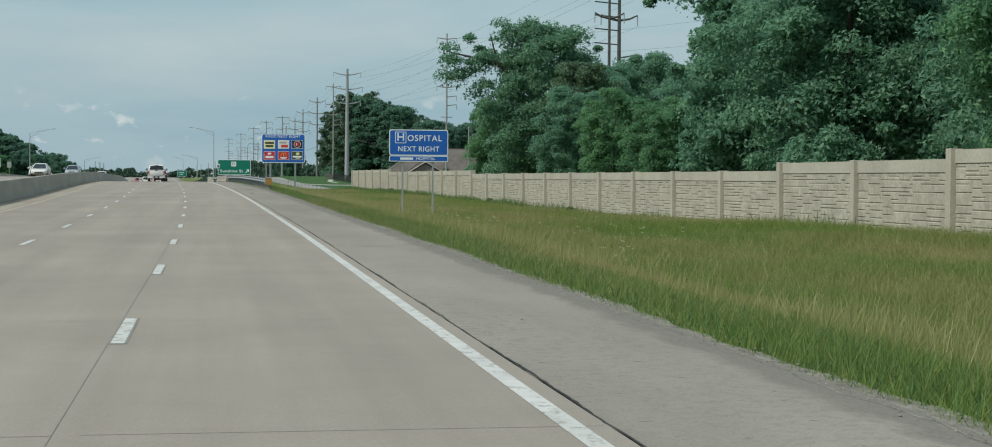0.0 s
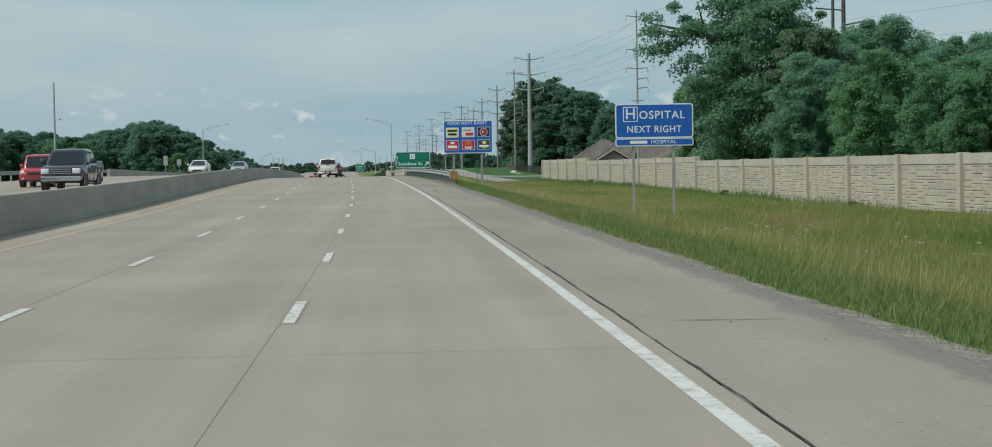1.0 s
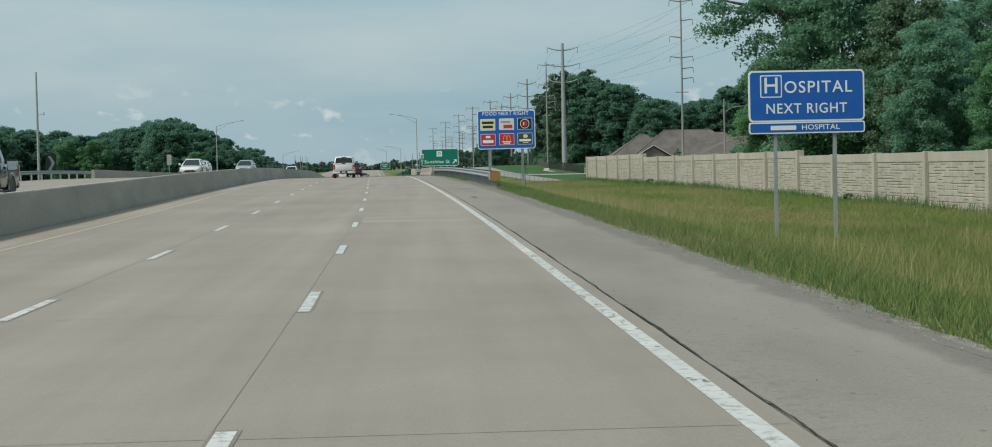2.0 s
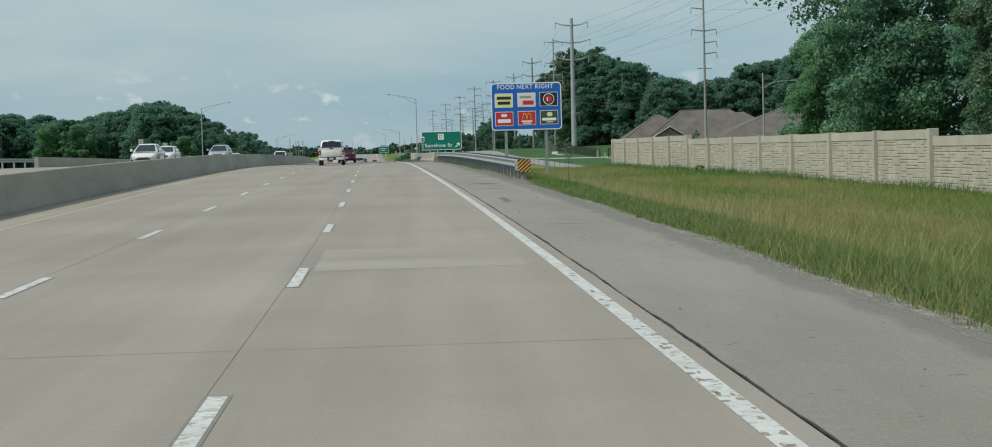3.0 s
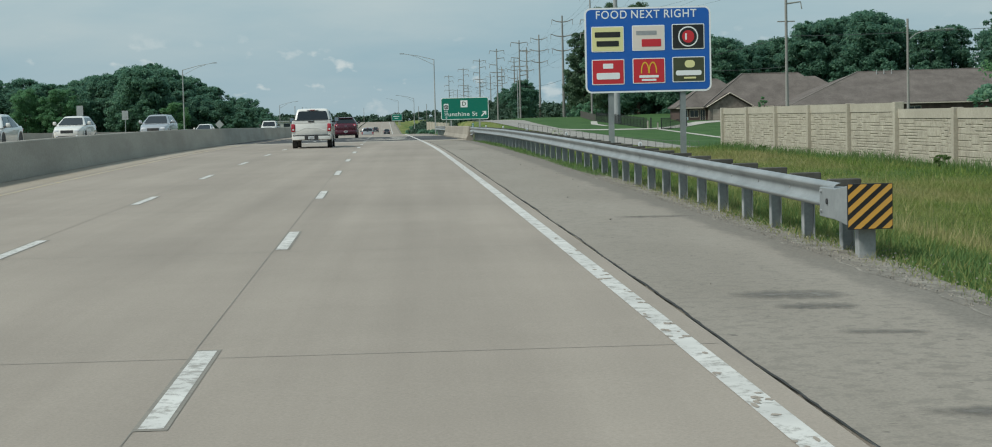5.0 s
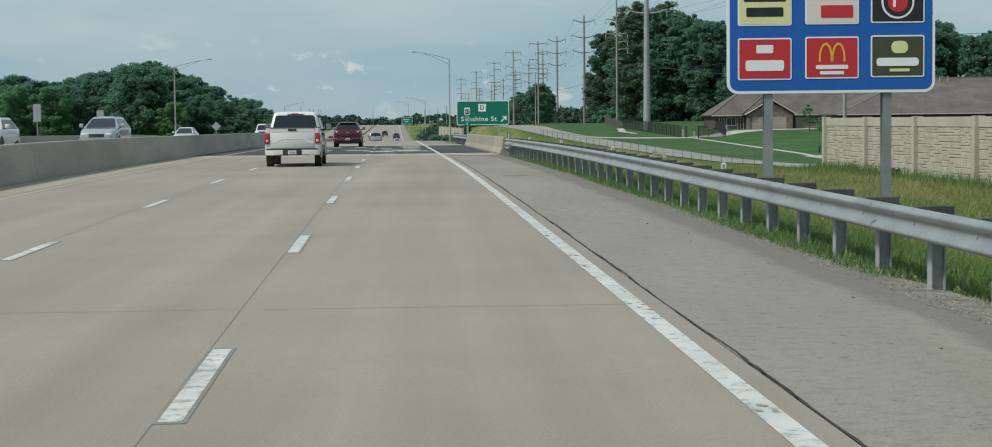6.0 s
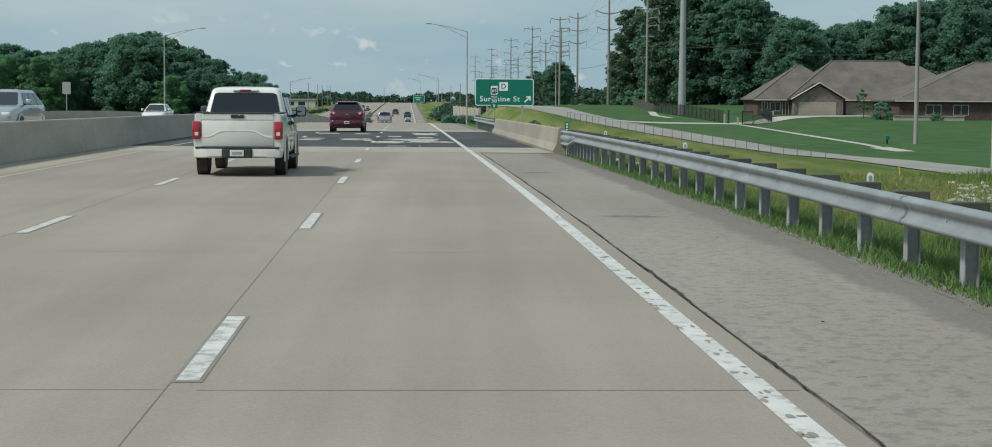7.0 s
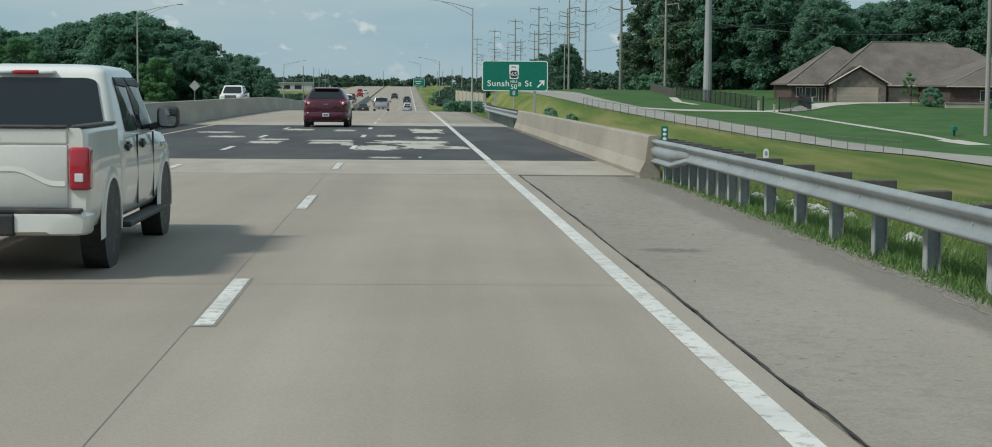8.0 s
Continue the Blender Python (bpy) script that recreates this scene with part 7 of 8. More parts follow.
def suv(x, y, heading, skin, label, group="", L=5.0, W=0.99, H=1.74, box_like=False, name="suv"):
    e = start_vehicle(name, x, y, heading, label, group)
    r, zb, belt = 0.37, 0.30, H * (0.60 if box_like else 0.68)
    ye, yf = -L / 2, L / 2
    nose = 0.04 if box_like else 0.16
    secs = [(ye, half(W * 0.74, zb + 0.24, belt - 0.14, 0.14)), (ye + 0.05, half(W * 0.86, zb + 0.12, belt - 0.07, 0.10)), (ye + 0.16, half(W * 0.945, zb + 0.05, belt - 0.02, 0.08)), (ye + 0.45, half(W * 0.99, zb, belt)), (ye + 1.4, half(W, zb - 0.04, belt)), (0.2, half(W * 0.985, zb - 0.04, belt - 0.01)), (yf - 1.35, half(W * 0.985, zb - 0.02, belt - 0.03)), (yf - 0.6, half(W * 0.955, zb, belt - 0.02 - nose * 0.5, 0.10)), (yf - 0.2, half(W * 0.88, zb + 0.04, belt - 0.05 - nose, 0.12)), (yf - 0.05, half(W * 0.78, zb + 0.08, belt - 0.10 - nose, 0.14)), (yf, half(W * 0.68, zb + 0.14, belt - 0.16 - nose, 0.14))]
    smooth_shade(part("body", loft(secs), skin, e), 50)
    b0, b1, t0, t1 = ye + 0.13, yf - (1.35 if box_like else 1.10), ye + (0.24 if box_like else 0.52), yf - (1.75 if box_like else 2.05)
    wb, wt, zt = W * 0.945, W * (0.86 if box_like else 0.66), H - 0.10
    upper_body(e, skin, b0, b1, t0, t1, wb, wt, belt - 0.04, zt, H, ((0.09, 0.30, 0.10, 0.31), (0.33, 0.58, 0.34, 0.61), (0.61, 0.90, 0.64, 0.95)), (0.88, 0.18, 0.95), 0.18)
    for s in (-1, 1):
        part("roof_rail", tubes(((s * wt * 0.80, t0 + 0.25, H - 0.005), (s * wt * 0.80, t1 - 0.25, H - 0.005), 0.014, 0.014), seg=6), M_TRIM, e)
        tl = lamp_box("tail_light", e, (s * W * 0.60, ye + 0.0, belt - 0.25), (s * W * 0.93, ye + 0.28, belt - 0.04), M_TAIL, 0.07, "red tail light with round clear lens")
        bm = bmesh.new()
        bmesh.ops.create_uvsphere(bm, u_segments=14, v_segments=8, radius=0.062, matrix=pose(s * W * 0.75, ye + 0.002, belt - 0.145) @ Matrix.Diagonal((1, 0.25, 1, 1)))
        smooth_shade(part("reverse_lamp", bm, M_LENS, tl), 80)
        lamp_box("headlight", e, (s * W * 0.46, yf - 0.22, belt - 0.34 - nose * 0.6), (s * W * 0.80, yf + 0.004, belt - 0.18 - nose * 0.6), M_LENS, 0.05)
        lamp_box("fog_lamp", e, (s * W * 0.55, yf - 0.1, zb + 0.12), (s * W * 0.70, yf + 0.012, zb + 0.22), M_LENS, 0.03)
        for k in (1.15, 2.15):
            part("door_handle", boxes(((s * (W - 0.03), b0 + k, belt - 0.15), (s * (W + 0.012), b0 + k + 0.2, belt - 0.115)), bevel=0.012), skin, e)
    bm = loft([(ye - 0.06, half(W * 0.74, zb + 0.05, zb + 0.36, 0.06)), (ye - 0.02, half(W * 0.86, zb, zb + 0.40, 0.05)), (ye + 0.12, half(W * 0.955, zb - 0.04, zb + 0.40, 0.04)), (ye + 0.5, half(W * 0.995, zb - 0.06, zb + 0.36, 0.03))])
    smooth_shade(part("rear_bumper", bm, skin, e), 50)
    # black trim drawn up over the bumper, putting its shade into the colour
    part("valance_and_shade", boxes(((-W * 0.72, ye - 0.055, zb - 0.03), (W * 0.72, ye + 0.3, zb + 0.25)), bevel=0.05), M_TRIM, e, "black lower valance, its raised part painting the bumper's shade")
    part("front_bumper", boxes(((-W * 0.7, yf - 0.12, zb + 0.03), (W * 0.7, yf + 0.018, zb + 0.20)), bevel=0.05), M_TRIM, e)
    part("grille", boxes(((-W * 0.40, yf - 0.05, belt - 0.40 - nose * 0.6), (W * 0.40, yf + 0.014, belt - 0.22 - nose * 0.6)), bevel=0.02), M_TRIM, e)
    pl = part("number_plate", boxes(((-0.155, ye - 0.078, zb + 0.20), (0.155, ye - 0.062, zb + 0.355)), bevel=0.006), M_PLATE, e)
    part("plate_bar", boxes(((-0.11, ye - 0.083, zb + 0.25), (0.11, ye - 0.0785, zb + 0.305))), M_TRIM, pl)
    part("badge", boxes(((-0.10, ye - 0.015, belt - 0.21), (0.10, ye + 0.03, belt - 0.17)), bevel=0.01), M_CHROME, e)
    bm = bmesh.new()
    box(bm, (-wt * 0.84, t0 - 0.15, zt + 0.0), (wt * 0.84, t0 + 0.12, zt + 0.045), 0.02)
    part("spoiler", bm, skin, e)
    part("aerial", tubes(((0, t0 + 0.35, H - 0.01), (0, t0 + 0.27, H + 0.15), 0.012, 0.006), seg=6), M_TRIM, e)
    mirror_pair(e, W * 0.95, b1 - 0.50, belt - 0.0, 0.95, skin)
    wheel_set(e, (ye + 1.0, yf - 0.95), W * 0.985, r, skin)
    return e


def sedan(x, y, heading, skin, label, group=""):
    e = start_vehicle("car", x, y, heading, label, group)
    L, W, H, zb, belt = 4.7, 0.91, 1.45, 0.26, 0.92
    ye, yf = -L / 2, L / 2
    secs = [(ye, half(W * 0.72, zb + 0.2, belt - 0.06, 0.12)), (ye + 0.10, half(W * 0.89, zb + 0.06, belt + 0.02)), (ye + 0.35, half(W * 0.96, zb, belt + 0.03)), (ye + 0.9, half(W, zb - 0.02, belt)), (0.3, half(W, zb - 0.04, belt - 0.02)), (yf - 1.3, half(W * 0.985, zb - 0.02, belt - 0.04)), (yf - 0.5, half(W * 0.94, zb, belt - 0.14, 0.12)), (yf - 0.12, half(W * 0.82, zb + 0.05, belt - 0.24, 0.14)), (yf, half(W * 0.66, zb + 0.12, belt - 0.32, 0.14))]
    smooth_shade(part("body", loft(secs), skin, e), 50)
    b0, b1, t0, t1 = ye + 0.42, yf - 1.00, ye + 1.25, yf - 1.95
    wb, wt, zt = W * 0.93, W * 0.66, H - 0.075
    upper_body(e, skin, b0, b1, t0, t1, wb, wt, belt - 0.04, zt, H, ((0.16, 0.50, 0.12, 0.50), (0.53, 0.90, 0.53, 0.96)), (0.84, 0.1, 0.95), 0.18)
    for s in (-1, 1):
        lamp_box("headlight", e, (s * W * 0.46, yf - 0.30, belt - 0.42), (s * W * 0.80, yf - 0.02, belt - 0.29), M_LENS, 0.05)
        lamp_box("tail_light", e, (s * W * 0.5, ye + 0.0, belt - 0.2), (s * W * 0.90, ye + 0.25, belt - 0.05), M_TAIL, 0.05)
        part("door_handle", boxes(((s * (W - 0.03), -0.55, belt - 0.14), (s * (W + 0.010), -0.37, belt - 0.11)), bevel=0.01), skin, e)
    part("grille", boxes(((-W * 0.40, yf - 0.1, belt - 0.52), (W * 0.40, yf + 0.012, belt - 0.40)), bevel=0.02), M_TRIM, e)
    part("air_intake", boxes(((-W * 0.55, yf - 0.1, zb + 0.08), (W * 0.55, yf + 0.006, zb + 0.2)), bevel=0.02), M_TRIM, e)
    part("number_plate", boxes(((-0.155, ye - 0.015, 0.5), (0.155, ye + 0.05, 0.64)), bevel=0.006), M_PLATE, e)
    mirror_pair(e, W * 0.94, b1 - 0.45, belt, 0.8, skin)
    wheel_set(e, (ye + 0.95, yf - 0.92), W, 0.33, skin)
    return e


def pickup(x, y, heading, skin, label, group=""):
    e = start_vehicle("pickup_truck", x, y, heading, label, group)
    L, W, H, zb, belt, rail = 5.9, 1.015, 2.05, 0.42, 1.335, 1.425
    ye, yf = -L / 2, L / 2
    cab0, cab1 = ye + 1.78, yf - 1.55
    secs = [(cab0, half(W * 0.985, zb, belt, 0.05)), (cab0 + 0.06, half(W, zb - 0.01, belt + 0.01, 0.05)), (cab0 + 0.4, half(W, zb - 0.02, belt, 0.06)), (cab1, half(W, zb - 0.02, belt - 0.03, 0.07)), (cab1 + 0.25, half(W * 0.998, zb, belt - 0.04, 0.10)), (yf - 0.6, half(W * 0.985, zb, belt - 0.08, 0.12)), (yf - 0.2, half(W * 0.95, zb + 0.02, belt - 0.13, 0.13)), (yf - 0.05, half(W * 0.90, zb + 0.06, belt - 0.19, 0.14)), (yf, half(W * 0.84, zb + 0.1, belt - 0.26, 0.12))]
    smooth_shade(part("cab_body", loft(secs), skin, e), 50)
    for s in (-1, 1):
        prof = [(W * 0.80, zb + 0.02), (W * 0.95, zb + 0.05), (W * 0.985, zb + 0.14), (W * 0.997, zb + 0.36), (W * 0.998, rail - 0.34), (W * 0.99, rail - 0.27), (W * 0.972, rail - 0.20), (W * 0.968, rail - 0.06), (W * 0.958, rail - 0.02), (W * 0.93, rail), (W * 0.84, rail), (W * 0.84, 0.9), (W * 0.80, 0.9)]
        bm = bmesh.new()
        rings = [[bm.verts.new((s * px * k, yy, pz)) for px, pz in prof] for yy, k in ((ye + 0.04, 0.965), (ye + 0.08, 0.985), (ye + 0.2, 0.998), (ye + 0.6, 1.0), (cab0 - 0.02, 1.0))]
        for a, b in zip(rings, rings[1:]):
            for i in range(len(prof)):
                j = (i + 1) % len(prof)
                bm.faces.new((a[i], a[j], b[j], b[i]))
        bm.faces.new(rings[0]), bm.faces.new(rings[-1])
        bmesh.ops.recalc_face_normals(bm, faces=bm.faces)
        smooth_shade(part("bed_side", bm, skin, e), 45)
        part("bed_rail_cap", boxes(((s * W * 0.83, ye + 0.05, rail), (s * W * 0.955, cab0 - 0.02, rail + 0.028)), bevel=0.012), M_TRIM, e)
        tl = lamp_box("tail_light", e, (s * W * 0.812, ye - 0.004, 0.84), (s * (W + 0.003), ye + 0.20, 1.245), M_TAIL, 0.03, "tall red tail light with clear lower lens")
        part("reverse_lamp", boxes(((s * W * 0.865, ye - 0.010, 0.92), (s * W * 0.945, ye + 0.02, 1.0)), bevel=0.006), M_LENS, tl)
        lamp_box("headlight", e, (s * W * 0.52, yf - 0.22, belt - 0.48), (s * W * 0.90, yf + 0.008, belt - 0.22), M_LENS, 0.04)
    part("bed_floor", boxes(((-W * 0.82, ye + 0.1, zb + 0.35), (W * 0.82, cab0, 0.88))), M_TRIM, e)
    bm = bmesh.new()
    box(bm, (-W * 0.80, ye + 0.02, 0.67), (W * 0.80, ye + 0.10, rail - 0.16), 0.02)
    gate_ = smooth_shade(part("tailgate", bm, skin, e), 40)
    part("tailgate_upper", boxes(((-W * 0.80, ye + 0.026, rail - 0.156), (W * 0.80, ye + 0.10, rail - 0.004)), bevel=0.018), skin, gate_)
    part("tailgate_top", boxes(((-W * 0.79, ye + 0.01, rail - 0.004), (W * 0.79, ye + 0.11, rail + 0.026)), bevel=0.012), M_TRIM, gate_)
    part("tailgate_handle", boxes(((-0.15, ye + 0.004, rail - 0.11), (0.15, ye + 0.03, rail - 0.03)), bevel=0.012), M_TRIM, gate_)
    part("rear_camera", boxes(((0.02, ye - 0.004, rail - 0.05), (0.08, ye + 0.03, rail - 0.015)), bevel=0.008), M_CHROME, gate_)
    # the swage pressed into the tailgate: flat in the middle, dropping to both sides
    bm = bmesh.new()
    n = 24
    rows = []
    for i in range(n + 1):
        px = W * 0.775 * (2 * i / n - 1)
        u = min(max((abs(px) - 0.30) / 0.40, 0), 1)
        pz = 1.02 - 0.14 * u * u * (3 - 2 * u)
        rows.append([bm.verts.new((px, yy, zz)) for yy, zz in ((ye + 0.0205, pz + 0.05), (ye + 0.013, pz), (ye + 0.0205, pz - 0.012))])
    for a, b in zip(rows, rows[1:]):
        for j in range(2):
            bm.faces.new((a[j], b[j], b[j + 1], a[j + 1]))
    bmesh.ops.recalc_face_normals(bm, faces=bm.faces)
    part("pressed_crease", bm, skin, gate_)
    bm = loft([(ye - 0.13, [(W * 0.62, 0.46), (W * 0.66, 0.44), (W * 0.70, 0.58), (W * 0.64, 0.615)]), (ye - 0.06, [(W * 0.88, 0.42), (W * 0.93, 0.44), (W * 0.96, 0.60), (W * 0.90, 0.63)]), (ye + 0.06, [(W * 0.96, 0.42), (W * 0.985, 0.45), (W * 0.995, 0.60), (W * 0.96, 0.64)]), (ye + 0.24, [(W * 0.97, 0.42), (W * 0.99, 0.45), (W * 0.995, 0.60), (W * 0.96, 0.64)])])
    smooth_shade(part("rear_bumper", bm, skin, e, "body-coloured rear bumper"), 40)
    part("bumper_step", boxes(((-W * 0.93, ye - 0.09, 0.628), (W * 0.93, ye + 0.05, 0.672)), bevel=0.012), M_TRIM, e)
    part("bumper_centre", boxes(((-W * 0.34, ye - 0.15, 0.42), (W * 0.34, ye - 0.05, 0.626)), bevel=0.02), M_TRIM, e)
    pl = part("number_plate", boxes(((-0.155, ye - 0.165, 0.46), (0.155, ye - 0.15, 0.60)), bevel=0.006), M_PLATE, e)
    part("plate_bar", boxes(((-0.11, ye - 0.17, 0.50), (0.11, ye - 0.1655, 0.56))), M_ALU, pl)
    part("front_bumper", boxes(((-W * 0.92, yf - 0.2, zb + 0.1), (W * 0.92, yf + 0.06, zb + 0.34)), bevel=0.05), M_CHROME, e)
    part("grille", boxes(((-W * 0.5, yf - 0.06, belt - 0.50), (W * 0.5, yf + 0.02, belt - 0.18)), bevel=0.03), M_TRIM, e)
    for k in range(3):
        part("grille_bar", boxes(((-W * 0.48, yf + 0.016, belt - 0.47 + 0.1 * k), (W * 0.48, yf + 0.03, belt - 0.44 + 0.1 * k)), bevel=0.006), M_CHROME, e)
    # upper cab
    b0, b1, t0, t1 = cab0 + 0.03, cab1 + 0.20, cab0 + 0.25, cab1 - 0.50
    wb, wt, zt = W * 0.955, W * 0.80, H - 0.115
    pt = upper_body(e, skin, b0, b1, t0, t1, wb, wt, belt - 0.05, zt, H, ((0.20, 0.49, 0.20, 0.52), (0.53, 0.88, 0.56, 0.95)), (0.88, 0.06, 0.94), 0.12)
    lamp_box("high_brake_light", e, (-0.13, t0 - 0.075, zt + 0.0), (0.13, t0 + 0.1, zt + 0.042), M_TAIL, 0.012)
    for s in (-1, 1):
        lamp_box("cargo_lamp", e, (s * 0.135, t0 - 0.07, zt + 0.002), (s * 0.30, t0 + 0.1, zt + 0.04), M_LENS, 0.012)
        for u0, u1 in ((0.20, 0.53), (0.56, 0.96)):
            a, b, c, d = [Vector(pt(u, v, s)) for u, v in ((u0, 0.84), (u1, 0.80), (u1, 0.96), (u0, 0.96))]
            o = Vector((s * 0.028, 0, 0))
            bm = bmesh.new()
            vs = [bm.verts.new(p) for p in (a + o, b + o, c + o * 0.35, d + o * 0.35, a, b, c, d)]
            for f in ((0, 1, 2, 3), (4, 5, 1, 0), (7, 6, 5, 4), (3, 2, 6, 7), (0, 3, 7, 4), (1, 5, 6, 2)):
                bm.faces.new([vs[i] for i in f])
            bmesh.ops.recalc_face_normals(bm, faces=bm.faces)
            part("window_visor", bm, M_TRIM, e, "smoked plastic window visor")
        for yy in (cab0 + 0.30, cab0 + 1.30):
            part("door_handle", boxes(((s * (W - 0.03), yy, belt - 0.18), (s * (W + 0.03), yy + 0.22, belt - 0.135)), bevel=0.014), M_TRIM, e)
            part("handle_cup", boxes(((s * (W - 0.03), yy + 0.14, belt - 0.21), (s * (W + 0.006), yy + 0.24, belt - 0.11)), bevel=0.003), M_TRIM, e)
        for yy in (cab0 + 1.09, cab0 + 2.25):
            part("door_seam", boxes(((s * (W - 0.02), yy - 0.0025, zb + 0.1), (s * (W + 0.001), yy + 0.0025, belt - 0.05))), M_TRIM, e)
        part("running_board", boxes(((s * (W - 0.10), cab0 + 0.05, 0.34), (s * (W + 0.09), cab1 + 0.15, 0.40)), bevel=0.02), M_TRIM, e)
        part("fender_badge", boxes(((s * (W - 0.02), cab1 + 0.30, belt - 0.24), (s * (W + 0.004), cab1 + 0.58, belt - 0.19)), bevel=0.002), M_CHROME, e)
    mirror_pair(e, W * 0.99, b1 - 0.50, belt - 0.01, 1.22, M_TRIM)
    wheel_set(e, (ye + 1.22, yf - 0.98), W, 0.41, skin, 0.13)
    return e


def lane_x(y, off):
    return float(RX(y)) + off


suv(lane_x(275.0, -2.06), 275.0, 1.4, M_RED_CAR, "dark red family suv seen from behind on the road", L=5.2, W=1.04, H=1.84)
pickup(lane_x(214.4, -2.42), 214.4, 1.4, M_WHITE_CAR, "dusty white crew-cab pickup with black trim")
pickup(lane_x(419, -1.7), 419.0, 1.4, M_SILVER_CAR, "silver pickup truck further along the highway")
pickup(lane_x(392, -5.5), 392.0, 1.4, M_WHITE_CAR, "white pickup truck further along the highway")
sedan(lane_x(520, 1.8), 520, 1.4, M_SILVER_CAR, "silver car far along the highway", "distant traffic")
sedan(lane_x(560, 1.9), 560, 1.4, M_WHITE_CAR, "white car far along the highway", "distant traffic")
suv(lane_x(700, -1.9), 700, 1.4, M_BLACK_CAR, "dark suv far along the highway", "distant traffic")
suv(lane_x(640, 1.8), 640, 1.4, M_BLACK_CAR, "dark suv far along the highway", "distant traffic")
sedan(lane_x(470, -5.4), 470, 1.4, M_BLACK_CAR, "dark car far along the highway", "distant traffic")
suv(lane_x(735, -13.2), 735, 181.4, M_JEEP_RED, "tall red vehicle far off on the opposite lanes", "distant traffic", H=2.6)
pickup(lane_x(668, -13.6), 668, 181.4, M_JEEP_RED, "red pickup far off on the opposite lanes", "distant traffic")
sedan(lane_x(622, -16.6), 622, 181.4, M_JEEP_RED, "red car far off on the opposite lanes", "distant traffic")
sedan(lane_x(640, -12.6), 640, 181.4, M_WHITE_CAR, "white car far off on the opposite lanes", "distant traffic")
sedan(lane_x(800, -13.0), 800, 181.4, M_WHITE_CAR, "white car far off near the top of the hill", "distant traffic")
pickup(lane_x(113, -13.6), 113, 180, M_BLACK_CAR, "dark pickup truck on the opposite lanes", "opposite traffic")
suv(lane_x(127, -17.6), 127, 180, M_JEEP_RED, "boxy red off-road vehicle on the opposite lanes", "opposite traffic", L=4.6, W=0.94, H=1.84, box_like=True)
sedan(lane_x(100, -17.2), 100, 180, M_SILVER_CAR, "grey car on the opposite lanes", "opposite traffic")
sedan(lane_x(194, -14.6), 194, 180, M_WHITE_CAR, "white car on the opposite lanes", "opposite traffic")
suv(lane_x(228, -17.4), 228, 180, M_WHITE_CAR, "white suv on the opposite lanes", "opposite traffic", L=4.6, W=0.93, H=1.68)
suv(lane_x(236, -13.4), 236, 180, M_SILVER_CAR, "silver suv on the opposite lanes", "opposite traffic", L=4.8, W=0.95, H=1.76)
sedan(lane_x(300, -17.2), 300, 180, M_WHITE_CAR, "white car on the opposite lanes", "opposite traffic")
pickup(lane_x(345, -13.6), 345, 180, M_WHITE_CAR, "white truck far off on the opposite lanes", "opposite traffic")


# ---- signs beyond the opposite lanes, far buildings ----
def small_sign(x, y, w, h, z, label, facing, diamond=False):
    g = float(GZ(x, y))
    e = empty("road_sign", pose(x, y, g, 0, 0, facing), label, "road sign")
    part("sign_post", tubes(((0, 0.03, -0.3), (0, 0.03, z + h * 0.4), 0.04, 0.04), seg=8), M_GALV_DULL, e)
    p = part("panel", rounded(w, h, 0.05, 0.0, 0.012, 0, 0), M_ALU, e)
    p.matrix_local = pose(0, 0, z + h / 2) @ pose(0, 0, 0, 0, 45 if diamond else 0, 0)
    return e


small_sign(-32.6, 288, 0.62, 1.45, 2.2, "grey back of a tall narrow road sign", 0)
small_sign(-35.6, 329, 0.75, 1.1, 2.9, "grey back of a small road sign", 0)
small_sign(-39.9, 456, 1.2, 1.2, 4.0, "grey back of a diamond-shaped warning sign", 0, True)
chev = empty("chevron_sign", pose(-37.9, 237, float(GZ(-37.9, 237)), 0, 0, 25), "dark chevron sign on a post beyond the opposite lanes", "road sign")
part("sign_post", tubes(((0, 0.03, -0.3), (0, 0.03, 3.6), 0.04, 0.04), seg=8), M_GALV_DULL, chev)
cp = part("panel", rounded(1.1, 1.9, 0.05, 0.0, 0.02, 0, 2.9), M_SIGN_BLACK, chev)
bm = bmesh.new()
bm.faces.new([bm.verts.new((px, -0.004, 2.9 + pz)) for px, pz in ((-0.35, 0.75), (-0.05, 0.75), (0.40, 0.0), (-0.05, -0.75), (-0.35, -0.75), (0.10, 0.0))])
part("chevron", bm, M_ALU, cp)
far_sign = empty("road_sign", pose(-11.9, 850, 0, 0, 0, -1), "distant green guide sign on posts", "road sign")
for dx in (-1.2, 1.2):
    part("sign_post", tubes(((dx, 0.1, float(GZ(-11.9, 850)) - 0.3), (dx, 0.1, 4.6), 0.1, 0.1), seg=8), M_GALV_DULL, far_sign)
fp = part("panel", rounded(4.5, 2.9, 0.2, 0.0, 0.06, 0, 3.5), M_SIGN_WHITE, far_sign)
part("green_field", rounded(4.3, 2.7, 0.16, -0.006, 0.0, 0, 3.5), M_SIGN_GREEN, fp)
for i in range(2):
    part("text_bar", rounded(2.6 - i, 0.22, 0.05, -0.012, -0.006, -0.3, 3.9 - 0.8 * i), M_SIGN_WHITE, fp)
far_wall = tagged(new("far_noise_wall"), "distant tan noise wall beside the highway", "noise wall", kind="structure")
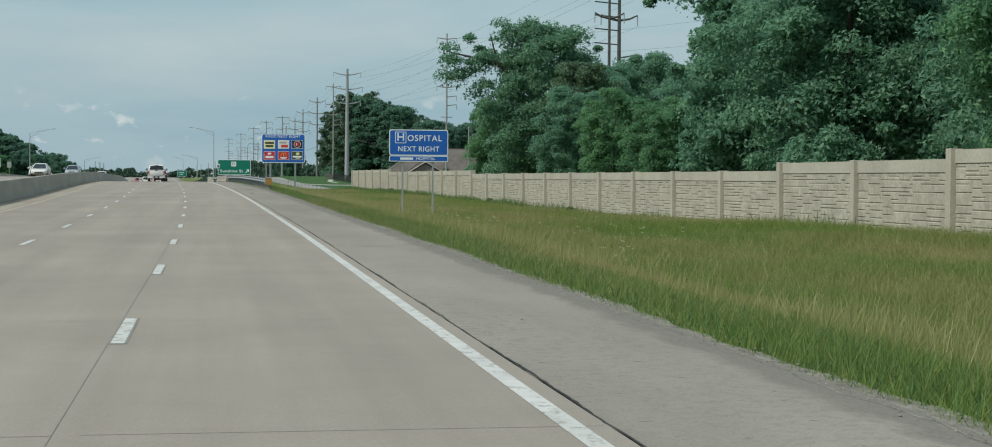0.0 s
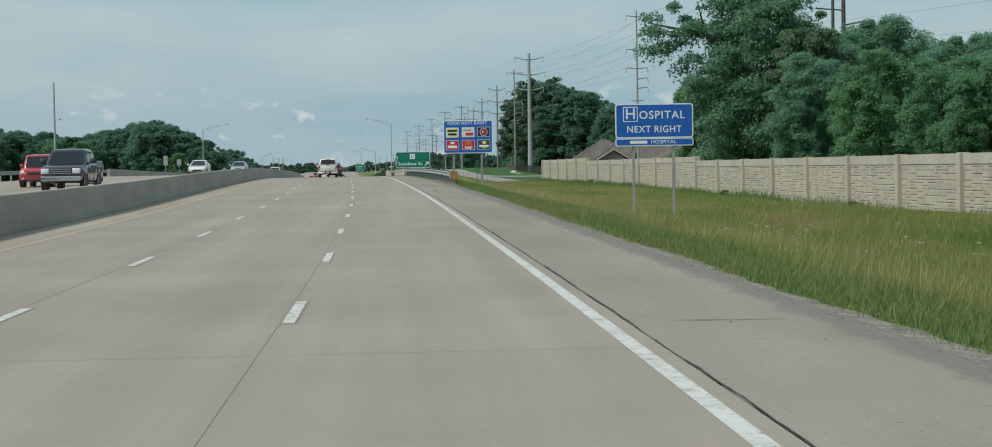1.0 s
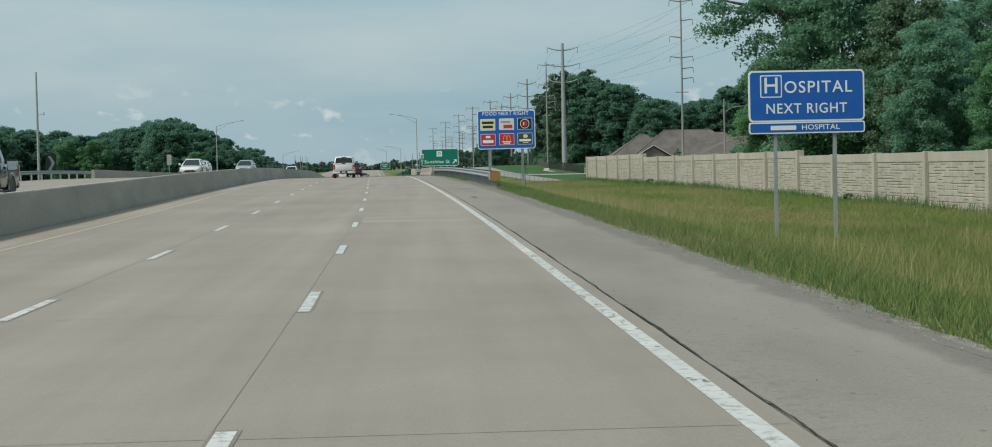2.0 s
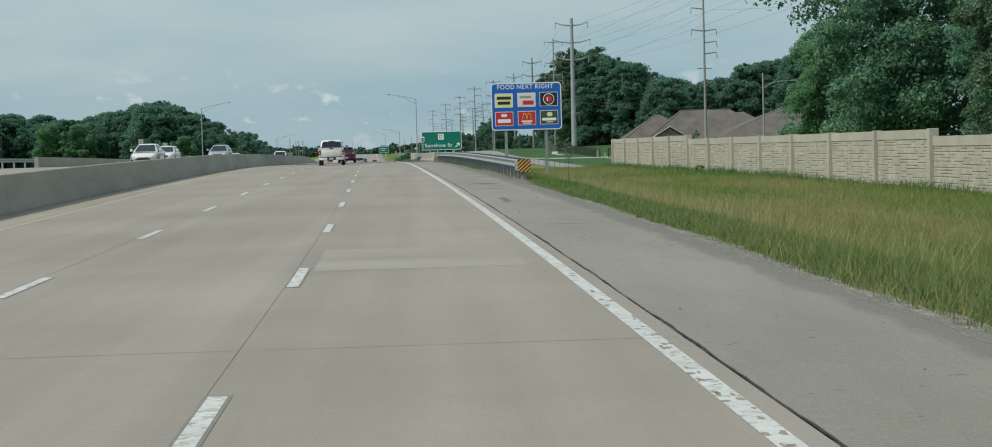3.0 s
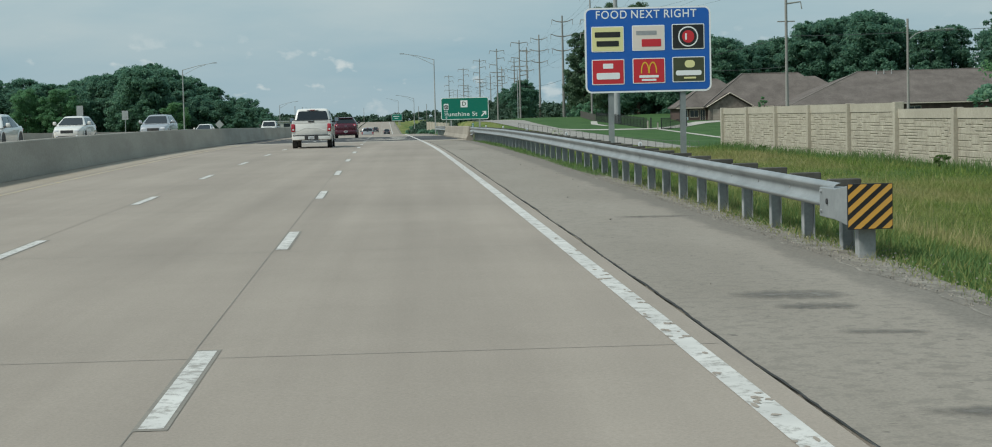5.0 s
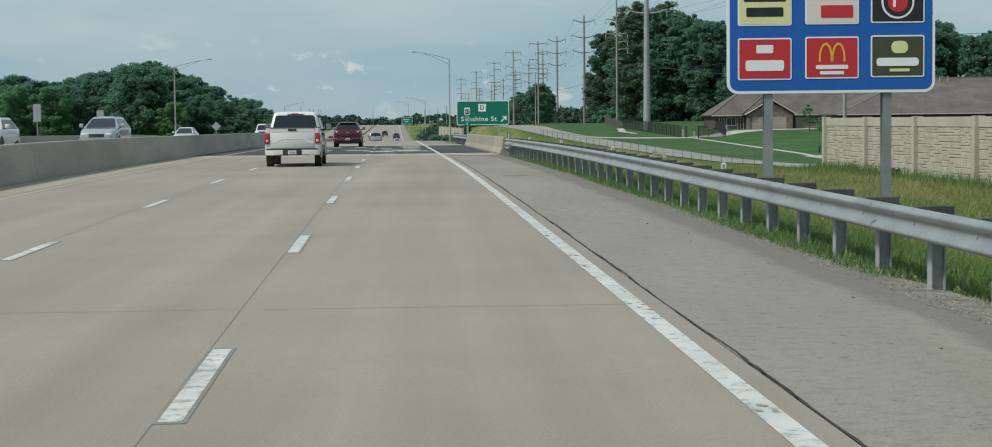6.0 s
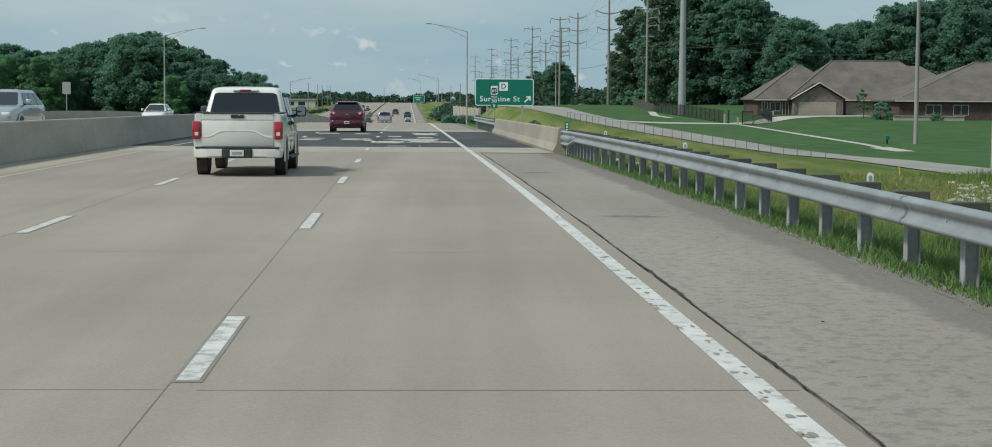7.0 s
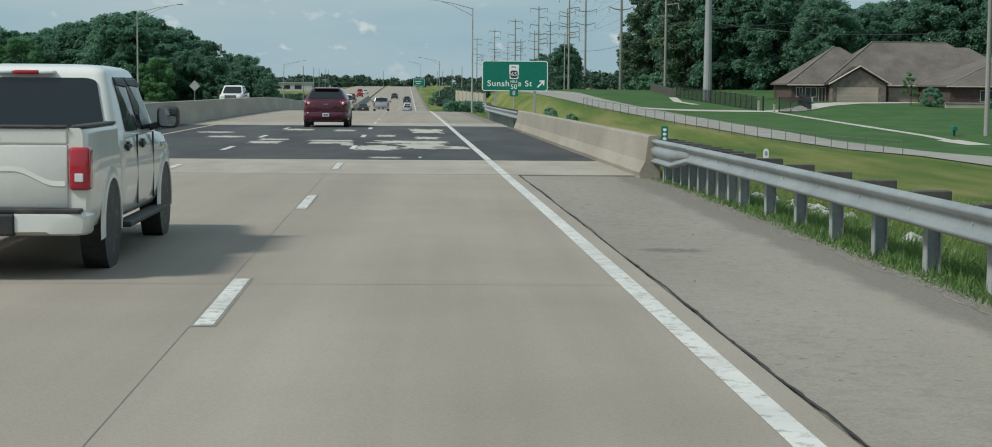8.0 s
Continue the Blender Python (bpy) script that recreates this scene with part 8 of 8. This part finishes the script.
for k in range(7):
    y0, y1 = 466 + 8 * k, 474 + 8 * k
    x0, x1 = lane_x(y0, 14.2 - 0.42 * k), lane_x(y1, 13.78 - 0.42 * k)
    g, top = float(GZ(x0, y0)) - 0.6, 1.6 + 0.04 * k
    bm = bmesh.new()
    vs = [bm.verts.new(c) for c in ((x0 - 0.1, y0, g), (x0 + 0.1, y0, g), (x1 + 0.1, y1, g), (x1 - 0.1, y1, g), (x0 - 0.1, y0, top), (x0 + 0.1, y0, top), (x1 + 0.1, y1, top), (x1 - 0.1, y1, top))]
    for f in ((0, 1, 5, 4), (1, 2, 6, 5), (2, 3, 7, 6), (3, 0, 4, 7), (4, 5, 6, 7), (3, 2, 1, 0)):
        bm.faces.new([vs[q] for q in f])
    bmesh.ops.recalc_face_normals(bm, faces=bm.faces)
    part("panel", bm, M_WALL, far_wall)
    part("wall_post", boxes(((x0 - 0.2, y0 - 0.16, g), (x0 + 0.2, y0 + 0.16, top + 0.12))), M_WALL, far_wall)


def building(x, y, w, d, h, label):
    g = float(GZ(x, y))
    e = empty("building", pose(x, y, g, 0, 0, 3), label, "building", "distant buildings")
    part("wall", boxes(((0, 0, -1), (w, d, h))), M_BUILDING, e)
    part("roof", boxes(((-0.4, -0.4, h), (w + 0.4, d + 0.4, h + 0.5))), M_ALU, e)
    for i in range(int(w / 5)):
        part("window", boxes(((1.5 + 5 * i, -0.06, 1.0), (4.5 + 5 * i, -0.01, 2.6))), M_WINDOW, e)


building(-84, 930, 24, 16, 3.4, "long low white commercial building far off")
building(-150, 1010, 46, 20, 5.0, "pale flat-roofed building far off among trees")
building(-104, 1190, 34, 16, 4.2, "low grey building far off by the highway")
building(22, 1190, 34, 18, 4.2, "low pale building far off by the highway")
building(60, 1060, 40, 18, 5.0, "low pale building far off by the highway")


# woods closing the distance
def woods(seed, n, x0, x1, y0, y1, h, r, gap, material, label, per=42, size=0.8):
    rg = np.random.default_rng(seed)
    cs, rr = [], []
    for k in range(n):
        y = y0 + (y1 - y0) * rg.random()
        x = x0 + (x1 - x0) * rg.random()
        if abs(x - float(RX(y)) + 8) < gap:
            continue
        top = h * (0.72 + 0.28 * math.sin(x * 0.045 + seed) * math.sin(x * 0.013 + 2 * seed) + 0.14 * math.sin(x * 0.21))
        cs.append((x, y, float(GZ(x, y)) + top * rg.random() ** 0.7))
        rr.append(rg.uniform(0.7, 1.2) * r)
    v, f = leaf_cloud(rg, cs, rr, per, size, 0.75)
    tagged(new("far_woods", fast_mesh("far_woods", v, f, material)), label, "woods", kind="stuff")


woods(41, 1500, -520, 420, 1750, 1900, 10, 3.6, 0, M_LEAF_FAR, "distant woods along the horizon", 36, 1.7)
woods(42, 420, -330, -46, 1040, 1180, 5.0, 1.9, 0, M_LEAF_FAR, "distant woods beyond the opposite lanes", 44, 0.9)
woods(43, 420, -135, -60, 955, 1035, 5.5, 1.7, 0, M_LEAF_FAR, "low distant trees beyond the opposite lanes", 44, 0.7)
woods(44, 520, 12, 300, 980, 1180, 5.0, 1.9, 0, M_LEAF_FAR, "distant woods beside the highway", 44, 0.9)
woods(45, 420, 16, 150, 640, 800, 6.0, 2.0, 0, M_LEAF_FAR, "woods beside the local road", 46, 0.7)
woods(46, 160, -6, 6, 600, 900, 0.5, 0.5, 0, M_LEAF_DARK, "low bushes on the bank beside the highway", 40, 0.25)
woods(47, 260, -62, -44, 600, 800, 0.8, 0.6, 0, M_LEAF_FAR, "low scrub beyond the opposite lanes", 40, 0.4)
woods(48, 700, -4, 24, 600, 920, 2.2, 1.0, 0, M_LEAF_FAR, "low trees between the highway and the local road", 40, 0.5)
woods(49, 220, -1, 4.5, 448, 535, 2.0, 0.7, 0, M_LEAF_DARK, "scrub on the bank before the far wall", 44, 0.3)
for x, y, h in ((-44, 700, 10), (-48, 790, 10), (-53, 880, 10), (-57, 970, 10), (-62, 1060, 10), (-36, 1120, 9), (4, 760, 9), (1, 860, 9), (-3, 960, 9), (-6, 1060, 9)):
    e = empty("utility_pole", pose(x, y, float(GZ(x, y))), "thin distant utility pole", "utility pole", "distant poles")
    part("shaft", tubes(((0, 0, -0.5), (0, 0, h), 0.16, 0.1), seg=8), M_POLE_WOOD, e)
